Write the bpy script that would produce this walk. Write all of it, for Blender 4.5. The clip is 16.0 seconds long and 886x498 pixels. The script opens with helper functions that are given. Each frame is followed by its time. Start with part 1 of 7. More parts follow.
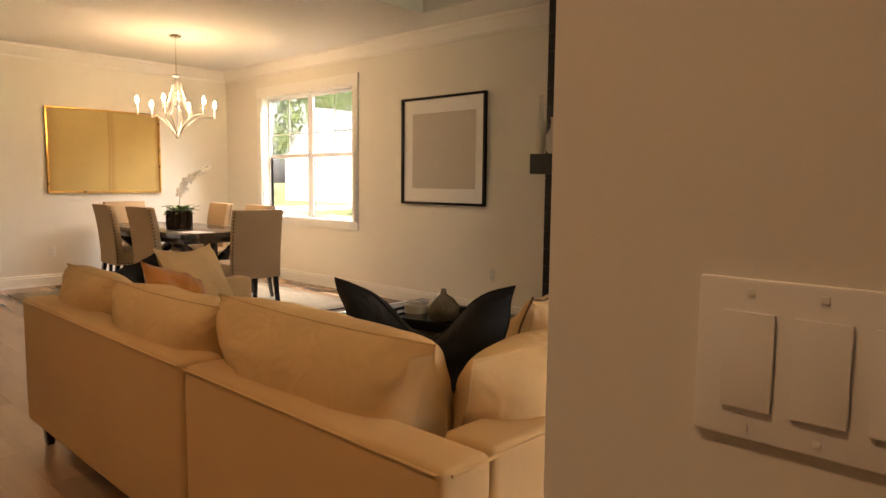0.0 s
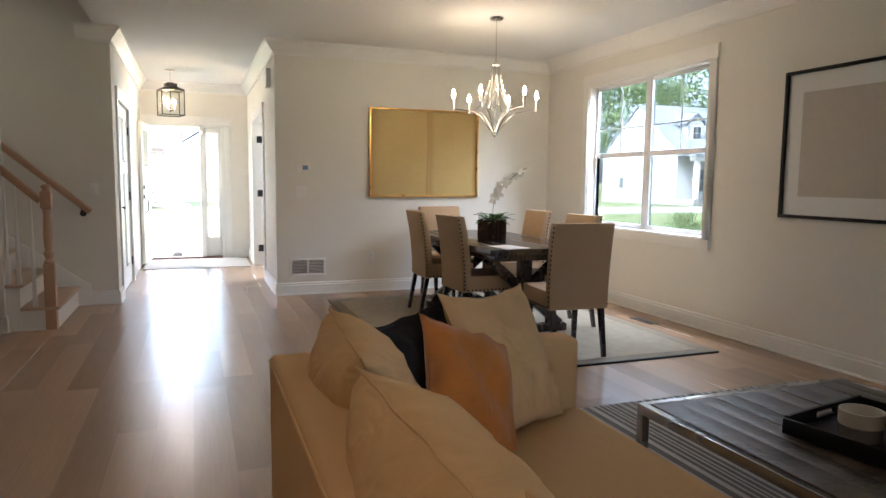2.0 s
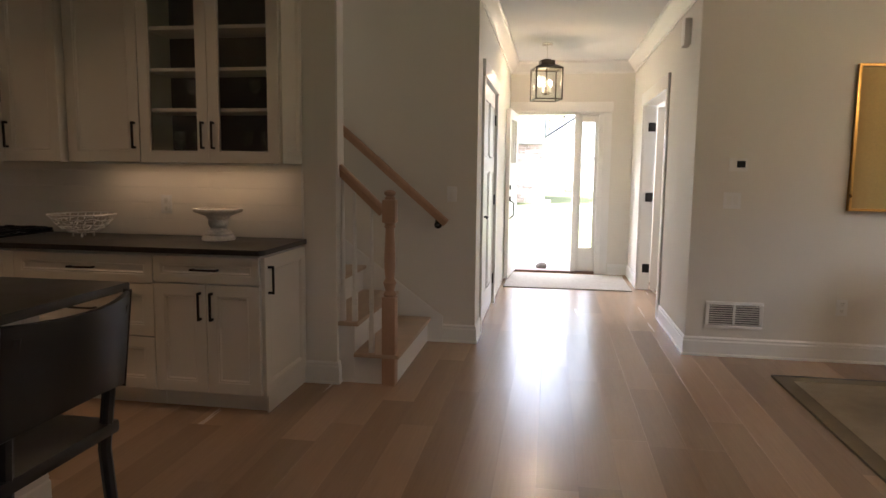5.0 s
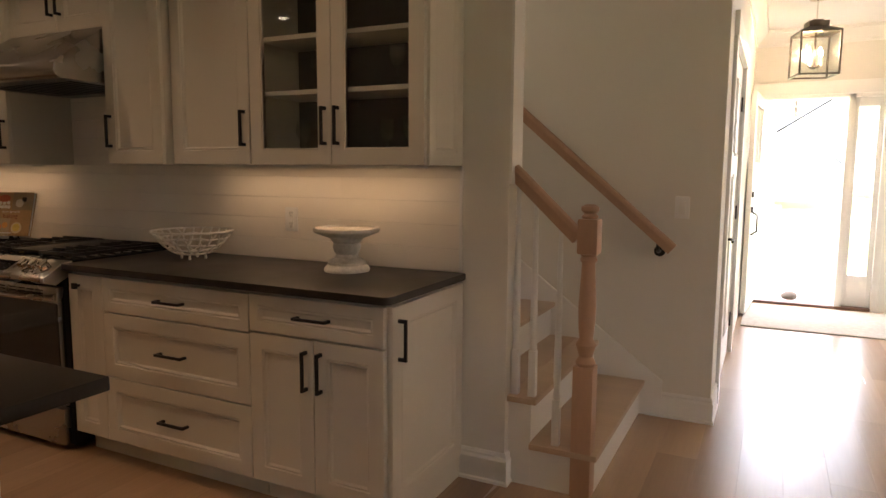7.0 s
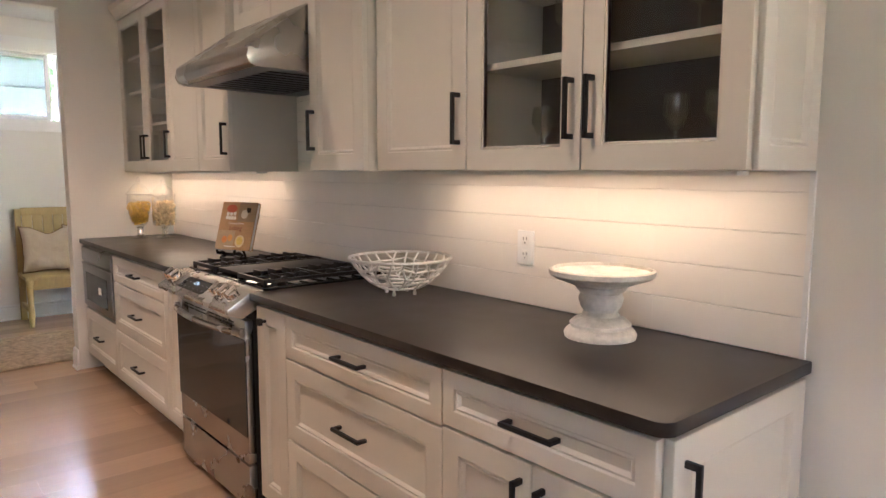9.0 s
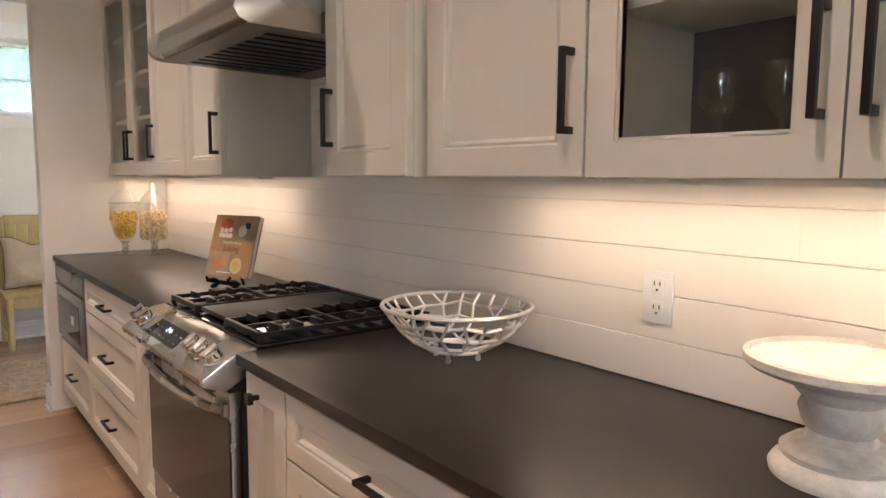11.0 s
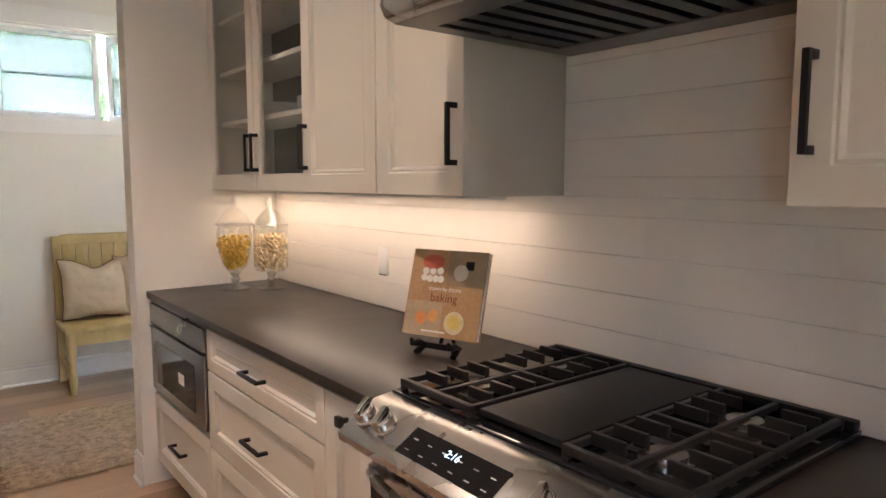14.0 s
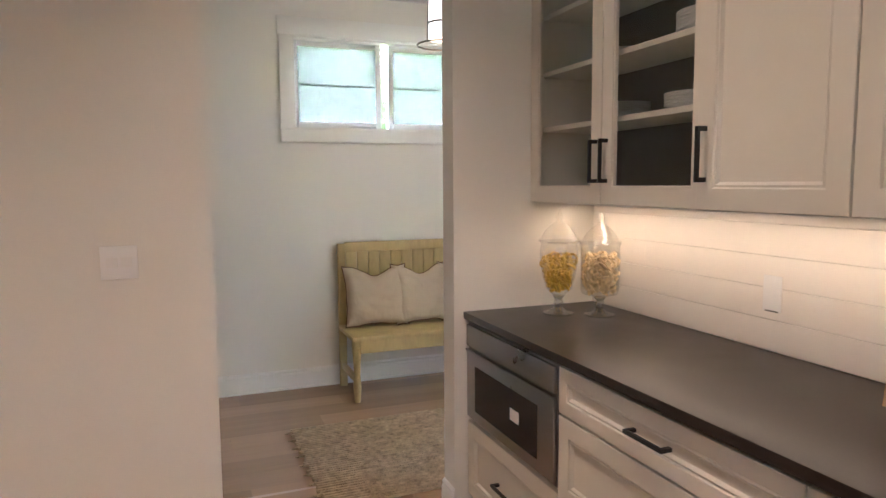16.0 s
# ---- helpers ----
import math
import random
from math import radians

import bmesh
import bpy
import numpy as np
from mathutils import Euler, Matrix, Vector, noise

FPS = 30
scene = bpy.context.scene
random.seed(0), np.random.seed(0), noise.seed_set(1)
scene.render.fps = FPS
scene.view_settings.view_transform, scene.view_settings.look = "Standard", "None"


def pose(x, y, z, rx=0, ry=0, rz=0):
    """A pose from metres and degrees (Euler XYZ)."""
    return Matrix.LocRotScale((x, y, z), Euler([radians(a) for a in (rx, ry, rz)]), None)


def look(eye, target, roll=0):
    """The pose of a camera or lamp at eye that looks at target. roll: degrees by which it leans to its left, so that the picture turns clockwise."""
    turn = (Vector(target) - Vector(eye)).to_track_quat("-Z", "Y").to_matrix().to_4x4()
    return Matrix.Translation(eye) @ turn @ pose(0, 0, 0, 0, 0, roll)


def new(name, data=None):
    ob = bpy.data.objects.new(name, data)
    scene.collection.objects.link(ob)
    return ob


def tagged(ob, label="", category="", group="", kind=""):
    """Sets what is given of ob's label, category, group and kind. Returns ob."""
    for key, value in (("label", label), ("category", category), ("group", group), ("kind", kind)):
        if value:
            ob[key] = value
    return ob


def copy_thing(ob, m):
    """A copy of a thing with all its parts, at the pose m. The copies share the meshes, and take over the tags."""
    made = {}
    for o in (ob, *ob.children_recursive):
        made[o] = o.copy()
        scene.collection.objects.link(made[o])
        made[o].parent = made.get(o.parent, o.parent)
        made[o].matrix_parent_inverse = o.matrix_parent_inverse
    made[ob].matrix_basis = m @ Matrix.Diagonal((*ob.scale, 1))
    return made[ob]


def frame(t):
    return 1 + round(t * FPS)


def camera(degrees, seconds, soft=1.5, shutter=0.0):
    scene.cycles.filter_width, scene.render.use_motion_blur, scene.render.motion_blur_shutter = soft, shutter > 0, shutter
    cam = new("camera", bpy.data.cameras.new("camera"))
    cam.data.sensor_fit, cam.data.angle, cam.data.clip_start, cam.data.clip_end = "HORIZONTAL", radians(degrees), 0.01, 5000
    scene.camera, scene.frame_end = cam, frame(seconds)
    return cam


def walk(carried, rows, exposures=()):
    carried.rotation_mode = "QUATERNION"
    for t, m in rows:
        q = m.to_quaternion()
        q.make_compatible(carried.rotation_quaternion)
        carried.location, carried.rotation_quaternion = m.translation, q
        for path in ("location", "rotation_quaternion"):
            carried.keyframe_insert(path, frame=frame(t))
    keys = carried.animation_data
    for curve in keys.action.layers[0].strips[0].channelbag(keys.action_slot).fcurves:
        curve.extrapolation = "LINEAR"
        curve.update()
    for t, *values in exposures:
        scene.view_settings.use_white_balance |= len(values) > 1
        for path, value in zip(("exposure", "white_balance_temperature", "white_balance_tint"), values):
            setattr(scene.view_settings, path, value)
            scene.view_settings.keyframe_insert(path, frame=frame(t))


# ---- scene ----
cam = camera(67.2, 16.0)
PATH = [
    (0, (-0.181, 0.337, 1.250), (-1.541, 1.791, 1.055), 0.6),
    (0.5, (-0.443, 0.553, 1.244), (-1.955, 1.847, 1.041), 0.6),
    (1, (-0.743, 0.731, 1.253), (-2.418, 1.804, 1.046), 0.5),
    (1.5, (-1.072, 0.875, 1.279), (-2.837, 1.791, 1.073), 0.6),
    (2, (-1.442, 1.015, 1.291), (-3.306, 1.709, 1.086), 0.6),
    (2.5, (-1.814, 1.066, 1.285), (-3.761, 1.476, 1.084), 0.6),
    (3, (-2.211, 1.111, 1.274), (-4.191, 1.319, 1.074), 0.6),
    (3.5, (-2.612, 1.119, 1.293), (-4.601, 1.093, 1.086), 0.6),
    (3.7, (-2.772, 1.085, 1.322), (-4.760, 1.003, 1.109), 0.6),
    (5.8, (-4.410, 0.715, 1.345), (-6.330, 0.203, 1.112), 0.7),
    (6, (-4.546, 0.686, 1.336), (-6.447, 0.108, 1.104), 0.7),
    (6.5, (-4.863, 0.587, 1.330), (-6.719, -0.120, 1.100), 0.6),
    (7, (-5.158, 0.509, 1.351), (-6.939, -0.371, 1.118), 0.4),
    (7.5, (-5.394, 0.377, 1.356), (-7.042, -0.732, 1.124), 0.4),
    (8, (-5.628, 0.247, 1.354), (-7.171, -1.005, 1.124), 0.3),
    (8.5, (-5.865, 0.113, 1.366), (-7.253, -1.307, 1.134), -0.0),
    (9, (-6.044, -0.045, 1.365), (-7.335, -1.556, 1.139), 0.1),
    (9.2, (-6.105, -0.111, 1.362), (-7.383, -1.634, 1.139), 0.1),
    (11.5, (-6.476, -0.960, 1.381), (-7.724, -2.508, 1.169), 0.4),
    (12, (-6.455, -1.170, 1.391), (-7.700, -2.721, 1.181), 0.4),
    (12.5, (-6.462, -1.379, 1.392), (-7.704, -2.933, 1.186), 0.3),
    (13, (-6.405, -1.560, 1.390), (-7.645, -3.116, 1.183), 0.1),
    (13.5, (-6.334, -1.730, 1.388), (-7.569, -3.290, 1.187), 0.1),
    (14, (-6.310, -1.922, 1.412), (-7.539, -3.487, 1.210), 0.0),
    (14.5, (-6.226, -2.089, 1.417), (-7.441, -3.665, 1.216), -0.1),
    (15, (-6.099, -2.238, 1.429), (-7.269, -3.847, 1.228), -0.1),
    (15.5, (-6.033, -2.401, 1.422), (-7.065, -4.103, 1.229), -0.2),
    (16, (-6.023, -2.559, 1.454), (-6.739, -4.416, 1.258), -0.4),
]
EXPOSURES = [
    (0.0, 5.1, 7800, 20), (0.3, 5.1, 6400, 16), (0.6, 5.0, 5700, 13), (1.0, 4.95, 5400, 11), (2.0, 4.55, 5400, 11), (3.0, 4.1, 5750, 14),
    (6.0, 4.0, 6200, 17), (6.5, 4.2, 6400, 18), (7.0, 4.65, 6600, 18), (7.5, 5.5, 6300, 18), (8.3, 6.15, 5150, 15), (9.0, 6.25, 5050, 15), (11.5, 6.35, 5000, 14), (14.5, 6.3, 5000, 14), (16.0, 6.1, 5000, 14)]
walk(cam, [(t, look(eye, target, roll)) for t, eye, target, roll in PATH], EXPOSURES)

# ---- daylight and lamps ----
world = bpy.data.worlds.new("sky")
scene.world = world
world.use_nodes = True
wn = world.node_tree
sky = wn.nodes.new("ShaderNodeTexSky")
sky.sky_type = "NISHITA"
sky.sun_disc = False
sky.air_density, sky.dust_density, sky.ozone_density = 0.6, 5.0, 0.5
sky.sun_elevation = radians(56)
sky.sun_rotation = radians(165)
haze = wn.nodes.new("ShaderNodeHueSaturation")  # a pale hazy sky
haze.inputs["Saturation"].default_value = 0.4
wn.links.new(sky.outputs[0], haze.inputs["Color"])
wn.links.new(haze.outputs[0], wn.nodes["Background"].inputs[0])
wn.nodes["Background"].inputs[1].default_value = 0.15


def lamp(name, kind, m, energy, colour=(1, 1, 1), **more):
    data = bpy.data.lights.new(name, kind)
    data.energy, data.color = energy, colour
    for key, value in more.items():
        setattr(data, key, value)
    ob = new(name, data)
    ob.matrix_world = m
    return ob


SUN_FROM = Vector((math.sin(radians(165)), math.cos(radians(165)), math.tan(radians(56))))
lamp("sun", "SUN", look(SUN_FROM * 40, (0, 0, 0)), 2.0, (1.0, 0.95, 0.88), angle=radians(0.6))
# added lamps, out of sight above the front door and dining window, boosting sky light
lamp("hall_daylight", "AREA", look((-13.32, 0.80, 2.62), (-10.6, 0.9, 0.0)), 9.0, (0.97, 0.99, 1.0), shape="RECTANGLE", size=1.0, size_y=0.7)
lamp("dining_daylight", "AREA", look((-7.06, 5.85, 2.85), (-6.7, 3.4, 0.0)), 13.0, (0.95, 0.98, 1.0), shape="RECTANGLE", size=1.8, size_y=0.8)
# lamp in the unseen east wall's window, standing in for sky light
lamp("living_daylight", "AREA", look((2.06, 3.4, 1.5), (0, 3.4, 1.4)), 0.2, (0.93, 0.97, 1.0), shape="RECTANGLE", size=1.1, size_y=1.4)
# added lamp before the side room's solid wall, brightening that room and the hall
lamp("side_room_daylight", "AREA", look((-11.35, 3.72, 1.5), (-11.0, 1.0, 1.2)), 6.0, (0.96, 0.98, 1.0), shape="RECTANGLE", size=1.1, size_y=1.4)
# added lamp under the stairwell ceiling, for light taken to come from upstairs
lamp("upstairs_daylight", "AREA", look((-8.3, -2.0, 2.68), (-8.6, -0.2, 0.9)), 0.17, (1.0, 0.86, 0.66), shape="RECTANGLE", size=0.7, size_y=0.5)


# ---- materials ----
def mat(name, colour, rough=0.5, metal=0.0, var=0.06, scale=3.0, fine=90.0, bump=0.15, depth=0.001, stretch=(1, 1, 1), rand=0.0,
        island=0.0, sheen=0.0, coat=0.0, ior=1.45, wear=0.08, folds=0.0):
    """A surface with a broad mottle, a fine grain in relief and gloss, and a little difference from piece to piece."""
    m = bpy.data.materials.new(name)
    m.use_nodes = True
    n, link = m.node_tree.nodes, m.node_tree.links.new
    bsdf = n["Principled BSDF"]
    bsdf.inputs["Metallic"].default_value = metal
    bsdf.inputs["IOR"].default_value = ior
    bsdf.inputs["Sheen Weight"].default_value = sheen
    bsdf.inputs["Coat Weight"].default_value = coat
    bsdf.inputs["Coat Roughness"].default_value = 0.1
    co, mp = n.new("ShaderNodeTexCoord"), n.new("ShaderNodeMapping")
    mp.inputs["Scale"].default_value = stretch
    link(co.outputs["Object"], mp.inputs[0])
    broad, grain = n.new("ShaderNodeTexNoise"), n.new("ShaderNodeTexNoise")
    broad.inputs["Scale"].default_value, broad.inputs["Detail"].default_value = scale, 4
    grain.inputs["Scale"].default_value, grain.inputs["Detail"].default_value = fine, 3
    link(mp.outputs[0], broad.inputs[0]), link(mp.outputs[0], grain.inputs[0])
    ramp = n.new("ShaderNodeMix")
    ramp.data_type = "RGBA"
    ramp.inputs[6].default_value = (*[c * (1 - var) for c in colour], 1)
    ramp.inputs[7].default_value = (*[min(1, c * (1 + var)) for c in colour], 1)
    add = n.new("ShaderNodeMath")
    add.operation = "MULTIPLY_ADD"
    add.inputs[1].default_value, add.inputs[2].default_value = 0.35, 0.0
    link(grain.outputs[0], add.inputs[0])
    tot = n.new("ShaderNodeMath")
    tot.operation = "MULTIPLY_ADD"
    tot.inputs[1].default_value = 0.65
    link(broad.outputs[0], tot.inputs[0]), link(add.outputs[0], tot.inputs[2])
    stretchy = n.new("ShaderNodeMapRange")
    stretchy.inputs[1].default_value, stretchy.inputs[2].default_value = 0.3, 0.7
    link(tot.outputs[0], stretchy.inputs[0]), link(stretchy.outputs[0], ramp.inputs[0])
    last = ramp.outputs[2]
    if rand or island:
        info = n.new("ShaderNodeObjectInfo") if rand else n.new("ShaderNodeNewGeometry")
        hsv, mr = n.new("ShaderNodeHueSaturation"), n.new("ShaderNodeMapRange")
        amount = rand or island
        mr.inputs[3].default_value, mr.inputs[4].default_value = 1 - amount, 1 + amount
        link(info.outputs["Random" if rand else "Random Per Island"], mr.inputs[0])
        link(mr.outputs[0], hsv.inputs["Value"]), link(last, hsv.inputs["Color"])
        last = hsv.outputs[0]
    link(last, bsdf.inputs["Base Color"])
    rr = n.new("ShaderNodeMapRange")
    rr.inputs[3].default_value, rr.inputs[4].default_value = max(0.02, rough - wear), min(1, rough + wear)
    link(broad.outputs[0], rr.inputs[0]), link(rr.outputs[0], bsdf.inputs["Roughness"])
    if bump:
        b = n.new("ShaderNodeBump")
        b.inputs["Strength"].default_value, b.inputs["Distance"].default_value = bump, depth
        link(grain.outputs[0], b.inputs["Height"]), link(b.outputs[0], bsdf.inputs["Normal"])
        if folds:
            soft, f = n.new("ShaderNodeTexNoise"), n.new("ShaderNodeBump")
            soft.inputs["Scale"].default_value, soft.inputs["Detail"].default_value, soft.inputs["Distortion"].default_value = 5.5, 2, 1.6
            f.inputs["Strength"].default_value, f.inputs["Distance"].default_value = folds, 0.03
            link(co.outputs["Object"], soft.inputs[0]), link(soft.outputs[0], f.inputs["Height"]), link(f.outputs[0], b.inputs["Normal"])
    return m


def glow(name, colour, strength):
    m = bpy.data.materials.new(name)
    m.use_nodes = True
    bsdf = m.node_tree.nodes["Principled BSDF"]
    bsdf.inputs["Emission Color"].default_value = (*colour, 1)
    bsdf.inputs["Emission Strength"].default_value = strength
    bsdf.inputs["Base Color"].default_value = (*colour, 1)
    return m


def glassy(name, colour=(1, 1, 1), rough=0.0, ior=1.45, thin=False, shine=0.035):
    m = bpy.data.materials.new(name)
    m.use_nodes = True
    n, link = m.node_tree.nodes, m.node_tree.links.new
    bsdf = n["Principled BSDF"]
    if thin:
        clear, mixer, fr, gl = n.new("ShaderNodeBsdfTransparent"), n.new("ShaderNodeMixShader"), n.new("ShaderNodeLayerWeight"), n.new("ShaderNodeBsdfGlossy")
        clear.inputs[0].default_value = (*colour, 1)
        gl.inputs["Roughness"].default_value = 0.01
        power, scale = n.new("ShaderNodeMath"), n.new("ShaderNodeMath")
        power.operation, scale.operation = "POWER", "MULTIPLY_ADD"
        power.inputs[1].default_value = 5.0
        scale.inputs[1].default_value, scale.inputs[2].default_value = 0.6, shine
        fr.inputs["Blend"].default_value = 0.5
        link(fr.outputs["Facing"], power.inputs[0]), link(power.outputs[0], scale.inputs[0])
        link(scale.outputs[0], mixer.inputs[0]), link(clear.outputs[0], mixer.inputs[1]), link(gl.outputs[0], mixer.inputs[2])
        link(mixer.outputs[0], n["Material Output"].inputs[0])
        return m
    bsdf.inputs["Base Color"].default_value = (*colour, 1)
    bsdf.inputs["Transmission Weight"].default_value = 1.0
    bsdf.inputs["Roughness"].default_value, bsdf.inputs["IOR"].default_value = rough, ior
    return m


WALL = mat("painted_wall", (0.74, 0.71, 0.64), 0.75, var=0.025, scale=1.2, fine=220, bump=0.12, depth=0.0008)
CEIL = mat("ceiling_paint", (0.72, 0.71, 0.68), 0.9, var=0.02, scale=1.0, fine=160, bump=0.1)
TRIM = mat("white_trim_paint", (0.78, 0.765, 0.725), 0.4, var=0.02, scale=2, fine=120, bump=0.05)
OAK = mat("oak_plank", (0.36, 0.235, 0.145), 0.25, var=0.12, scale=3.0, fine=34, stretch=(0.10, 2.2, 1), rand=0.2, bump=0.06, depth=0.0006, wear=0.08, ior=1.9)
OAK_FAR = mat("oak_plank_far", (0.36, 0.235, 0.145), 0.25, var=0.12, scale=3.0, fine=34, stretch=(0.10, 2.2, 1), island=0.2, bump=0.06, depth=0.0006, wear=0.08, ior=1.9)
STAIR_OAK = mat("pale_oak", (0.50, 0.37, 0.26), 0.42, var=0.12, scale=4, fine=60, stretch=(1.5, 0.2, 1.5))
RAIL_OAK = mat("unstained_beech", (0.46, 0.29, 0.19), 0.45, var=0.1, scale=5, fine=60, stretch=(1, 1, 0.2))
SUBFLOOR = mat("dark_joint", (0.17, 0.11, 0.07), 0.9)
CAB = mat("cream_cabinet_paint", (0.63, 0.59, 0.505), 0.38, var=0.02, scale=2, fine=140, bump=0.06)
CAB_IN = mat("dark_cabinet_back", (0.085, 0.07, 0.06), 0.55, var=0.04)
COUNTER = mat("honed_black_granite", (0.020, 0.0155, 0.0125), 0.34, ior=1.38, var=0.35, scale=9, fine=160, bump=0.1, depth=0.0005, wear=0.05)
TILE = mat("glazed_white_tile", (0.84, 0.79, 0.71), 0.10, var=0.015, scale=2.2, fine=9, bump=0.22, depth=0.0018, rand=0.012, wear=0.03)
GROUT = mat("grout", (0.76, 0.72, 0.66), 0.9)
STEEL = mat("brushed_steel", (0.43, 0.41, 0.385), 0.27, 1.0, var=0.03, scale=3, fine=200, bump=0.0, wear=0.03)
CHROME = mat("polished_nickel", (0.74, 0.72, 0.68), 0.10, 1.0, var=0.03, scale=8, bump=0.0)
DARK_STEEL = mat("dark_stainless", (0.30, 0.285, 0.27), 0.28, 1.0, var=0.04, scale=3, fine=200, bump=0.0, wear=0.03)
BLACK = mat("black_iron", (0.010, 0.009, 0.009), 0.45, 0.0, ior=1.38, var=0.2, scale=12, bump=0.2)
BLACK_GLASS = mat("black_glass", (0.010, 0.010, 0.011), 0.06, var=0.1, bump=0.0, wear=0.02)
BLACK_PAINT = mat("black_painted_boards", (0.007, 0.007, 0.0075), 0.5, ior=1.33, var=0.2, scale=5, fine=60, bump=0.3)
ESPRESSO = mat("espresso_wood", (0.022, 0.014, 0.011), 0.26, var=0.35, scale=5, fine=60, stretch=(0.3, 3, 1), coat=0.3)
LINEN = mat("cream_linen", (0.68, 0.45, 0.215), 0.9, folds=0.55, var=0.08, scale=5, fine=420, bump=0.5, depth=0.0012)
PALE_LINEN = mat("pale_linen", (0.52, 0.42, 0.30), 0.9, var=0.08, scale=5, fine=420, bump=0.5, depth=0.0012, folds=0.4)
SOFA = mat("sand_upholstery", (0.62, 0.40, 0.185), 0.9, folds=0.12, var=0.05, scale=3, fine=420, bump=0.5, depth=0.0012)
TAUPE = mat("beige_chair_fabric", (0.50, 0.35, 0.205), 0.9, var=0.05, scale=4, fine=420, bump=0.5, depth=0.001)
ORANGE = mat("rust_orange_velvet", (0.52, 0.19, 0.03), 0.8, folds=0.5, var=0.2, scale=8, fine=260, bump=0.3, sheen=0.6)
CHARCOAL = mat("charcoal_velvet", (0.014, 0.0145, 0.016), 0.9, folds=0.5, var=0.25, scale=9, fine=260, bump=0.3, sheen=0.03)
BROWN_CORD = mat("brown_cord_trim", (0.16, 0.085, 0.045), 0.8, var=0.2)
JUTE = mat("jute_weave", (0.40, 0.29, 0.175), 0.95, var=0.5, scale=30, fine=110, bump=1.0, depth=0.006)
SISAL = mat("sisal_weave", (0.40, 0.345, 0.26), 0.95, var=0.12, scale=10, fine=240, bump=0.8, depth=0.003)
SISAL_BORDER = mat("rug_border", (0.20, 0.165, 0.115), 0.9, var=0.1, scale=10, fine=240, bump=0.5)
STRIPE_A = mat("grey_rug_stripe", (0.14, 0.125, 0.105), 0.95, var=0.2, scale=10, fine=240, bump=0.8, depth=0.003)
STRIPE_B = mat("pale_rug_stripe", (0.45, 0.42, 0.37), 0.95, var=0.1, scale=10, fine=240, bump=0.8, depth=0.003)
GOLD = mat("gilt_frame", (0.70, 0.42, 0.12), 0.30, 1.0, var=0.12, scale=12, bump=0.1)
PLASTIC = mat("white_plastic", (0.80, 0.79, 0.765), 0.35, var=0.01)
PAPER = mat("white_paper", (0.82, 0.81, 0.79), 0.8, var=0.01)
PANE = glassy("window_pane", (0.96, 0.97, 0.96), thin=True)
# dining pane, tinted to dim the bright view outside but not the light entering
DIMMED = glassy("dimmed_window_pane", (0.40, 0.415, 0.415), thin=True)
GLASS = glassy("clear_glass", (0.99, 0.99, 0.98), thin=True, shine=0.12)
THICK_GLASS = glassy("solid_glass", (0.97, 0.97, 0.96), thin=True, shine=0.34)


def insect_screen():
    """A fine pale mesh: most light passes, some is scattered."""
    m = bpy.data.materials.new("insect_screen")
    m.use_nodes = True
    n, link = m.node_tree.nodes, m.node_tree.links.new
    clear, weave, mixer = n.new("ShaderNodeBsdfTransparent"), n.new("ShaderNodeBsdfTranslucent"), n.new("ShaderNodeMixShader")
    clear.inputs[0].default_value = (0.33, 0.33, 0.32, 1)
    weave.inputs[0].default_value = (0.30, 0.30, 0.29, 1)
    mixer.inputs[0].default_value = 0.22
    link(clear.outputs[0], mixer.inputs[1]), link(weave.outputs[0], mixer.inputs[2]), link(mixer.outputs[0], n["Material Output"].inputs[0])
    return m


MESH_SCREEN = insect_screen()


# ---- mesh helpers ----
def thing(name, m, label="", category="", group="", kind=""):
    ob = new(name)
    ob.empty_display_size = 0.1
    ob.matrix_world = m
    return tagged(ob, label, category, group, kind)


def part(name, bm, material, parent=None, label="", smooth=False, bevel=0.0):
    """Links a bmesh as one mesh object, under a thing or a part."""
    if bevel:
        bmesh.ops.remove_doubles(bm, verts=bm.verts, dist=1e-5)
        edges = [e for e in bm.edges if len(e.link_faces) == 2 and e.calc_face_angle(0) > 0.6]
        bmesh.ops.bevel(bm, geom=edges, offset=bevel, segments=2, profile=0.6, affect="EDGES", clamp_overlap=True)
    me = bpy.data.meshes.new(name)
    bmesh.ops.recalc_face_normals(bm, faces=bm.faces)
    bm.to_mesh(me)
    bm.free()
    for one in material if isinstance(material, (list, tuple)) else (material,):
        me.materials.append(one)
    if smooth or bevel:
        me.shade_smooth()
        me.set_sharp_from_angle(angle=radians(38))
    ob = new(name, me)
    if parent is not None:
        ob.parent = parent
    if label:
        ob["label"] = label
    return ob


def bx(x0, x1, y0, y1, z0, z1, bm=None, m=None, index=0):
    """A box between the limits, added to bm."""
    bm = bm or bmesh.new()
    mat4 = Matrix.LocRotScale(((x0 + x1) / 2, (y0 + y1) / 2, (z0 + z1) / 2), None, (abs(x1 - x0), abs(y1 - y0), abs(z1 - z0)))
    got = bmesh.ops.create_cube(bm, size=1, matrix=(m or Matrix()) @ mat4)
    if index:
        for f in {f for v in got["verts"] for f in v.link_faces}:
            f.material_index = index
    return bm


def cyl(r0, r1, z0, z1, bm=None, m=None, n=20, cap=True):
    bm = bm or bmesh.new()
    bmesh.ops.create_cone(bm, cap_ends=cap, segments=n, radius1=r0, radius2=r1, depth=z1 - z0, matrix=(m or Matrix()) @ Matrix.Translation((0, 0, (z0 + z1) / 2)))
    return bm


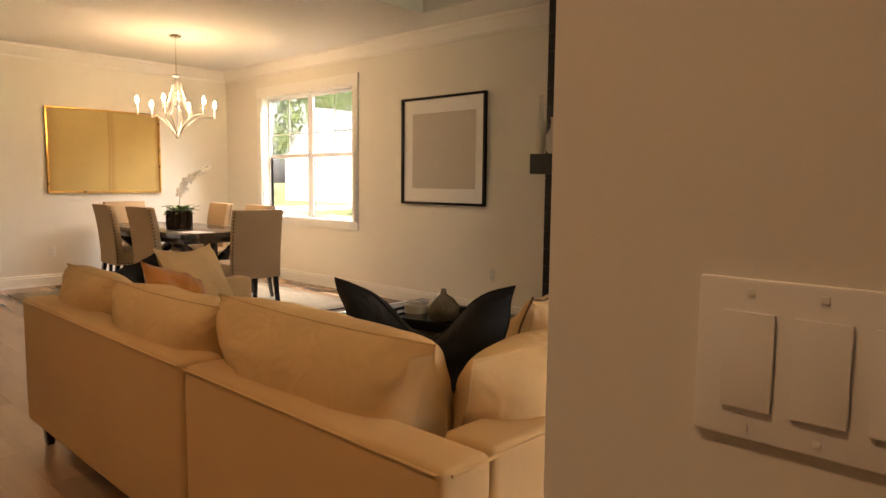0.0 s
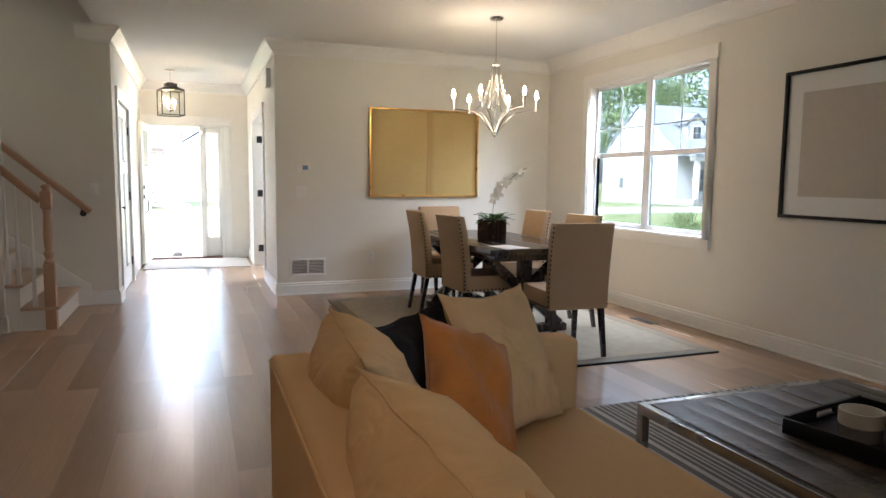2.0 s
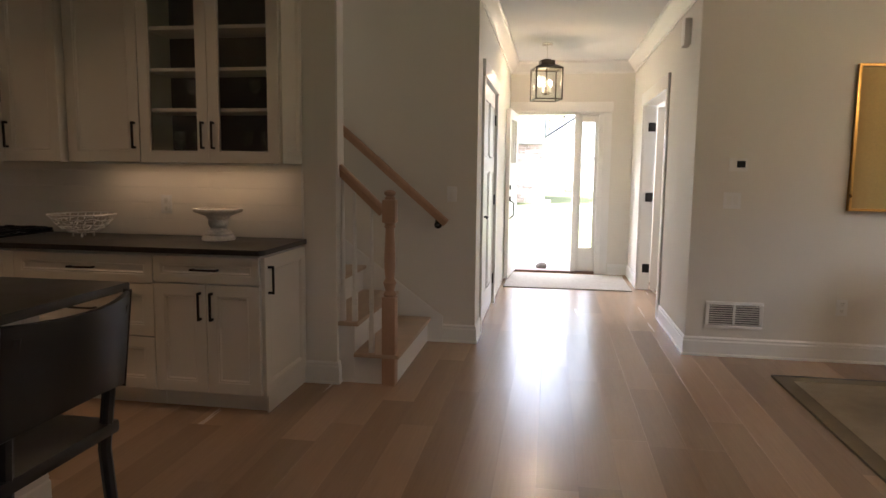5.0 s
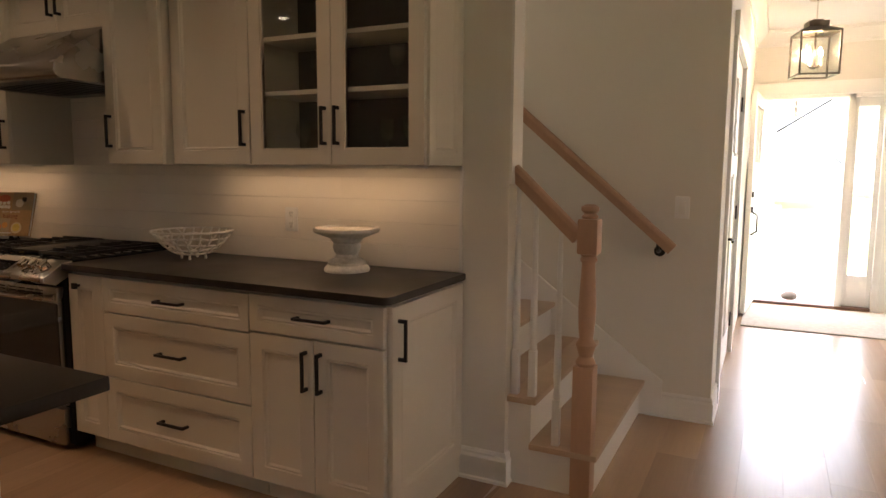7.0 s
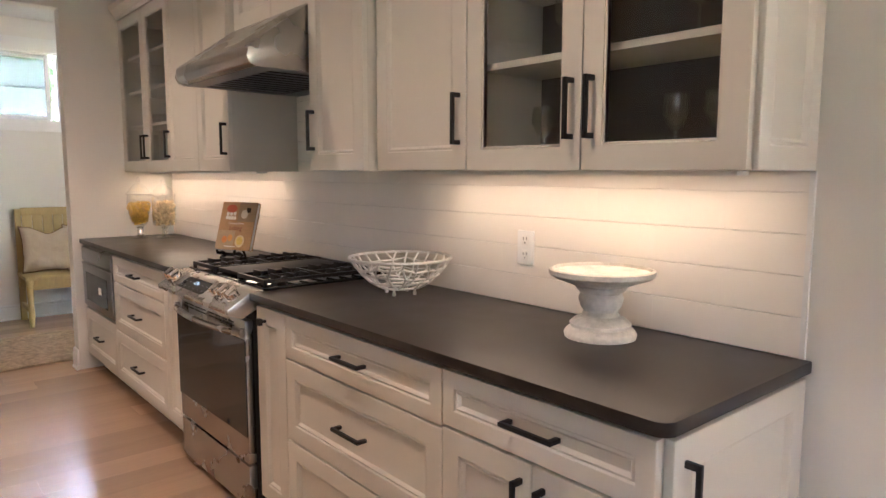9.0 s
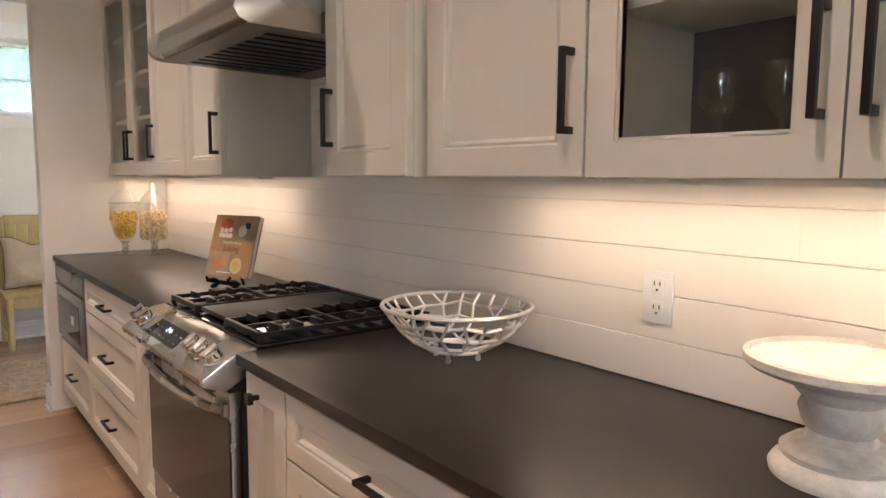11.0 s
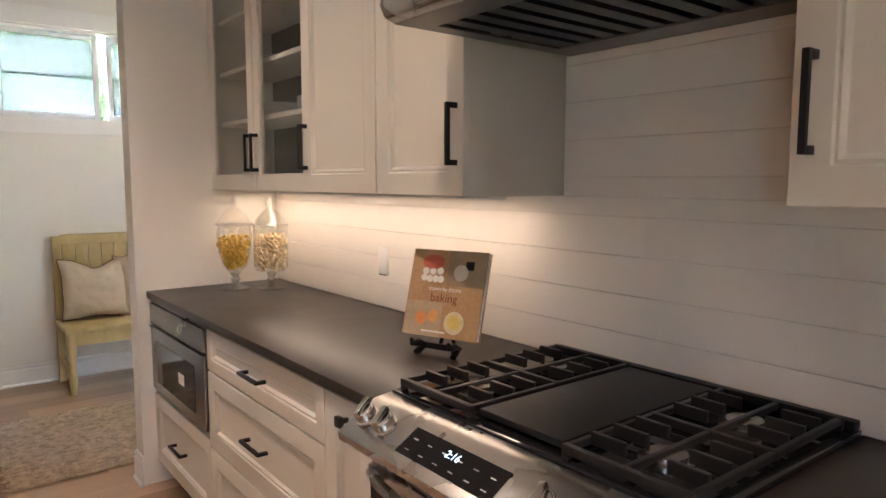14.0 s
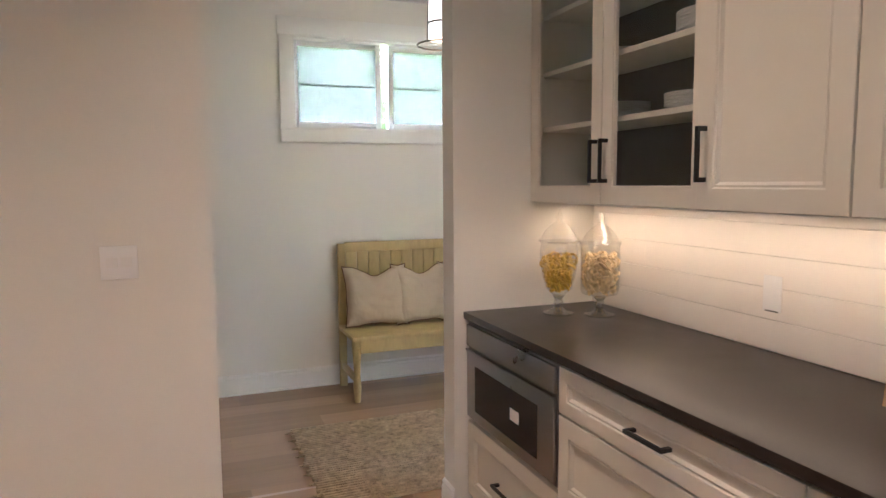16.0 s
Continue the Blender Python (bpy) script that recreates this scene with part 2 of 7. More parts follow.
def lathe(profile, n=28, bm=None, m=None):
    """A turned shape from (radius, height) pairs."""
    bm, m = bm or bmesh.new(), m or Matrix()
    rings = []
    for r, z in profile:
        rings.append([bm.verts.new(m @ Vector((max(r, 1e-4) * math.cos(2 * math.pi * k / n), max(r, 1e-4) * math.sin(2 * math.pi * k / n), z))) for k in range(n)])
    for a, b in zip(rings, rings[1:]):
        for k in range(n):
            bm.faces.new((a[k], a[(k + 1) % n], b[(k + 1) % n], b[k]))
    if profile[0][0] > 1e-4:
        bm.faces.new(rings[0][::-1])
    if profile[-1][0] > 1e-4:
        bm.faces.new(rings[-1])
    return bm


def tube(points, r, bm=None, n=8, closed=False, flat=1.0):
    """A round bar swept along points; flat squeezes it along the normal."""
    bm = bm or bmesh.new()
    pts = [Vector(p) for p in points]
    rings, side = [], None
    for i, p in enumerate(pts):
        a = pts[i - 1] if i or closed else p
        b = pts[(i + 1) % len(pts)] if i + 1 < len(pts) or closed else p
        d = (b - a).normalized()
        if side is None:
            side = d.orthogonal().normalized()
        side = (side - d * side.dot(d)).normalized()
        up = d.cross(side)
        rr = r[i] if isinstance(r, (list, tuple)) else r
        rings.append([bm.verts.new(p + rr * (side * math.cos(2 * math.pi * k / n) + flat * up * math.sin(2 * math.pi * k / n))) for k in range(n)])
    for a, b in zip(rings, rings[1:] + (rings[:1] if closed else [])):
        for k in range(n):
            bm.faces.new((a[k], a[(k + 1) % n], b[(k + 1) % n], b[k]))
    if not closed:
        bm.faces.new(rings[0][::-1]), bm.faces.new(rings[-1])
    return bm


def profile_bar(outline, a, b, out, bm=None, ma=0.0, mb=0.0):
    """A moulding: outline of (away from the wall, height) swept straight from a to b; ma and mb lengthen its ends by the distance from the wall (mitres)."""
    bm = bm or bmesh.new()
    a, b, out = Vector(a), Vector(b), Vector(out)
    d = (b - a).normalized()
    ends = []
    for p, s in ((a, -ma), (b, mb)):
        ends.append([bm.verts.new(p + out * o + Vector((0, 0, h)) + d * s * o) for o, h in outline])
    for k in range(len(outline)):
        j = (k + 1) % len(outline)
        bm.faces.new((ends[0][k], ends[0][j], ends[1][j], ends[1][k]))
    bm.faces.new(ends[0][::-1]), bm.faces.new(ends[1])
    return bm


def structure(name, bm, material, label="", **kw):
    return tagged(part(name, bm, material, None, label, **kw), kind="structure")


# ---- the large structure ----
CZ = 2.76  # ceiling
XW, YN, YH0, YH1, XD = -8.92, 5.19, 0.266, 1.848, -12.81  # dining wall, window wall, hall walls, front wall
XB, YK = -7.75, -5.125  # tiled kitchen wall, south kitchen wall
YS = -0.47  # stair side of the kitchen wall's end
XE, YM = 2.1, -7.29  # east wall, mud room's back wall

# dining wall (west)
structure("wall_dining", bx(XW - 0.13, XW, YH1, YN + 0.15, 0, CZ), WALL, "cream painted dining room wall")
# window wall (north), with its opening
WX0, WX1, WZ0, WZ1 = -8.0, -6.12, 0.80, 2.345
bm = bx(XW - 0.13, WX0, YN, YN + 0.15, 0, CZ)
bx(WX1, XE, YN, YN + 0.15, 0, CZ, bm), bx(WX0, WX1, YN, YN + 0.15, 0, WZ0, bm), bx(WX0, WX1, YN, YN + 0.15, WZ1, CZ, bm)
structure("wall_window", bm, WALL, "cream painted wall with a double window")
# hall
DRX0, DRX1 = -11.75, -10.2   # opening of the side door
bm = bx(DRX1, XW - 0.13, YH1, YH1 + 0.13, 0, CZ)
bx(XD, DRX0, YH1, YH1 + 0.13, 0, CZ, bm), bx(DRX0, DRX1, YH1, YH1 + 0.13, 2.10, CZ, bm)
structure("wall_hall_side", bm, WALL, "pale painted hall wall with an open doorway")
DLX0, DLX1 = -10.55, -9.32
bm = bx(DLX1, XW, YH0 - 0.13, YH0, 0, CZ)
bx(XD, DLX0, YH0 - 0.13, YH0, 0, CZ, bm), bx(DLX0, DLX1, YH0 - 0.13, YH0, 2.10, CZ, bm)
structure("wall_hall_closet", bm, WALL, "pale painted hall wall round a closet door")
FY0, FY1, FS0, FS1 = 0.30, 1.11, 1.17, 1.42  # front door and sidelight
bm = bx(XD - 0.16, XD, YH0 - 0.13, FY0, 0, CZ)
bx(XD - 0.16, XD, FS1 + 0.06, YH1 + 0.13, 0, CZ, bm), bx(XD - 0.16, XD, FY0, FS1 + 0.06, 2.12, CZ, bm)
structure("wall_front", bm, WALL, "pale painted wall round the front door")
# stair back wall, kitchen wall and its end, header over the kitchen's open side
structure("wall_stair", bx(XW - 0.13, XW, -4.2, YH0 - 0.13, 0, CZ + 0.8), WALL, "cream painted stairwell wall")
structure("wall_kitchen", bx(XB - 0.12, XB, YK, YS, 0, CZ), WALL, "cream painted kitchen wall behind the cabinets")
structure("header_beam", bx(XB, -0.506, YS - 0.13, YS, 2.45, CZ), WALL, "plain painted drop header over the kitchen's open side")
# south wall of the kitchen with the way into the mud room
OX0, OX1 = -7.06, -6.11
bm = bx(XB, OX0, YK - 0.12, YK, 0, CZ)
bx(OX1, XE, YK - 0.12, YK, 0, CZ, bm), bx(OX0, OX1, YK - 0.12, YK, 2.44, CZ, bm)
structure("wall_south", bm, WALL, "cream painted wall with a cased way through")
# mud room
MX0, MX1, MZ0, MZ1 = -8.11, -6.748, 1.835, 2.47
bm = bx(-8.4, MX0, YM - 0.15, YM, 0, CZ)
bx(MX1, -4.6, YM - 0.15, YM, 0, CZ, bm), bx(MX0, MX1, YM - 0.15, YM, 0, MZ0, bm), bx(MX0, MX1, YM - 0.15, YM, MZ1, CZ, bm)
structure("wall_mudroom_back", bm, WALL, "cream painted wall with a high double window")
structure("wall_mudroom_west", bx(-8.52, -8.4, YM, YK, 0, CZ), WALL, "cream painted wall")
structure("wall_mudroom_east", bx(-4.72, -4.6, YM, YK - 0.12, 0, CZ), WALL, "cream painted wall")
# wall with the switches by which the walk begins, and the east wall
structure("wall_switch", bx(-0.506, XE, 0.82, 0.95, 0, CZ), WALL, "cream painted wall end with switches")
bm = bx(XE, XE + 0.15, YK, 2.8, 0, CZ)
bx(XE, XE + 0.15, 4.0, YN + 0.15, 0, CZ, bm)
bx(XE, XE + 0.15, 2.8, 4.0, 0, 0.75, bm), bx(XE, XE + 0.15, 2.8, 4.0, 2.25, CZ, bm)
structure("wall_east", bm, WALL, "cream painted wall with a window")
# ceilings, roof and ground
TRX0, TRX1, TRY0, TRY1 = -4.5, 1.2, 1.3, 4.66  # raised tray over the living room
bm = bx(XD - 0.16, TRX0, YH0 - 0.13, YN + 0.15, CZ, CZ + 0.12)
bx(TRX0, XE + 0.15, YH0 - 0.13, TRY0, CZ, CZ + 0.12, bm), bx(TRX0, XE + 0.15, TRY1, YN + 0.15, CZ, CZ + 0.12, bm), bx(TRX1, XE + 0.15, TRY0, TRY1, CZ, CZ + 0.12, bm)
bx(TRX0 - 0.1, TRX1 + 0.1, TRY0 - 0.1, TRY1 + 0.1, CZ + 0.34, CZ + 0.42, bm)
for x0, x1, y0, y1 in ((TRX0 - 0.1, TRX0, TRY0, TRY1), (TRX1, TRX1 + 0.1, TRY0, TRY1), (TRX0 - 0.1, TRX1 + 0.1, TRY0 - 0.1, TRY0), (TRX0 - 0.1, TRX1 + 0.1, TRY1, TRY1 + 0.1)):
    bx(x0, x1, y0, y1, CZ + 0.121, CZ + 0.34, bm)
bx(XB - 0.12, XE + 0.15, YM - 0.15, YH0 - 0.13, CZ, CZ + 0.12, bm), bx(-8.52, XB - 0.12, YM - 0.15, YK, CZ, CZ + 0.12, bm)
structure("ceiling", bm, CEIL, "flat white painted ceiling")
structure("stairwell_ceiling", bx(XW - 0.13, XB, -4.3, YH0 - 0.13, CZ + 0.8, CZ + 0.9), CEIL, "flat white ceiling over the stairwell")
structure("stairwell_end", bx(XW - 0.13, XB, -4.35, -4.2, 0, CZ + 0.9), WALL, "cream painted wall at the head of the stairs")
bm = bx(XW - 0.13, XB, YH0 - 0.13 - 0.001, YH0 - 0.005, CZ + 0.121, CZ + 0.9)
bx(XB - 0.12, XB - 0.001, -4.2, YH0 - 0.13, CZ + 0.121, CZ + 0.9, bm)
structure("stairwell_upper_wall", bm, WALL, "cream painted upper wall of the stairwell")
# unseen slab; its deep south eave blocks sun from the mud room window
structure("roof", bx(XD - 1.0, XE + 0.8, YM - 1.9, YN + 0.8, CZ + 1.0, CZ + 1.15), mat("roof_felt", (0.1, 0.1, 0.11), 0.9), "plain dark unseen roof slab, deep-eaved to block the sun")
structure("floor", bx(XD - 0.16, XE + 0.15, YM - 0.15, YN + 0.15, -0.16, -0.016), SUBFLOOR, "dark subfloor under the oak planks")

# crown moulding and baseboards
CROWN = [(0, -0.15), (0.012, -0.15), (0.016, -0.125), (0.05, -0.085), (0.085, -0.04), (0.10, -0.03), (0.105, -0.001), (0, -0.001)]
BASE = [(0, 0), (0.022, 0), (0.022, 0.012), (0.016, 0.018), (0.016, 0.105), (0.010, 0.118), (0.013, 0.128), (0.006, 0.14), (0, 0.14)]


def runs(name, outline, z, lines, label):
    bm = bmesh.new()
    for a, b, out, ma, mb in lines:
        profile_bar(outline, (*a, z), (*b, z), (*out, 0), bm, ma, mb)
    return structure(name, bm, TRIM, label)


runs("trim_crown", CROWN, CZ, [
    ((XW, YH1), (XW, YN), (1, 0), 1, -1), ((XW, YN), (XE, YN), (0, -1), -1, -1),
    ((XW, YH1), (XD, YH1), (0, -1), 1, -1), ((XD, YH1), (XD, YH0), (1, 0), -1, -1), ((XD, YH0), (XW, YH0), (0, 1), -1, 1),
    ((XW, YH0), (XW, YH0 - 0.30), (1, 0), 1, 0)], "white stepped crown moulding under the ceiling")
runs("baseboard", BASE, 0.0, [
    ((XW, YH1), (XW, YN), (1, 0), 1, -1), ((XW, YN), (-3.38, YN), (0, -1), -1, 0), ((-1.80, YN), (XE, YN), (0, -1), 0, -1),
    ((XW, YH1), (DRX1 + 0.09, YH1), (0, -1), 1, 0), ((DRX0 - 0.09, YH1), (XD, YH1), (0, -1), 0, -1), ((XD, YH1), (XD, FS1 + 0.17), (1, 0), -1, 0),
    ((DLX1 + 0.09, YH0), (XW, YH0), (0, 1), 0, 1), ((XW, YH0), (XW, -0.07), (1, 0), 1, 0),
    ((XB, YS), (XB, -0.675), (1, 0), 1, 0), ((XB - 0.12, YS), (XB, YS), (0, 1), 0, 1),
    ((OX0, YK - 0.12), (OX0, YK), (1, 0), 0, 1), ((XE, YK), (OX1, YK), (0, 1), -1, 1), ((OX1, YK), (OX1, YK - 0.12), (-1, 0), 1, 0),
    ((-8.4, YM), (-4.72, YM), (0, 1), -1, -1),
    ((-0.506, 0.82), (XE, 0.82), (0, -1), 1, -1), ((-0.506, 0.95), (-0.506, 0.82), (-1, 0), 1, 1)], "white moulded baseboard along the walls")


# ---- kitchen ----
def panel_door(w, h, thick=0.02, stile=0.058, bm=None, m=None):
    """A door or drawer front with a flat recessed panel inside a stepped bead; it lies in x and z, its face towards -y."""
    own = bmesh.new()
    bx(0, w, -thick, 0, 0, h, own)
    face = min(own.faces, key=lambda f: f.calc_center_median().y)
    stile = min(stile, h * 0.28, w * 0.28)
    for inset, sink in ((0.002, 0.0015), (stile, 0), (0.004, -0.0055), (0.006, 0.003), (0.007, -0.008), (0.001, -0.001)):
        bmesh.ops.inset_region(own, faces=[face], thickness=inset, depth=sink, use_even_offset=True)
    own.normal_update()
    return own


def pull(length, upright=True):
    """A square bar pull on two feet; it stands off towards -y."""
    bm = bmesh.new()
    a, r = length / 2, 0.0055
    if upright:
        bx(-r, r, -0.036, -0.025, -a, a, bm), bx(-r, r, -0.03, 0, -a, -a + 0.014, bm), bx(-r, r, -0.03, 0, a - 0.014, a, bm)
    else:
        bx(-a, a, -0.036, -0.025, -r, r, bm), bx(-a, -a + 0.014, -0.03, 0, -r, r, bm), bx(a - 0.014, a, -0.03, 0, -r, r, bm)
    return bm


def put(ob, x, y, z):
    ob.location = (x, y, z)
    return ob


def add_front(parent, name, x, z, w, h, handle=None, hx=0.5, hz=0.5, knob=False, g=0.002):
    d = put(part(name, panel_door(w - 2 * g, h - 2 * g), CAB, parent, bevel=0.0012), x + g, 0, z + g)
    if knob:
        bm = bx(-0.013, 0.013, -0.034, -0.02, -0.013, 0.013)
        bx(-0.006, 0.006, -0.022, 0, -0.006, 0.006, bm)
        put(part("knob", bm, BLACK, d, "square black knob", bevel=0.0015), hx * w, -0.0195, hz * h)
    elif handle is not None:
        put(part("handle", pull(0.155, handle), BLACK, d, "black square bar pull", bevel=0.0015), hx * w, -0.0195, hz * h)
    return d


BFX, UFX = -7.142, -7.438  # carcass fronts of the base and wall units


def base_unit(y0, y1, label, fronts, depth=0.60, open_top=False):
    w = y1 - y0
    t = thing("base_cabinet", pose(BFX, y0, 0, 0, 0, 90), label, "base cabinet", "base cabinets along the tiled wall")
    bm = bx(0.002, w - 0.002, 0.0, depth, 0.105, 0.8835)
    bx(0.002, w - 0.002, 0.07, depth, 0.0, 0.105, bm)
    part("body", bm, CAB, t, bevel=0.0015)
    for f in fronts:
        add_front(t, *f[:6], **f[6])
    return t


def drawers3(w):
    rows = ((0.712, 0.158), (0.414, 0.296), (0.112, 0.300))
    return [("drawer", 0, z, w, h, False, dict(hz=0.5)) for z, h in rows]


w = 1.308 - 0.69
base_unit(-1.308, -0.69, "cream base cabinet with one drawer over two doors", [
    ("drawer", 0, 0.722, w, 0.150, False, {}), ("door", 0, 0.112, w / 2, 0.606, True, dict(hx=0.89, hz=0.80)), ("door", w / 2, 0.112, w / 2, 0.606, True, dict(hx=0.11, hz=0.80))])
base_unit(-2.165, -1.308, "cream base cabinet with three wide panelled drawers", drawers3(0.857))
base_unit(-2.395, -2.165, "narrow cream pull-out cabinet with a square black knob", [("door", 0, 0.112, 0.23, 0.758, None, dict(knob=True, hx=0.33, hz=0.93))])
base_unit(-3.463, -3.22, "narrow cream pull-out cabinet beside the range", [("door", 0, 0.112, 0.243, 0.758, None, dict(knob=True, hx=0.5, hz=0.93))])
base_unit(-4.38, -3.463, "cream base cabinet with three panelled drawers", drawers3(0.917))
micro_cab = base_unit(-5.123, -4.38, "cream base cabinet round a built-in microwave drawer", [("drawer", 0, 0.112, 0.743, 0.330, False, {})])
# end door of the run
t = thing("end_cabinet_door", pose(-7.138, -0.6895, 0.0, 0, 0, 180), "cream panelled end door with a black bar pull", "cabinet door")
d = put(part("door", panel_door(0.595, 0.765, stile=0.062), CAB, t, bevel=0.0012), 0.006, 0, 0.105)
put(part("handle", pull(0.155, True), BLACK, d, "black square bar pull", bevel=0.0015), 0.042, -0.0195, 0.64)
part("plinth", bx(0.05, 0.60, -0.012, -0.002, 0, 0.10), CAB, t)

# microwave drawer
t = thing("microwave_drawer", pose(BFX - 0.001, -5.12, 0.456, 0, 0, 90), "stainless steel microwave drawer set under the worktop", "microwave")
part("body", bx(0.005, 0.735, -0.02, 0.0, 0, 0.415), DARK_STEEL, t, bevel=0.003)
part("control_strip", bx(0.012, 0.728, -0.034, -0.0205, 0.318, 0.408), DARK_STEEL, t, bevel=0.004)
dd = part("door", bx(0.012, 0.728, -0.032, -0.0205, 0.012, 0.305), DARK_STEEL, t, bevel=0.004)
part("window", bx(0.10, 0.62, -0.0345, -0.0325, 0.055, 0.245), BLACK_GLASS, dd, "black glass window")
part("sticker", bx(0.42, 0.49, -0.0356, -0.0348, 0.13, 0.175), PAPER, dd, "small white sticker")
part("grip", bx(0.012, 0.728, -0.0375, -0.0345, 0.296, 0.305), DARK_STEEL, dd)


# worktop in two lengths
def slab(name, y0, y1, rounded, label):
    bm = bmesh.new()
    x0, x1, r = XB + 0.003, -7.102, 0.035
    pts = [(x0, y0), (x1, y0)]
    pts += [(x1 - r + r * math.cos(a), y1 - r + r * math.sin(a)) for a in [k * math.pi / 12 for k in range(7)]] if rounded else [(x1, y1)]
    pts.append((x0, y1))
    low = [bm.verts.new((x, y, 0.884)) for x, y in pts]
    f = bm.faces.new(low)
    up = bmesh.ops.extrude_face_region(bm, geom=[f])
    bmesh.ops.translate(bm, verts=[v for v in up["geom"] if isinstance(v, bmesh.types.BMVert)], vec=(0, 0, 0.03))
    return tagged(part(name, bm, COUNTER, bevel=0.003), label, "worktop")


slab("worktop", -2.412, -0.66, True, "honed near-black stone worktop with a rounded corner")
slab("worktop", -5.124, -3.205, False, "honed near-black stone worktop under the wall units")


# wall units
def wall_unit(y0, y1, label, doors, z0=1.372, z1=2.40, deep=0.0, glazed=False):
    depth = 0.308 + deep
    w, h = y1 - y0, z1 - z0
    t = thing("wall_cabinet", pose(UFX + deep, y0, z0, 0, 0, 90), label, "wall cabinet", "wall cabinets over the worktop")
    if not glazed:
        part("body", bx(0.001, w - 0.001, 0, depth, 0, h), CAB, t, bevel=0.0015)
    else:
        for a, b in ((0.001, 0.018), (w - 0.018, w - 0.001)):
            part("side", bx(a, b, 0, depth, 0, h), CAB, t)
        part("bottom", bx(0.018, w - 0.018, 0, depth, 0, 0.018), CAB, t)
        part("top", bx(0.018, w - 0.018, 0, depth, h - 0.018, h), CAB, t)
        part("back", bx(0.018, w - 0.018, depth - 0.01, depth, 0.018, h - 0.018), CAB, t)
        # thin dark sheet in front of the cream back; sides and shelves stay cream
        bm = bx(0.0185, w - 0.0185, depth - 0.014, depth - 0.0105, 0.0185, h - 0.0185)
        part("lining", bm, CAB_IN, t, "dark brown sheet at the cabinet's back")
        for k in (0.295, 0.525, 0.76):
            part("shelf", bx(0.0185, w - 0.0185, 0.03, depth - 0.0145, k, k + 0.02), CAB, t, bevel=0.002)
    for x, ww, side in doors:
        hx = {"l": 0.032, "r": ww - 0.032}[side]
        if not glazed:
            d = put(part("door", panel_door(ww - 0.004, h - 0.004), CAB, t, bevel=0.0012), x + 0.002, 0, 0.002)
        else:
            s, W, Hh = 0.06, ww - 0.004, h - 0.004
            bm = bx(0, s, -0.02, 0, 0, Hh)
            bx(W - s, W, -0.02, 0, 0, Hh, bm), bx(s, W - s, -0.02, 0, 0, s, bm), bx(s, W - s, -0.02, 0, Hh - s, Hh, bm)
            d = put(part("door", bm, CAB, t), x + 0.002, 0, 0.002)
            bm = bx(s, s + 0.008, -0.017, -0.004, s, Hh - s)
            bx(W - s - 0.008, W - s, -0.017, -0.004, s, Hh - s, bm), bx(s + 0.008, W - s - 0.008, -0.017, -0.004, s, s + 0.008, bm), bx(s + 0.008, W - s - 0.008, -0.017, -0.004, Hh - s - 0.008, Hh - s, bm)
            part("bead", bm, CAB, d, bevel=0.002)
            p = part("pane", bx(s + 0.004, W - s - 0.004, -0.009, -0.006, s + 0.004, Hh - s - 0.004), PANE, d, "clear glass pane")
            p.visible_shadow = False
        put(part("handle", pull(0.155, True), BLACK, d, "black square bar pull", bevel=0.0015), hx, -0.0195, 0.155)
    return t


glass_right = wall_unit(-1.545, -0.69, "cream wall cabinet with two glazed doors and shelves", [(0, 0.4275, "r"), (0.4275, 0.4275, "l")], glazed=True)
wall_unit(-2.014, -1.547, "cream wall cabinet with one panelled door", [(0, 0.467, "r")])
wall_unit(-2.413, -2.034, "cream wall cabinet beside the range hood", [(0, 0.379, "l")], deep=0.042)
wall_unit(-3.595, -3.195, "cream wall cabinet with one panelled door", [(0, 0.40, "r")], deep=0.042)
wall_unit(-4.072, -3.597, "cream wall cabinet with one panelled door", [(0, 0.475, "l")], deep=0.042)
glass_left = wall_unit(-5.122, -4.074, "cream wall cabinet with two glazed doors and stacked dishes", [(0, 0.524, "r"), (0.524, 0.524, "l")], glazed=True)
wall_unit(-3.193, -2.415, "short cream wall cabinet over the range hood", [(0, 0.389, "r"), (0.389, 0.389, "l")], z0=2.035)
t = thing("filler_strip", pose(UFX - 0.004, -2.033, 1.372, 0, 0, 90), "narrow cream filler strip between two wall cabinets", "filler")
part("strip", bx(0, 0.018, 0, 0.02, 0, 1.028), CAB, t, bevel=0.002)
part("edge", bx(0.004, 0.014, -0.006, 0.0, 0, 1.028), CAB, t, bevel=0.002)
part("end_panel", panel_door(0.300, 1.028, 0.012, 0.05), CAB, glass_right, bevel=0.001).matrix_local = pose(0.8555, 0, 0, 0, 0, 90)
bm = profile_bar([(0, 0), (0.012, 0), (0.016, 0.02), (0.05, 0.06), (0.058, 0.09), (0, 0.09)], (UFX + 0.02, -5.122, 2.402), (UFX + 0.02, -0.677, 2.402), (1, 0, 0), None, 0, 1)
profile_bar([(0, 0), (0.012, 0), (0.016, 0.02), (0.05, 0.06), (0.058, 0.09), (0, 0.09)], (UFX + 0.02, -0.677, 2.402), (XB + 0.002, -0.677, 2.402), (0, 1, 0), bm, 1, 0)
structure("trim_cornice", bm, CAB, "cream stepped moulding on top of the wall cabinets")
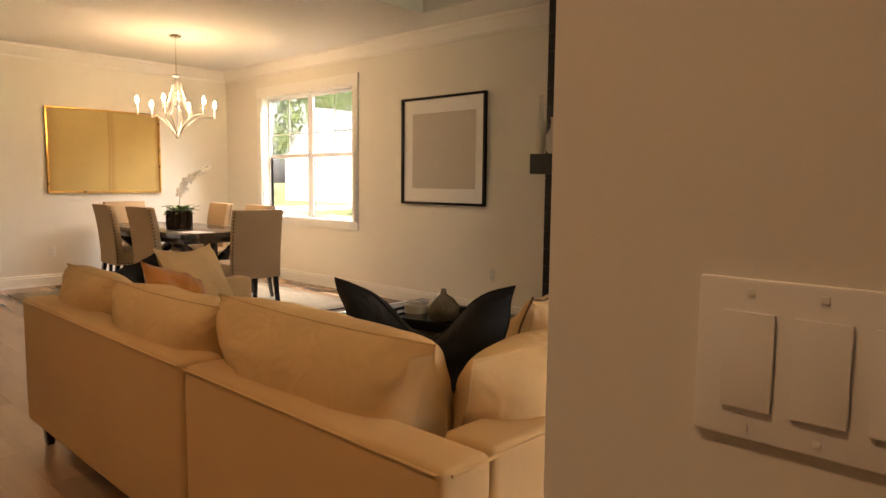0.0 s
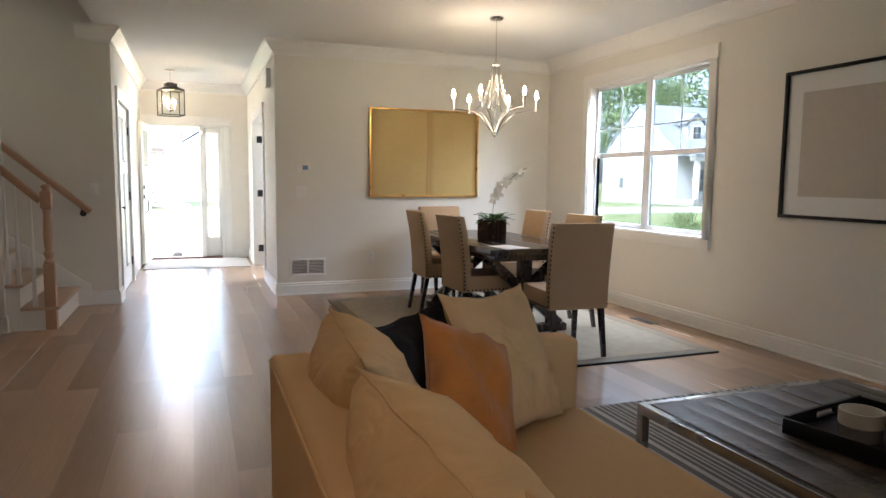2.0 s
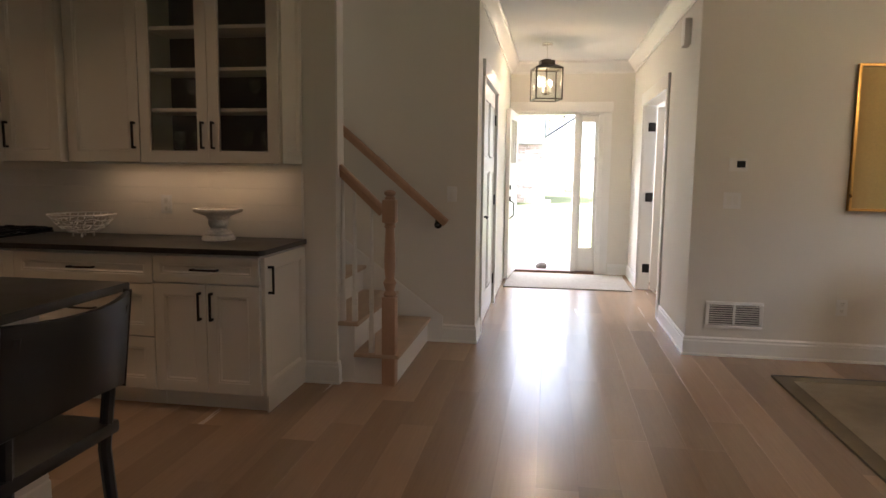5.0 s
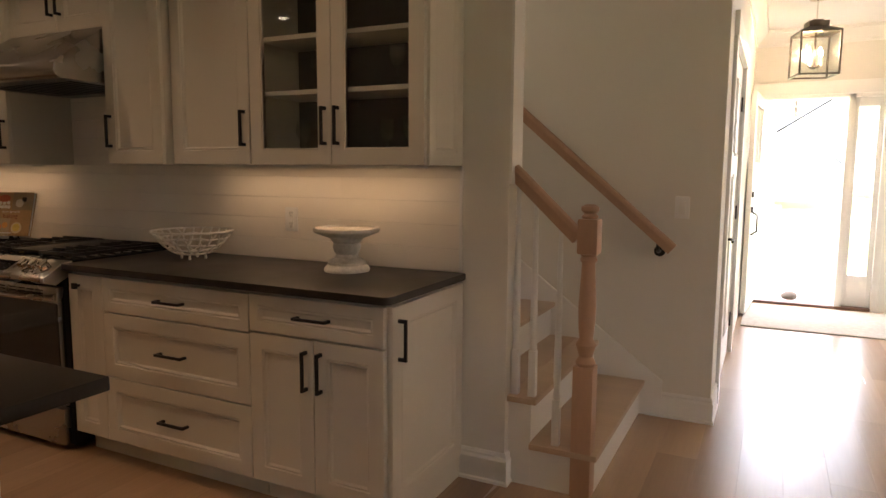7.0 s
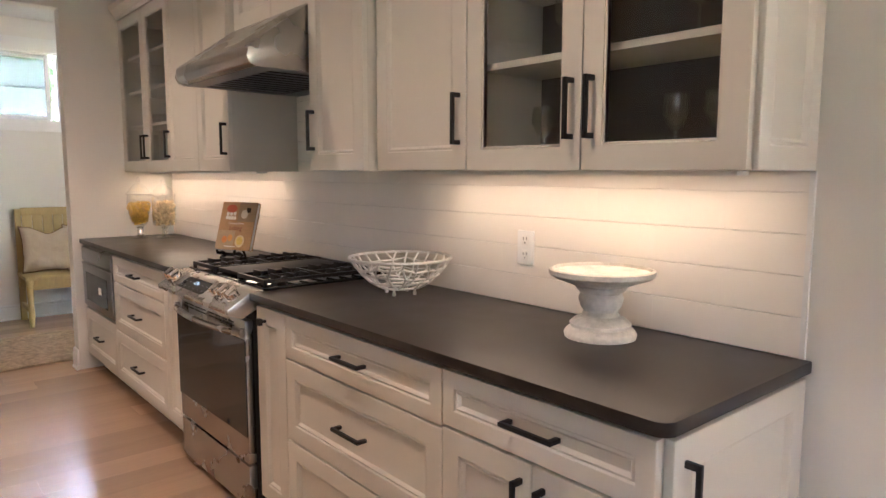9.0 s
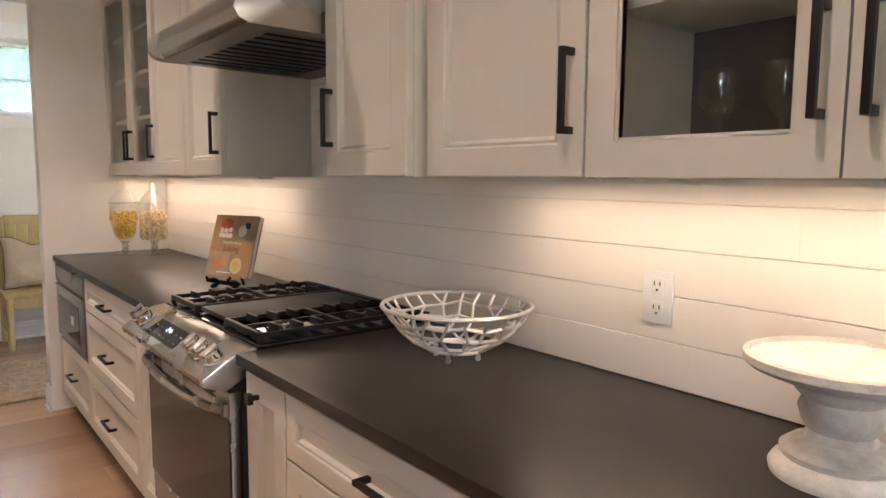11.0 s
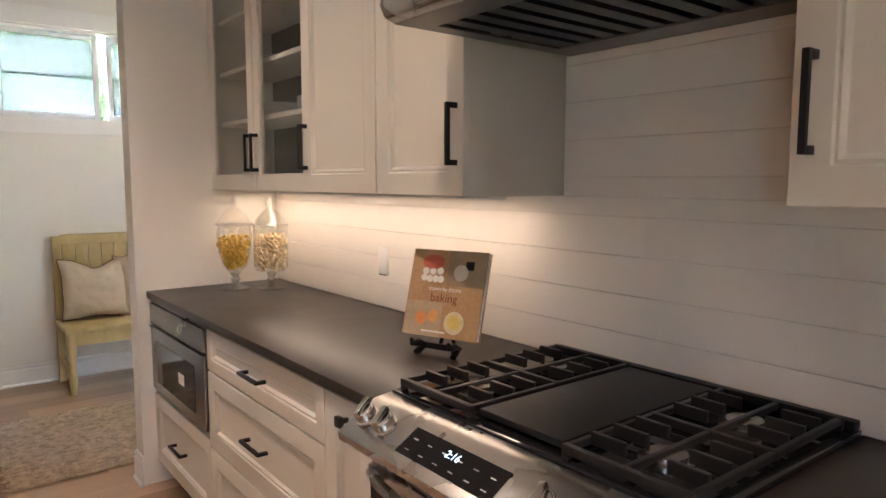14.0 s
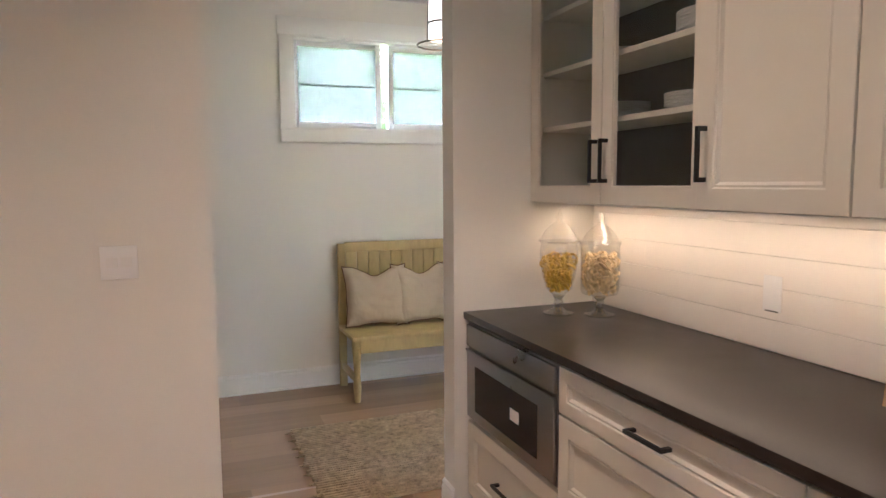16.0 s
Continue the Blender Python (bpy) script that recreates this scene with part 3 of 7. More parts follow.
# soft strip lamps under the wall units
for y0, y1, e in ((-1.95, -0.78, 0.046), (-5.06, -3.30, 0.072)):
    t = thing("cabinet_lamp", pose(XB + 0.16, (y0 + y1) / 2, 1.355, 0, 0, 90), "slim warm strip lamp under a wall cabinet", "strip lamp", "lamps under the wall cabinets")
    part("housing", bx(-(y1 - y0) / 2, (y1 - y0) / 2, -0.03, 0.03, 0.006, 0.0165), TRIM, t)
    lamp("cabinet_light", "AREA", look((XB + 0.16, (y0 + y1) / 2, 1.354), (XB + 0.14, (y0 + y1) / 2, 0.9)), e, (1.0, 0.66, 0.36), shape="RECTANGLE", size=y1 - y0, size_y=0.04)

# dishes and glasses behind the glazed doors
WHITE_CHINA = mat("white_china", (0.75, 0.73, 0.70), 0.2, var=0.02)


def plates(x, y, z, n, r):
    t = thing("plate_stack", pose(x, y, z), "stack of white china plates on a cabinet shelf", "plates")
    for k in range(n):
        put(part("plate", lathe([(r * 0.6, 0), (r * 0.62, 0.003), (r, 0.016), (r, 0.019), (r * 0.6, 0.007), (0.0, 0.006)], 24), WHITE_CHINA, t, smooth=True), 0, 0, 0.009 * k)


for y, k, n, r in ((-4.72, 0.315, 6, 0.10), (-4.32, 0.315, 5, 0.11), (-4.27, 0.545, 7, 0.11), (-4.75, 0.545, 3, 0.09), (-4.3, 0.0185, 4, 0.09)):
    plates(-7.60, y, 1.372 + k, n, r)
for y, k in ((-1.38, 0.0185), (-1.27, 0.0185), (-0.95, 0.0185), (-0.84, 0.0185), (-1.3, 0.315), (-0.9, 0.315)):
    t = thing("wine_glass", pose(-7.58, y, 1.372 + k), "clear stemmed glass on a cabinet shelf", "glass", "glasses in the glazed cabinet")
    part("bowl", lathe([(0.03, 0), (0.03, 0.002), (0.004, 0.006), (0.004, 0.08), (0.02, 0.09), (0.038, 0.12), (0.034, 0.17), (0.032, 0.17), (0.036, 0.12), (0.0, 0.09)], 20), GLASS, t, smooth=True)

# range
t = thing("gas_range", pose(-7.13, -3.196, 0, 0, 0, 90), "stainless slide-in gas range with black grates and oven", "range")
W = 0.782
part("body", bx(0.004, W - 0.004, 0.0, 0.605, 0.03, 0.90), BLACK_PAINT, t, bevel=0.004)
part("drawer", bx(0.006, W - 0.03, -0.035, -0.001, 0.035, 0.215), STEEL, t, "stainless storage drawer", bevel=0.006)
door = part("oven_door", bx(0.006, W - 0.03, -0.035, -0.001, 0.225, 0.80), STEEL, t, "stainless oven door", bevel=0.006)
part("window", bx(0.008, W - 0.032, -0.039, -0.0355, 0.335, 0.725), BLACK_GLASS, door, "dark oven window")
badge = cyl(0.012, 0.012, -0.0395, -0.0355)
bmesh.ops.rotate(badge, verts=badge.verts, matrix=Matrix.Rotation(radians(-90), 3, "X"))
bmesh.ops.translate(badge, verts=badge.verts, vec=(W / 2, -0.075, 0.28))
part("badge", badge, CHROME, door, "round metal badge")
for k in range(8):
    x = 0.10 + 0.068 * k + (0.02 if k > 3 else 0)
    part("vent_slot", bx(x, x + 0.055, -0.0362, -0.0352, 0.762, 0.768), BLACK, door)
    part("vent_slot", bx(x, x + 0.055, -0.0362, -0.0352, 0.776, 0.782), BLACK, door)
pts = [(0.02 + (W - 0.06) * k / 12, -0.045 - 0.045 * math.sin(math.pi * k / 12) ** 0.6, 0.752) for k in range(13)]
part("handle", tube(pts, 0.013, n=10), STEEL, door, "bowed steel handle", smooth=True)
for x in (0.025, W - 0.045):
    part("bracket", bx(x - 0.012, x + 0.012, -0.05, -0.035, 0.735, 0.77), STEEL, door, bevel=0.003)
bm = bmesh.new()  # sloping control panel
prof = [(-0.115, 0.838), (-0.118, 0.858), (-0.02, 0.916), (0.03, 0.922), (0.03, 0.86), (-0.06, 0.815)]
ends = [[bm.verts.new((x, y, z)) for y, z in prof] for x in (-0.004, W + 0.004)]
for k in range(6):
    bm.faces.new((ends[0][k], ends[0][(k + 1) % 6], ends[1][(k + 1) % 6], ends[1][k]))
bm.faces.new(ends[0][::-1]), bm.faces.new(ends[1])
panel = part("control_panel", bm, STEEL, t, "sloping stainless control panel", bevel=0.006)
slope = math.degrees(math.atan2(0.058, 0.098))


def on_panel(x, s):
    """A pose on the sloping panel, s metres up from its lower edge; z points out of it."""
    a = radians(slope)
    return Matrix.Translation((x, -0.118 + s * math.cos(a), 0.858 + s * math.sin(a) + 0.0004)) @ Matrix.Rotation(a, 4, "X")


disp = part("display", bx(-0.14, 0.14, -0.034, 0.034, 0.0, 0.002), BLACK_GLASS, panel, "black glass touch display")
disp.matrix_local = on_panel(0.335, 0.060)
DIGITS = glow("display_digits", (0.75, 0.95, 1.0), 0.03)
cu = bpy.data.curves.new("clock_text", "FONT")
cu.body, cu.size, cu.align_x, cu.align_y = "2:16", 0.024, "CENTER", "CENTER"
tmp = bpy.data.objects.new("clock_text", cu)
me = bpy.data.meshes.new_from_object(tmp)
bpy.data.objects.remove(tmp)
me.materials.append(DIGITS)
clock = new("clock_digits", me)
clock.parent = disp
clock.location = (0.0, 0.010, 0.0026)
for k in range(12):
    part("touch_mark", bx(-0.115 + 0.046 * (k % 6) - 0.007, -0.115 + 0.046 * (k % 6) + 0.007, -0.02 + 0.028 * (k // 6) - 0.0012, -0.02 + 0.028 * (k // 6) + 0.0012, 0.002, 0.0025), mat("grey_mark", (0.3, 0.3, 0.3), 0.5) if k == 0 else bpy.data.materials["grey_mark"], disp)
for x in (0.045, 0.118, 0.578, 0.655, 0.732):
    bm = lathe([(0.028, 0), (0.028, 0.006), (0.024, 0.008), (0.024, 0.026), (0.021, 0.030), (0, 0.030)], 24)
    bx(-0.007, 0.007, -0.026, 0.026, 0.012, 0.040, bm)
    k = part("knob", bm, CHROME, panel, "polished steel burner knob", bevel=0.0015)
    k.matrix_local = on_panel(x, 0.062) @ Matrix.Rotation(radians(20), 4, "Z")
part("cooktop", bx(-0.004, W + 0.004, 0.03, 0.612, 0.9145, 0.926), BLACK_GLASS, t, "black enamel cooktop", bevel=0.004)
part("back_rail", bx(0.0, W, 0.585, 0.612, 0.9265, 0.945), BLACK, t, bevel=0.003)
part("griddle", bx(0.275, 0.50, 0.06, 0.56, 0.934, 0.949), BLACK_PAINT, t, "flat black griddle plate", bevel=0.004)
for gx in (0.01, 0.51):
    bm = bmesh.new()
    gw = 0.253
    for y in (0.045, 0.305, 0.570):
        bx(gx, gx + gw, y, y + 0.014, 0.945, 0.962, bm)
    for x in (gx, gx + gw - 0.012, gx + gw / 2 - 0.006):
        bx(x, x + 0.012, 0.059, 0.57, 0.947, 0.961, bm)
    for y in (0.11, 0.175, 0.24, 0.37, 0.435, 0.50):
        bx(gx + 0.012, gx + 0.085, y, y + 0.011, 0.948, 0.972, bm), bx(gx + gw - 0.085, gx + gw - 0.012, y, y + 0.011, 0.948, 0.972, bm)
    for x in (gx, gx + gw - 0.014):
        for y in (0.045, 0.57):
            bx(x, x + 0.014, y, y + 0.014, 0.9262, 0.948, bm)
    put(part("grate", bm, BLACK, t, "cast iron pan grate", bevel=0.002), 0, 0, -0.01)
    for y in (0.175, 0.44):
        bm = lathe([(0.05, 0.9262), (0.05, 0.934), (0.036, 0.936), (0.036, 0.944), (0, 0.945)], 20)
        bmesh.ops.translate(bm, verts=bm.verts, vec=(gx + gw / 2, y, 0))
        part("burner", bm, STEEL, t, "round gas burner", smooth=True)

# range hood
t = thing("range_hood", pose(XB, -3.186, 1.755, 0, 0, 90), "stainless steel range hood with dark baffle filters", "range hood")
W = 0.764
bm = bmesh.new()
prof = [(-0.002, 0.0), (-0.59, 0.004), (-0.612, 0.012), (-0.625, 0.036), (-0.617, 0.078), (-0.345, 0.278), (-0.002, 0.278)]
ends = [[bm.verts.new((x, y, z)) for y, z in prof] for x in (0, W)]
for k in range(1, 7):
    bm.faces.new((ends[0][k], ends[0][(k + 1) % 7], ends[1][(k + 1) % 7], ends[1][k]))
bm.faces.new(ends[0][::-1]), bm.faces.new(ends[1])
shell = part("shell", bm, STEEL, t, "sloping brushed steel canopy", bevel=0.006)
under = bmesh.new()
tilt = Matrix.Translation((0, -0.002, 0.0)) @ Matrix.Rotation(-math.atan2(0.004, 0.588), 4, "X")
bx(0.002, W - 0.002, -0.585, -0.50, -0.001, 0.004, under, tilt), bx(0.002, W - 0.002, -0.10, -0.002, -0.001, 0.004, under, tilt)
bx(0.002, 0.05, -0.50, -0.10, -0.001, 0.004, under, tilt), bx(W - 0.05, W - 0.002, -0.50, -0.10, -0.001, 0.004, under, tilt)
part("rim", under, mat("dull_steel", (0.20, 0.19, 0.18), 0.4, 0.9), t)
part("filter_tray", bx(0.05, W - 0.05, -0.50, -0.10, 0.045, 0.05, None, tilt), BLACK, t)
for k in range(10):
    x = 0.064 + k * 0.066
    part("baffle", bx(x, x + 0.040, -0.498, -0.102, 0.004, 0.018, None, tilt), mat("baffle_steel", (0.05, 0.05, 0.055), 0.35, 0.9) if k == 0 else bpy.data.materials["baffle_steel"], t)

# loose things on the worktop
ANTIQUE = mat("chalky_white_plaster", (0.66, 0.62, 0.55), 0.85, var=0.22, scale=16, fine=60, bump=0.9, depth=0.004)
t = thing("pedestal_stand", pose(-7.56, -1.145, 0.914) @ Matrix.Scale(0.87, 4, (0, 0, 1)), "chalky distressed white turned pedestal cake stand", "cake stand")
part("foot", lathe([(0.098, 0), (0.1, 0.012), (0.094, 0.024), (0.082, 0.034), (0.085, 0.046), (0.07, 0.06), (0.052, 0.07)], 40), ANTIQUE, t, smooth=True)
part("stem", lathe([(0.052, 0.07), (0.047, 0.085), (0.056, 0.10), (0.062, 0.125), (0.056, 0.142), (0.068, 0.155), (0.072, 0.166)], 40), ANTIQUE, t, smooth=True)
part("dish", lathe([(0.072, 0.166), (0.10, 0.178), (0.137, 0.194), (0.144, 0.202), (0.144, 0.216), (0.135, 0.219), (0.135, 0.208), (0.06, 0.202), (0.0, 0.201)], 44), ANTIQUE, t, smooth=True)

# openwork silver bowl
SILVER = mat("hammered_silver", (0.86, 0.84, 0.80), 0.42, 1.0, var=0.10, scale=30, fine=120, bump=0.4, depth=0.002)
t = thing("wire_bowl", pose(-7.53, -2.03, 0.914), "openwork silver metal bowl on small feet", "bowl")
rb = random.Random(9)


def on_bowl(a, s):
    r = 0.055 + 0.135 * s ** 0.62
    return Vector((r * math.cos(a), r * math.sin(a), 0.026 + 0.112 * s ** 1.15))


nodes, counts = [], (10, 14, 19, 23, 26)
for i, n in enumerate(counts):
    s = (0.05, 0.28, 0.52, 0.76, 1.0)[i]
    off = rb.uniform(0, 1)
    nodes.append([(2 * math.pi * (k + off + (rb.uniform(-0.22, 0.22) if i < 4 else 0)) / n, s + (rb.uniform(-0.06, 0.06) if 0 < i < 4 else 0)) for k in range(n)])
bm = bmesh.new()
for i, ring in enumerate(nodes):
    dense = []
    for k, (a, s) in enumerate(ring):
        b, s2 = ring[(k + 1) % len(ring)]
        b += 2 * math.pi if b < a - 1 else 0
        dense += [on_bowl(a + (b - a) * q / 5, s + (s2 - s) * q / 5) for q in range(5)]
    tube(dense, 0.0045 if i < 4 else 0.0052, bm, 6, closed=True)
for lo, hi in zip(nodes, nodes[1:]):
    for a, s in hi:
        b, s2 = min(lo, key=lambda p: abs((p[0] - a + math.pi) % (2 * math.pi) - math.pi))
        b = a + ((b - a + math.pi) % (2 * math.pi) - math.pi)
        tube([on_bowl(a + (b - a) * q / 4, s + (s2 - s) * q / 4) for q in range(5)], [0.0052, 0.004, 0.0038, 0.004, 0.0052], bm, 6)
part("basket", bm, SILVER, t, smooth=True)
for k in range(4):
    a = k * math.pi / 2 + 0.5
    bm = lathe([(0.006, 0), (0.008, 0.006), (0.005, 0.018), (0.008, 0.030)], 10)
    bmesh.ops.translate(bm, verts=bm.verts, vec=(0.058 * math.cos(a), 0.058 * math.sin(a), 0))
    part("foot", bm, SILVER, t, smooth=True)


# glass jars of pasta
def jar(x, y, scale, straight, label, colour, seed):
    t = thing("pasta_jar", pose(x, y, 0.914), label, "jar", "glass jars on the worktop")
    s = scale
    foot = [(0.058, 0), (0.058, 0.006), (0.03, 0.014), (0.014, 0.03), (0.02, 0.045), (0.014, 0.06), (0.024, 0.072)]
    if straight:
        wall = [(0.066, 0.085), (0.074, 0.10), (0.074, 0.27), (0.078, 0.278), (0.075, 0.278), (0.071, 0.27), (0.071, 0.104), (0.0, 0.09)]
    else:
        wall = [(0.05, 0.10), (0.066, 0.16), (0.074, 0.235), (0.068, 0.275), (0.072, 0.282), (0.069, 0.282), (0.065, 0.275), (0.071, 0.235), (0.063, 0.16), (0.046, 0.104), (0.0, 0.082)]
    part("jar", lathe([(r * s, z * s) for r, z in [(0.024, 0.0765)] + wall], 32), GLASS, t, smooth=True)
    part("foot", lathe([(0, 0)] + [(r * s, z * s) for r, z in foot] + [(0, 0.075 * s)], 32), THICK_GLASS, t, "solid glass foot", smooth=True)
    ring = [(0.0755 * s * math.cos(q * math.pi / 16), 0.0755 * s * math.sin(q * math.pi / 16), 0.2815 * s) for q in range(32)]
    part("rim", tube(ring, 0.0022, n=6, closed=True), THICK_GLASS, t, "rounded glass rim", smooth=True)
    lid = [(0.0, 0.2842), (0.08, 0.2842), (0.08, 0.288), (0.066, 0.296), (0.056, 0.318), (0.03, 0.345), (0.014, 0.354), (0.009, 0.362), (0.016, 0.374), (0.012, 0.388), (0.005, 0.392), (0.004, 0.402), (0, 0.404)]
    part("lid", lathe([(r * s, z * s) for r, z in lid], 32), GLASS, t, "domed glass lid with a knob", smooth=True)
    rj = random.Random(seed)
    bm = bmesh.new()
    top = 0.235 if straight else 0.222
    for k in range(230):
        z = rj.uniform(0.10, top)
        lim = (0.060 if straight else (0.040 + 0.026 * min(1, (z - 0.1) / 0.1)) - 0.006) * s
        a, r = rj.uniform(0, 2 * math.pi), lim * math.sqrt(rj.uniform(0.15, 1))
        m = Matrix.LocRotScale((r * math.cos(a), r * math.sin(a), z * s), Euler([rj.uniform(0, 6.28) for _ in range(3)]), None)
        arc = [m @ Vector((0.015 * math.cos(q * 0.8), 0.015 * math.sin(q * 0.8), 0.004 * q - 0.008)) for q in range(5 if not straight else 4)]
        tube(arc, 0.0062 if not straight else 0.0105, bm, 5, flat=0.6)
    part("pasta", bm, mat("dry_pasta", colour, 0.5, var=0.2, scale=40, island=0.3), t, "dry pasta pieces", smooth=True)


jar(-7.445, -4.925, 1.07, False, "footed glass jar of yellow pasta with a domed lid", (0.93, 0.60, 0.08), 1)
jar(-7.58, -4.83, 1.05, True, "straight glass jar of pale pasta with a lid", (0.88, 0.68, 0.40), 2)

# cookery book on an easel
t = thing("cookery_book", pose(-7.46, -3.41, 0.966, 0, 0, 110) @ pose(0, 0, 0, -17, 0, 0), "cookery book with a tan printed cover standing on an easel", "book")
TAN = mat("tan_book_cover", (0.40, 0.245, 0.11), 0.35, var=0.25, scale=9, bump=0.02)
BW_, BH = 0.25, 0.255
part("pages", bx(-BW_ / 2 + 0.004, BW_ / 2 - 0.004, 0.003, 0.021, 0.003, BH - 0.003), PAPER, t)
cover = bx(-BW_ / 2, BW_ / 2, 0.0, 0.003, 0, BH)
part("back_cover", bx(-BW_ / 2, BW_ / 2, 0.021, 0.024, 0, BH), TAN, t)
part("spine", bx(-BW_ / 2 - 0.002, -BW_ / 2, 0.0, 0.024, 0, BH), TAN, t)
cover_ob = part("cover", cover, TAN, t, "tan cover with baking pictures")


def disc(x, z, r, colour, name, key, lift=0.0012, sx=1.0):
    bm = cyl(r, r, 0, 0.0008, None, Matrix.Translation((x, -lift, z)) @ Matrix.Rotation(radians(90), 4, "X") @ Matrix.Diagonal((sx, 1, 1, 1)), 20)
    material = bpy.data.materials.get(key) or mat(key, colour, 0.5, var=0.15, scale=30)
    return part(name, bm, material, cover_ob)


part("picture", bx(0.0, BW_ / 2, -0.0010, -0.0002, 0.15, BH), mat("dark_tan_print", (0.30, 0.22, 0.13), 0.4, var=0.15, scale=12), cover_ob)
part("picture", bx(-BW_ / 2, 0.0, -0.0010, -0.0002, 0.0, 0.10), mat("light_tan_print", (0.42, 0.31, 0.18), 0.4, var=0.2, scale=12), cover_ob)
disc(-0.052, 0.218, 0.022, (0.5, 0.12, 0.06), "red_dish", "red_print", sx=1.7)
for x, z in ((-0.075, 0.19), (-0.05, 0.19), (-0.025, 0.192), (-0.078, 0.17), (-0.058, 0.168), (-0.038, 0.168), (-0.02, 0.168)):
    disc(x, z, 0.0105, (0.7, 0.66, 0.58), "cup", "pale_print")
disc(0.045, 0.19, 0.024, (0.62, 0.56, 0.45), "mixing_bowl", "cream_print")
part("whisk", bx(0.058, 0.085, -0.002, -0.0011, 0.20, 0.225), bpy.data.materials["black_iron"], cover_ob)
disc(-0.068, 0.05, 0.019, (0.62, 0.24, 0.06), "biscuit", "orange_print")
disc(-0.028, 0.06, 0.018, (0.62, 0.30, 0.08), "biscuit", "amber_print")
disc(0.045, 0.045, 0.033, (0.62, 0.52, 0.30), "tart", "tart_print", sx=1.0)
disc(0.045, 0.047, 0.022, (0.66, 0.50, 0.12), "tart_filling", "tart_yellow_print", lift=0.0022)


def words(text, size, x, z, colour, key, parent):
    cu = bpy.data.curves.new("words", "FONT")
    cu.body, cu.size, cu.align_x = text, size, "CENTER"
    tmp = bpy.data.objects.new("words", cu)
    me = bpy.data.meshes.new_from_object(tmp)
    bpy.data.objects.remove(tmp)
    me.materials.append(mat(key, colour, 0.5, var=0.02))
    ob = new("lettering", me)
    ob.parent = parent
    ob.matrix_local = Matrix.Translation((x, -0.0026, z)) @ Matrix.Rotation(radians(90), 4, "X")
    return ob


words("baking", 0.036, 0.0, 0.102, (0.18, 0.03, 0.02), "dark_red_ink", cover_ob)
words("frame-by-frame", 0.0175, 0.0, 0.134, (0.8, 0.75, 0.65), "cream_ink", cover_ob)
part("small_print", bx(-0.06, 0.02, -0.0016, -0.001, 0.012, 0.017), bpy.data.materials["pale_print"], cover_ob)
t = thing("book_easel", pose(-7.46, -3.41, 0.914, 0, 0, 110), "small black wooden book easel on the worktop", "easel")
for sx in (-1, 1):
    pts = [(0.062 * sx, -0.045, 0.052), (0.062 * sx, -0.040, 0.036), (0.06 * sx, -0.012, 0.033), (0.055 * sx, 0.012, 0.024), (0.06 * sx, -0.01, 0.008), (0.064 * sx, -0.022, 0.005)]
    part("leg", tube(pts, [0.005, 0.008, 0.012, 0.016, 0.011, 0.008], n=8), BLACK_PAINT, t, smooth=True)
part("crossbar", bx(-0.055, 0.055, 0.002, 0.016, 0.014, 0.032), BLACK_PAINT, t, bevel=0.003)
part("back_leg", tube([(0, 0.014, 0.028), (0, 0.05, 0.10), (0, 0.095, 0.004)], 0.006, n=8), BLACK_PAINT, t, smooth=True)


# electrical plates
def plate(name, m, w, h, label, insides, category="switch"):
    """A wall plate; x across, z up, its face towards -y. insides: x, z, width, height, proud."""
    t = thing(name, m, label, category)
    p = part("plate", bx(-w / 2, w / 2, -0.006, 0, -h / 2, h / 2), PLASTIC, t, bevel=0.003)
    for x, z, a, b, proud, material, kind in insides:
        part(kind, bx(x - a / 2, x + a / 2, -0.006 - proud, -0.0062, z - b / 2, z + b / 2), material, p, bevel=0.0008)
    return t


SOCKET = mat("socket_slot", (0.06, 0.055, 0.05), 0.7)


def outlet(m, label):
    ins = [(0, s * 0.026, 0.030, 0.036, 0.0025, TRIM, "socket") for s in (-1, 1)]
    ins += [(x, s * 0.026 + 0.005, 0.003, 0.010, 0.0032, SOCKET, "slot") for s in (-1, 1) for x in (-0.007, 0.007)]
    ins += [(0, s * 0.026 - 0.009, 0.005, 0.005, 0.0032, SOCKET, "slot") for s in (-1, 1)]
    return plate("wall_outlet", m, 0.075, 0.117, label, ins, "outlet")


outlet(pose(XB + 0.0085, -1.59, 1.112, 0, 0, 90), "white double outlet in the tiled wall")
# a plate lying flush low in the tiles beyond the range
plate("wall_outlet", pose(XB + 0.0045, -4.127, 1.10, 0, 0, 90), 0.072, 0.115, "plain white blank plate flush in the tiles", [(0.0, -0.056, 0.05, 0.004, 0.001, SOCKET, "slot")], "outlet")

# island and bar stools
t = thing("kitchen_island", pose(0, 0, 0), "cream panelled kitchen island under a dark stone top", "island")
part("body", bx(-6.04, -3.63, -1.87, -1.11, 0.0, 0.8835), CAB, t, bevel=0.002)
for k in range(3):
    d = part("panel", panel_door(0.76, 0.74), CAB, t, bevel=0.001)
    d.matrix_local = pose(-3.68 - 0.80 * k, -1.1095, 0.12, 0, 0, 180)
d = part("panel", panel_door(0.70, 0.74), CAB, t, bevel=0.001)
d.matrix_local = pose(-6.0405, -1.14, 0.12, 0, 0, -90)
part("baseboard", profile_bar(BASE, (-6.04, -1.11, 0), (-3.63, -1.11, 0), (0, 1, 0), None, 1, 0), CAB, t)
part("baseboard", profile_bar(BASE, (-6.04, -1.87, 0), (-6.04, -1.11, 0), (-1, 0, 0), None, 0, 1), CAB, t)
tagged(part("island_worktop", bx(-6.072, -3.58, -1.91, -0.725, 0.884, 0.916), COUNTER, bevel=0.004), "honed near-black stone top of the kitchen island", "worktop")
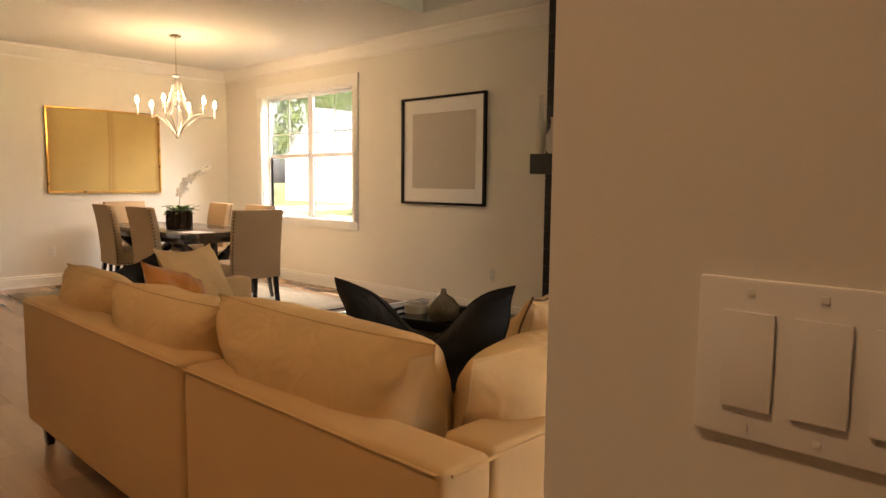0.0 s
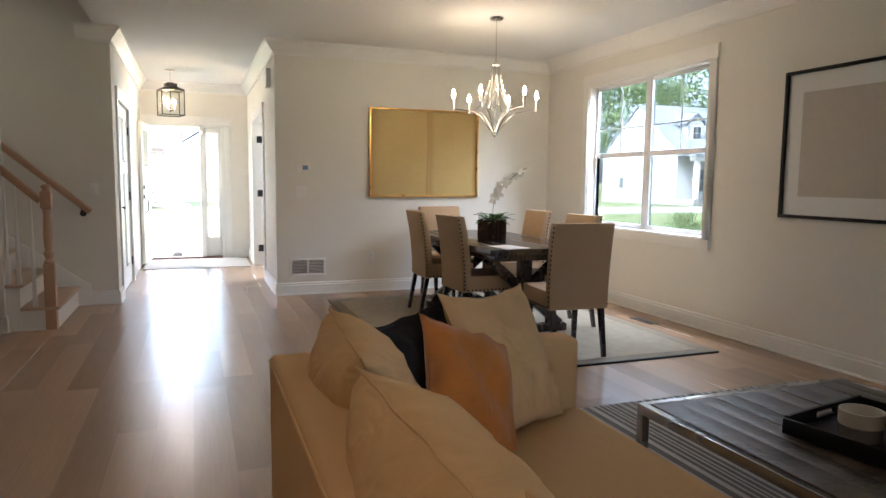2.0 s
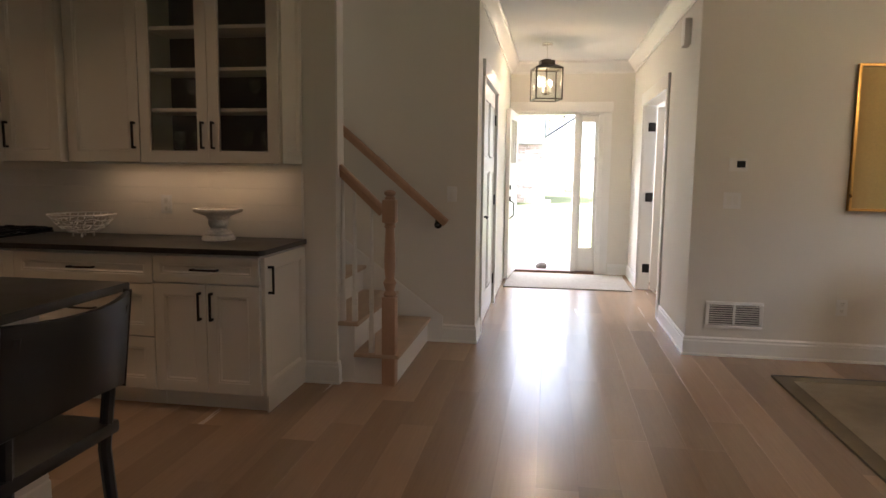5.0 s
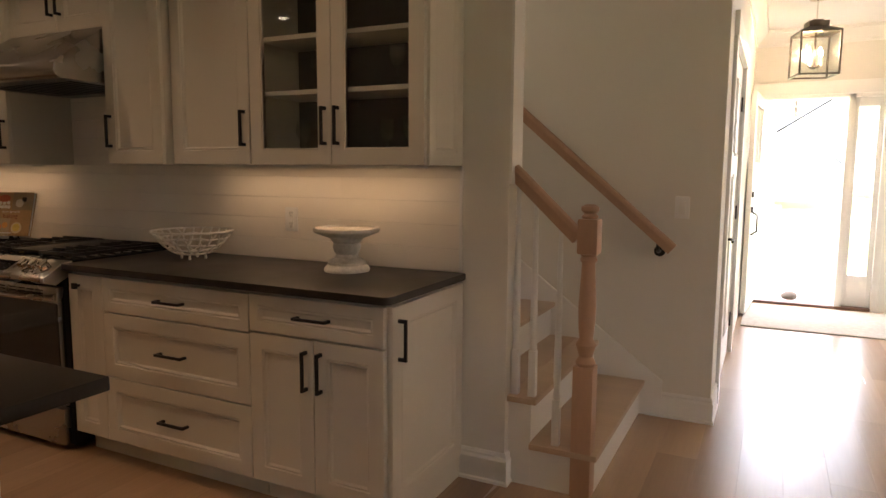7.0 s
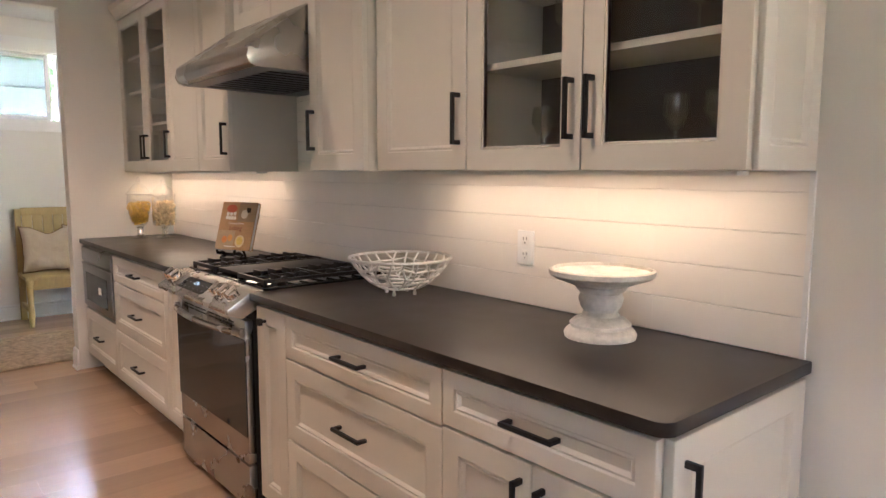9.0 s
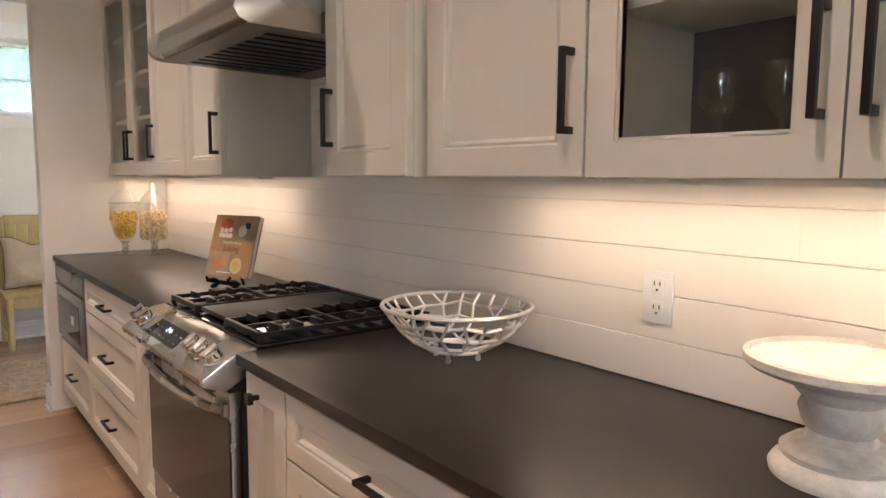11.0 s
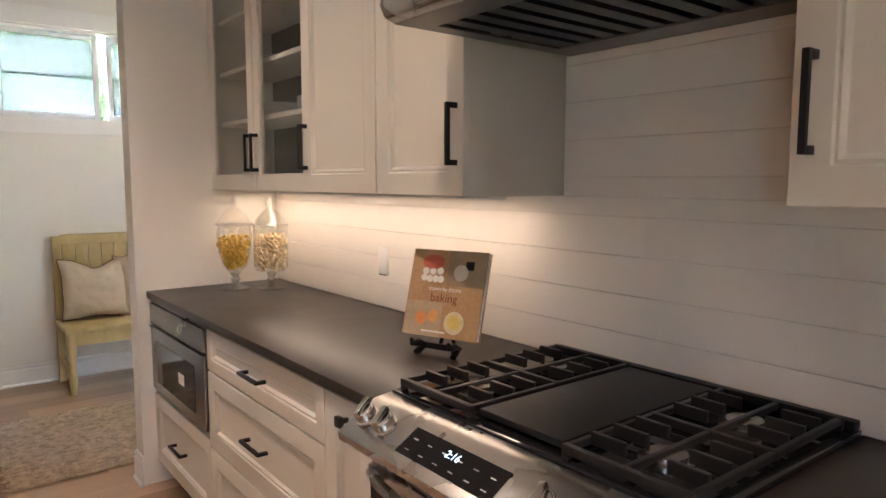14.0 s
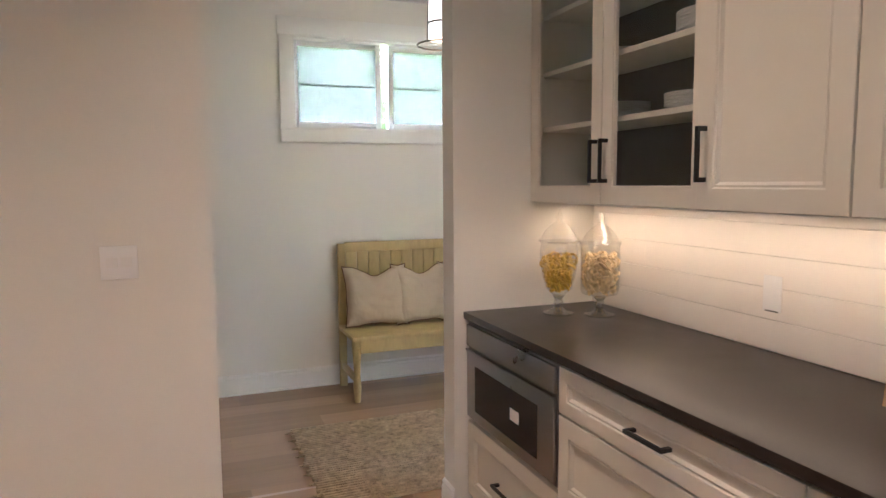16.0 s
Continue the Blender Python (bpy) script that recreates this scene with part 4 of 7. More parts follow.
STOOL = mat("black_stool_wood", (0.014, 0.012, 0.011), 0.38, var=0.25, scale=8, fine=50, stretch=(1, 1, 0.2))


def bar_stool(m):
    t = thing("bar_stool", m, "black wooden bar stool with a curved back", "bar stool", "stools at the island")
    for sx in (-1, 1):
        part("front_leg", tube([(0.175 * sx, 0.165, 0), (0.155 * sx, 0.145, 0.64)], 0.017, n=8), STOOL, t, smooth=True)
        part("back_leg", tube([(0.185 * sx, -0.20, 0), (0.165 * sx, -0.165, 0.60), (0.172 * sx, -0.185, 0.80), (0.178 * sx, -0.225, 0.99)], 0.017, n=8), STOOL, t, smooth=True)
        part("side_stretcher", tube([(0.172 * sx, 0.155, 0.26), (0.178 * sx, -0.185, 0.26)], 0.011, n=8), STOOL, t, smooth=True)
    part("front_stretcher", bx(-0.165, 0.165, 0.146, 0.166, 0.175, 0.205), STOOL, t, bevel=0.003)
    part("back_stretcher", bx(-0.175, 0.175, -0.196, -0.178, 0.20, 0.225), STOOL, t, bevel=0.003)
    part("seat", bx(-0.20, 0.20, -0.19, 0.20, 0.635, 0.672), STOOL, t, "smooth black seat", bevel=0.012)
    bm = bmesh.new()
    n = 14
    ring = []
    for k in range(n + 1):
        a = -1 + 2 * k / n
        y = -0.245 + 0.05 * a * a
        ring.append([bm.verts.new((0.215 * a, y - 0.03 * (z - 0.78) / 0.22 + dy, z - 0.03 * a * a * (1 if z < 0.9 else -0.3))) for z, dy in ((0.79, 0), (0.79, 0.018), (1.01, 0.018), (1.01, 0))])
    for a, b in zip(ring, ring[1:]):
        for k in range(4):
            bm.faces.new((a[k], a[(k + 1) % 4], b[(k + 1) % 4], b[k]))
    bm.faces.new(ring[0]), bm.faces.new(ring[-1][::-1])
    part("backrest", bm, STOOL, t, "wide curved black backrest", bevel=0.004)
    return t


stool = bar_stool(pose(-5.19, -0.49, 0, 0, 0, 180))
copy_thing(stool, pose(-4.74, -0.50, 0, 0, 0, 177))
copy_thing(stool, pose(-4.18, -0.49, 0, 0, 0, 183))

# ceiling cans; the last two are added, unseen, to brighten the switch wall
CAN = glow("can_lamp", (1.0, 0.80, 0.58), 0.5)
for x, y in ((-6.55, -1.2), (-6.55, -2.9), (-6.55, -4.15), (-4.6, -1.9), (-4.6, -3.7), (-2.6, -2.2), (-2.6, 0.25), (-0.75, -0.1)):
    t = thing("recessed_light", pose(x, y, CZ), "round white recessed ceiling light, switched on", "ceiling light", "recessed kitchen lights")
    part("trim_ring", lathe([(0.058, -0.002), (0.06, -0.007), (0.082, -0.006), (0.084, -0.0005)], 28), TRIM, t, smooth=True)
    part("lens", cyl(0.058, 0.058, -0.004, -0.002), CAN, t, "glowing lens")
    lamp("can_light", "AREA", look((x, y, CZ - 0.012), (x, y, 0)), 0.14 if x < -5 else 0.15 if y < -1 else 0.21, (1.0, 0.68, 0.41), shape="DISK", size=0.11, spread=radians(120))


# ---- windows, doors and stairs ----
def cased_window(name, m, w, h, wall, lights, label, casing=0.09, head=0.12, rail=None, grid=True, cranks=False):
    """A window in an opening of width w and height h; x across, z up from the sill, the room on the -y side, y = 0 the wall's face."""
    t = thing(name, m, label, kind="structure")
    bm = bx(-casing, 0, -0.02, 0, 0, h)
    bx(w, w + casing, -0.02, 0, 0, h, bm), bx(-casing - 0.01, w + casing + 0.01, -0.024, 0, h, h + head, bm), bx(-casing, w + casing, -0.02, 0, -casing, 0, bm)
    part("window_casing", bm, TRIM, t, bevel=0.002)
    bm = bx(0, 0.012, 0.0, wall, 0, h)
    bx(w - 0.012, w, 0.0, wall, 0, h, bm), bx(0.012, w - 0.012, 0.0, wall, h - 0.012, h, bm), bx(0.012, w - 0.012, -0.012, wall, 0, 0.014, bm)
    part("window_sill", bm, TRIM, t)
    for x0, x1 in lights:
        f = 0.038
        bm = bx(x0, x0 + f, wall - 0.06, wall - 0.02, 0.014, h - 0.012)
        bx(x1 - f, x1, wall - 0.06, wall - 0.02, 0.014, h - 0.012, bm)
        bx(x0 + f, x1 - f, wall - 0.06, wall - 0.02, 0.014, 0.06, bm), bx(x0 + f, x1 - f, wall - 0.06, wall - 0.02, h - 0.05, h - 0.012, bm)
        frame_ob = part("window_frame", bm, VINYL, t, bevel=0.002)
        spans = [(0.06, h - 0.05)]
        if rail:
            part("meeting_rail", bx(x0 + f, x1 - f, wall - 0.066, wall - 0.022, rail - 0.022, rail + 0.022), VINYL, frame_ob, bevel=0.002)
            spans = [(0.06, rail - 0.022), (rail + 0.022, h - 0.05)]
        for za, zb in spans:
            p = part("pane", bx(x0 + f, x1 - f, wall - 0.042, wall - 0.038, za, zb), DIMMED if rail else PANE, frame_ob)
            p.visible_shadow = False
        if grid:
            za, zb = spans[-1]
            xm, zm = (x0 + x1) / 2, (za + zb) / 2 - (0.09 if rail else 0)
            if rail:
                part("glazing_bar", bx(xm - 0.007, xm + 0.007, wall - 0.046, wall - 0.0425, za, zb), VINYL, frame_ob)
            part("glazing_bar", bx(x0 + f, x1 - f, wall - 0.046, wall - 0.0425, zm - 0.006, zm + 0.006), VINYL, frame_ob)
        if cranks:
            xm = (x0 + x1) / 2
            sc = part("screen", bx(x0 + f, x1 - f, wall - 0.0575, wall - 0.0565, 0.06, h - 0.05), MESH_SCREEN, frame_ob, "fine pale insect screen")
            sc.visible_shadow = False
            part("crank", bx(xm - 0.04, xm + 0.04, wall - 0.075, wall - 0.0605, 0.02, 0.034), VINYL, frame_ob, bevel=0.003)
    return t


VINYL = mat("white_vinyl", (0.78, 0.79, 0.80), 0.35, var=0.02)
W = WX1 - WX0
cased_window("window_1", pose(WX0, YN, WZ0), W, WZ1 - WZ0, 0.15, [(0.012, W / 2 - 0.012), (W / 2 + 0.012, W - 0.012)], "white double window with a grid in its upper sashes", rail=0.78)
part("mullion", bx(WX0 + W / 2 - 0.0115, WX0 + W / 2 + 0.0115, YN + 0.088, YN + 0.132, WZ0 + 0.014, WZ1 - 0.012), VINYL, None)["kind"] = "structure"
cased_window("window_2", pose(MX1, YM, MZ0, 0, 0, 180), MX1 - MX0, MZ1 - MZ0, 0.15, [(0.012, 0.655), (0.707, MX1 - MX0 - 0.012)], "white high double awning window", cranks=True)


def six_panel(w, h, thick=0.036):
    """A door leaf with two short panels over tall ones, on both faces; x across, z up, y through."""
    bm = bx(0, w, 0, thick, 0, h)
    for side in (0, 1):
        y = -0.0005 if side == 0 else thick + 0.0005
        for x0, x1, z0, z1 in ((0.12, w / 2 - 0.05, 1.45, h - 0.13), (w / 2 + 0.05, w - 0.12, 1.45, h - 0.13), (0.12, w / 2 - 0.05, 0.24, 1.33), (w / 2 + 0.05, w - 0.12, 0.24, 1.33)):
            s = 1 if side else -1
            for a, b, c, d in ((x0, x1, z0, z0 + 0.018), (x0, x1, z1 - 0.018, z1), (x0, x0 + 0.018, z0 + 0.018, z1 - 0.018), (x1 - 0.018, x1, z0 + 0.018, z1 - 0.018)):
                bx(a, b, min(y, y + s * 0.006), max(y, y + s * 0.006), c, d, bm)
    return bm


def lever(parent, x, y, z, s):
    bm = cyl(0.026, 0.026, 0, 0.012, None, Matrix.Translation((x, y, z)) @ Matrix.Rotation(radians(90 * s), 4, "X"))
    tube([(x, y - s * 0.01, z), (x, y - s * 0.045, z), (x + 0.02, y - s * 0.055, z), (x + 0.11, y - s * 0.055, z - 0.004)], 0.008, bm, 8)
    part("lever", bm, BLACK, parent, "black lever handle", smooth=True)


def hinges(parent, x, y, zs):
    for z in zs:
        part("hinge", bx(x - 0.03, x + 0.03, y - 0.006, y + 0.006, z - 0.05, z + 0.05), BLACK, parent, "black hinge", bevel=0.002)


def casing(parent, x0, x1, h, y, out, wide=0.09):
    """Flat casing round a doorway on the wall face y, standing out by out."""
    a, b = min(y, y + out), max(y, y + out)
    bm = bx(x0 - wide, x0, a, b, 0, h)
    bx(x1, x1 + wide, a, b, 0, h, bm), bx(x0 - wide - 0.012, x1 + wide + 0.012, min(a, y + out * 1.3), max(b, y + out * 1.3), h, h + 0.13, bm)
    return part("door_casing", bm, TRIM, parent, bevel=0.002)


# closet door in the hall, shut
t = thing("door_1", pose(DLX0, YH0, 0), "white panelled closet door with a black lever, shut", kind="structure")
casing(t, 0, DLX1 - DLX0, 2.10, 0, 0.02)
w = DLX1 - DLX0 - 0.03
leaf = put(part("leaf", six_panel(w, 2.08), TRIM, t, bevel=0.0015), 0.015, -0.045, 0.012)
lever(leaf, w - 0.07, 0.036, 0.95, -1)
hinges(leaf, 0.0, 0.045, (0.25, 1.05, 1.83))
# side door in the hall, standing open into the next room
t = thing("door_2", pose(DRX0, YH1, 0), "white panelled side door standing open on black hinges", kind="structure")
casing(t, 0, DRX1 - DRX0, 2.10, 0, -0.02)
part("jamb", bx(0, 0.018, 0, 0.13, 0, 2.10, bx(DRX1 - DRX0 - 0.018, DRX1 - DRX0, 0, 0.13, 0, 2.10)), TRIM, t)
leaf = part("leaf", six_panel(0.80, 2.07), TRIM, t, bevel=0.0015)
leaf.matrix_local = pose(0.062, 0.135, 0.012, 0, 0, 64)
for z in (0.25, 1.07, 1.86):
    part("hinge", bx(0.019, 0.026, 0.045, 0.125, z - 0.05, z + 0.05), BLACK, t, "black hinge", bevel=0.002)
structure("wall_side_room", bx(DRX0 - 0.6, DRX1 + 0.6, YH1 + 1.9, YH1 + 2.0, 0, CZ), WALL, "plain painted wall of the next room")
bm = bx(DRX0 - 0.7, DRX0 - 0.6, YH1 + 0.13, YH1 + 2.0, 0, CZ)
bx(DRX1 + 0.6, DRX1 + 0.7, YH1 + 0.13, YH1 + 2.0, 0, CZ, bm)
structure("wall_side_room_ends", bm, WALL, "plain painted walls of the next room")
structure("closet_back", bx(DLX0 - 0.3, DLX1 + 0.3, YH0 - 0.9, YH0 - 0.8, 0, CZ), WALL, "plain painted back of the closet")
# front door, open, with its sidelight
t = thing("door_3", pose(XD, FY0, 0), "white front door standing open, with a glazed sidelight", kind="structure")
bm = bx(-0.16, 0.012, 0, 0.03, 0, 2.12)
bx(-0.16, 0.012, FY1 - FY0, FS0 - FY0, 0, 2.12, bm), bx(-0.16, 0.012, FS1 - FY0, FS1 - FY0 + 0.06, 0, 2.12, bm), bx(-0.16, 0.012, 0.03, FS1 - FY0 + 0.06, 2.09, 2.125, bm)
part("jamb", bm, TRIM, t, bevel=0.002)
bm = bx(0, 0.02, FS1 - FY0 + 0.06, FS1 - FY0 + 0.16, 0, 2.12)
bx(0, 0.026, -0.03, FS1 - FY0 + 0.172, 2.125, 2.25, bm)
part("door_casing", bm, TRIM, t, bevel=0.002)
bm = bx(-0.11, -0.06, FS0 - FY0, FS0 - FY0 + 0.04, 0.03, 2.09)
bx(-0.11, -0.06, FS1 - FY0 - 0.04, FS1 - FY0, 0.03, 2.09, bm), bx(-0.11, -0.06, FS0 - FY0 + 0.04, FS1 - FY0 - 0.04, 0.03, 0.34, bm), bx(-0.11, -0.06, FS0 - FY0 + 0.04, FS1 - FY0 - 0.04, 2.0, 2.09, bm)
sl = part("sidelight", bm, TRIM, t, bevel=0.002)
p = part("pane", bx(-0.09, -0.085, FS0 - FY0 + 0.04, FS1 - FY0 - 0.04, 0.34, 2.0), PANE, sl)
p.visible_shadow = False
part("threshold", bx(-0.16, 0.02, 0.03, FS1 - FY0, -0.01, 0.028), mat("dark_oak_threshold", (0.13, 0.06, 0.035), 0.45, var=0.2, stretch=(3, 0.3, 1)), t, "dark wooden threshold", bevel=0.003)
leaf = part("leaf", bmesh.new(), TRIM, t)
bm = bx(0, 0.80, 0, 0.044, 0, 1.42)
bx(0, 0.11, 0, 0.044, 1.42, 2.06, bm), bx(0.69, 0.80, 0, 0.044, 1.42, 2.06, bm), bx(0.11, 0.69, 0, 0.044, 1.95, 2.06, bm)
for x in (0.297, 0.484):
    bx(x, x + 0.02, 0.008, 0.036, 1.42, 1.95, bm)
for x0, x1 in ((0.12, 0.36), (0.44, 0.68)):
    for a, b, c, d in ((x0, x1, 0.25, 0.27), (x0, x1, 1.22, 1.24), (x0, x0 + 0.02, 0.27, 1.22), (x1 - 0.02, x1, 0.27, 1.22)):
        bx(a, b, -0.006, -0.0005, c, d, bm)
bm.to_mesh(leaf.data)
bm.free()
leaf.matrix_local = pose(0.03, 0.035, 0.03, 0, 0, -4)
p = part("pane", bx(0.11, 0.69, 0.020, 0.024, 1.42, 1.95), PANE, leaf)
p.visible_shadow = False
for z in (0.98, 1.12):
    part("lock", cyl(0.028, 0.028, 0, 0.014, None, Matrix.Translation((0.74, 0.045, z)) @ Matrix.Rotation(radians(-90), 4, "X")), BLACK, leaf, "round black lock")
part("grip", tube([(0.74, 0.05, 0.96), (0.745, 0.10, 0.93), (0.745, 0.10, 0.78), (0.74, 0.05, 0.74)], 0.009, n=8), BLACK, leaf, "black door grip", smooth=True)
for z in (0.3, 1.05, 1.8):
    part("hinge", bx(-0.012, 0.012, -0.012, 0.03, z - 0.05, z + 0.05), BLACK, leaf, "black hinge")

# stairs
RISE, RUN, SX0, SX1, SY = 0.1975, 0.262, XW, -7.79, -0.105
st = thing("stairs", pose(0, 0, 0), "white stairs with pale oak treads", kind="structure")
for k in range(13):
    y, x1 = SY - RUN * k, (SX1 if k < 2 else XB - 0.12)
    part("riser", bx(SX0 + 0.02, x1, y - 0.02, y, RISE * k, RISE * (k + 1) - 0.028), TRIM, st)
    part("tread", bx(SX0 + 0.02, x1 + (0.025 if k < 2 else 0), y - RUN - 0.001 if k != 1 else YS, y + 0.028, RISE * (k + 1) - 0.027, RISE * (k + 1)), STAIR_OAK, st, "pale oak tread", bevel=0.006)
part("tread", bx(SX0 + 0.02, XB - 0.1205, SY - 2 * RUN - 0.001, YS - 0.0005, 2 * RISE - 0.027, 2 * RISE), STAIR_OAK, st, "pale oak tread")
bm = bx(SX1 - 0.02, SX1, SY - RUN, SY - 0.021, 0, RISE - 0.028)
bx(SX1 - 0.02, SX1, YS, SY - RUN - 0.0005, 0, 2 * RISE - 0.028, bm)
part("stringer", bm, TRIM, st)
bm = bmesh.new()
g = RISE / RUN
y0, y1 = SY + 0.12, -3.4
lo, hi = lambda y: max(0, (SY - y) * g - 0.12), lambda y: (SY - y) * g + 0.26
vs = [(y0, 0), (y0, 0.205), (y0 - 0.06, 0.245), (y1, hi(y1)), (y1, lo(y1)), (SY - 0.2, 0)]
ends = [[bm.verts.new((x, y, z)) for y, z in vs] for x in (XW + 0.001, XW + 0.019)]
for k in range(6):
    bm.faces.new((ends[0][k], ends[0][(k + 1) % 6], ends[1][(k + 1) % 6], ends[1][k]))
bm.faces.new(ends[0][::-1]), bm.faces.new(ends[1])
part("skirt_board", bm, TRIM, st, bevel=0.002)
part("corner_trim", bx(XB - 0.12, XB, YS, YS + 0.012, 1.30, CZ - 0.001), TRIM, st)
# newel, balusters, rails
nx, ny = -7.81, -0.145
nw = thing("newel_post", pose(nx, ny, 0), "turned unstained beech newel post at the foot of the stairs", "newel post")
part("base_block", bx(-0.042, 0.042, -0.042, 0.042, 0, 0.56), RAIL_OAK, nw, bevel=0.004)
part("turned_shaft", lathe([(0.036, 0.56), (0.042, 0.575), (0.028, 0.60), (0.036, 0.63), (0.042, 0.65), (0.028, 0.675), (0.033, 0.72), (0.036, 0.80), (0.030, 0.92), (0.027, 0.985), (0.036, 0.998), (0.03, 1.012), (0.036, 1.022)], 24), RAIL_OAK, nw, smooth=True)
part("top_block", bx(-0.042, 0.042, -0.042, 0.042, 1.022, 1.165), RAIL_OAK, nw, bevel=0.010)
part("finial", lathe([(0.03, 1.165), (0.034, 1.175), (0.024, 1.185), (0.036, 1.198), (0.036, 1.212), (0.02, 1.222), (0, 1.223)], 24), RAIL_OAK, nw, smooth=True)


def handrail(name, a, b, label, parent=None):
    a, b = Vector(a), Vector(b)
    d = (b - a).normalized()
    side = Vector((1, 0, 0))
    up = side.cross(d) if side.cross(d).z > 0 else -side.cross(d)
    outline = [(-0.022, -0.03), (0.022, -0.03), (0.026, -0.005), (0.032, 0.01), (0.026, 0.028), (0, 0.034), (-0.026, 0.028), (-0.032, 0.01), (-0.026, -0.005)]
    bm = bmesh.new()
    ends = [[bm.verts.new(p + side * u + up * v) for u, v in outline] for p in (a, b)]
    n = len(outline)
    for k in range(n):
        bm.faces.new((ends[0][k], ends[0][(k + 1) % n], ends[1][(k + 1) % n], ends[1][k]))
    bm.faces.new(ends[0][::-1]), bm.faces.new(ends[1])
    return part(name, bm, RAIL_OAK, parent, label, bevel=0.003)


tagged(handrail("stair_rail", (nx, ny - 0.042, 1.085), (nx, YS - 0.004, 1.355), ""), "short sloping beech rail from newel to wall", "handrail")
for y, z0 in ((-0.262, RISE), (-0.37, 2 * RISE), (-0.447, 2 * RISE)):
    z1 = 1.085 - 0.035 + (ny - 0.042 - y) * (1.355 - 1.085) / (ny - 0.042 - YS)
    b = thing("baluster", pose(nx, y, z0), "slim white turned baluster standing on a tread", "baluster", "stair balusters")
    part("block", bx(-0.016, 0.016, -0.016, 0.016, 0, 0.20), TRIM, b, bevel=0.002)
    part("shaft", lathe([(0.014, 0.20), (0.017, 0.215), (0.012, 0.24), (0.016, 0.30), (0.009, z1 - z0)], 16), TRIM, b, smooth=True)
wr = thing("wall_handrail", pose(0, 0, 0), "long beech wall handrail on black brackets above the stairs", "handrail")
handrail("rail", (XW + 0.085, 0.045, 0.945), (XW + 0.085, -2.6, 0.945 + 2.635 * 0.865), "", wr)
for y in (-0.03, -1.4):
    z = 0.945 + (0.035 - y) * 0.865 - 0.045
    bm = cyl(0.03, 0.03, 0, 0.012, None, Matrix.Translation((XW, y, z - 0.03)) @ Matrix.Rotation(radians(90), 4, "Y"))
    tube([(XW + 0.01, y, z - 0.03), (XW + 0.06, y, z - 0.03), (XW + 0.085, y, z - 0.01), (XW + 0.085, y, z + 0.015)], 0.009, bm, 8)
    part("bracket", bm, BLACK, wr, "black rail bracket", smooth=True)

# ---- hall ----
t = thing("entry_mat", pose(0, 0, 0), "thin pale grey woven mat inside the front door", "mat")
part("weave", bx(-12.70, -11.55, 0.31, 1.77, 0.0, 0.008), mat("grey_mat", (0.36, 0.32, 0.27), 0.95, var=0.15, scale=20, fine=260, bump=0.8, depth=0.003), t)
part("binding", bx(-11.565, -11.54, 0.31, 1.77, 0.0, 0.0095), SISAL_BORDER, t)
BULB = glow("candle_bulb", (1.0, 0.72, 0.42), 6.0)
BRONZE = mat("aged_bronze", (0.10, 0.085, 0.07), 0.35, 0.9, var=0.2, scale=20)
LX, LY, LB = -11.5, 0.74, 2.135
t = thing("lantern", pose(LX, LY, LB, 0, 0, 14), "square bronze lantern with glass sides and lit candle bulbs", "pendant lamp")
s, h = 0.145, 0.35
bm = bmesh.new()
for sx in (-1, 1):
    for sy in (-1, 1):
        bx(sx * s - 0.007, sx * s + 0.007, sy * s - 0.007, sy * s + 0.007, 0, h, bm)
for z in (0, h - 0.014):
    for q in (-1, 1):
        bx(-s, s, q * s - 0.006, q * s + 0.006, z, z + 0.014, bm), bx(q * s - 0.006, q * s + 0.006, -s, s, z, z + 0.014, bm)
part("frame", bm, BRONZE, t)
bm = bmesh.new()
lv = [[bm.verts.new((sx * r, sy * r, z)) for sx, sy in ((-1, -1), (1, -1), (1, 1), (-1, 1))] for r, z in ((s + 0.01, h), (0.075, h + 0.04), (0.075, h + 0.085), (0.04, h + 0.09), (0.04, h + 0.10))]
for a, b in zip(lv, lv[1:]):
    for k in range(4):
        bm.faces.new((a[k], a[(k + 1) % 4], b[(k + 1) % 4], b[k]))
bm.faces.new(lv[-1]), bm.faces.new(lv[0][::-1])
part("cap", bm, BRONZE, t, bevel=0.002)
for k in range(4):
    p = part("pane", bx(-s + 0.008, s - 0.008, -s - 0.001, -s + 0.001, 0.014, h - 0.014), PANE, t)
    p.matrix_local = pose(0, 0, 0, 0, 0, 90 * k)
    p.visible_shadow = False
stem = lathe([(0.006, h + 0.10), (0.006, CZ - LB - 0.02), (0.06, CZ - LB - 0.018), (0.06, CZ - LB - 0.001)], 16)
part("chain", stem, CHROME, t, "chain and ceiling plate", smooth=True)
part("hub", lathe([(0.012, 0.06), (0.02, 0.08), (0.008, 0.10), (0.008, h)], 12), BRONZE, t, smooth=True)
for k in range(4):
    a = k * math.pi / 2 + 0.4
    x, y = 0.06 * math.cos(a), 0.06 * math.sin(a)
    part("arm", tube([(0, 0, 0.085), (x * 0.6, y * 0.6, 0.07), (x, y, 0.09)], 0.005, n=6), BRONZE, t, smooth=True)
    part("candle", cyl(0.010, 0.010, 0.09, 0.165, None, Matrix.Translation((x, y, 0)), 12), PAPER, t)
    bm = lathe([(0.008, 0.166), (0.014, 0.185), (0.010, 0.21), (0.0, 0.225)], 12)
    bmesh.ops.translate(bm, verts=bm.verts, vec=(x, y, 0))
    part("bulb", bm, BULB, t, "glowing flame bulb", smooth=True)
lamp("lantern_light", "POINT", pose(LX, LY, LB + 0.25), 1.1, (1.0, 0.72, 0.44), shadow_soft_size=0.06)
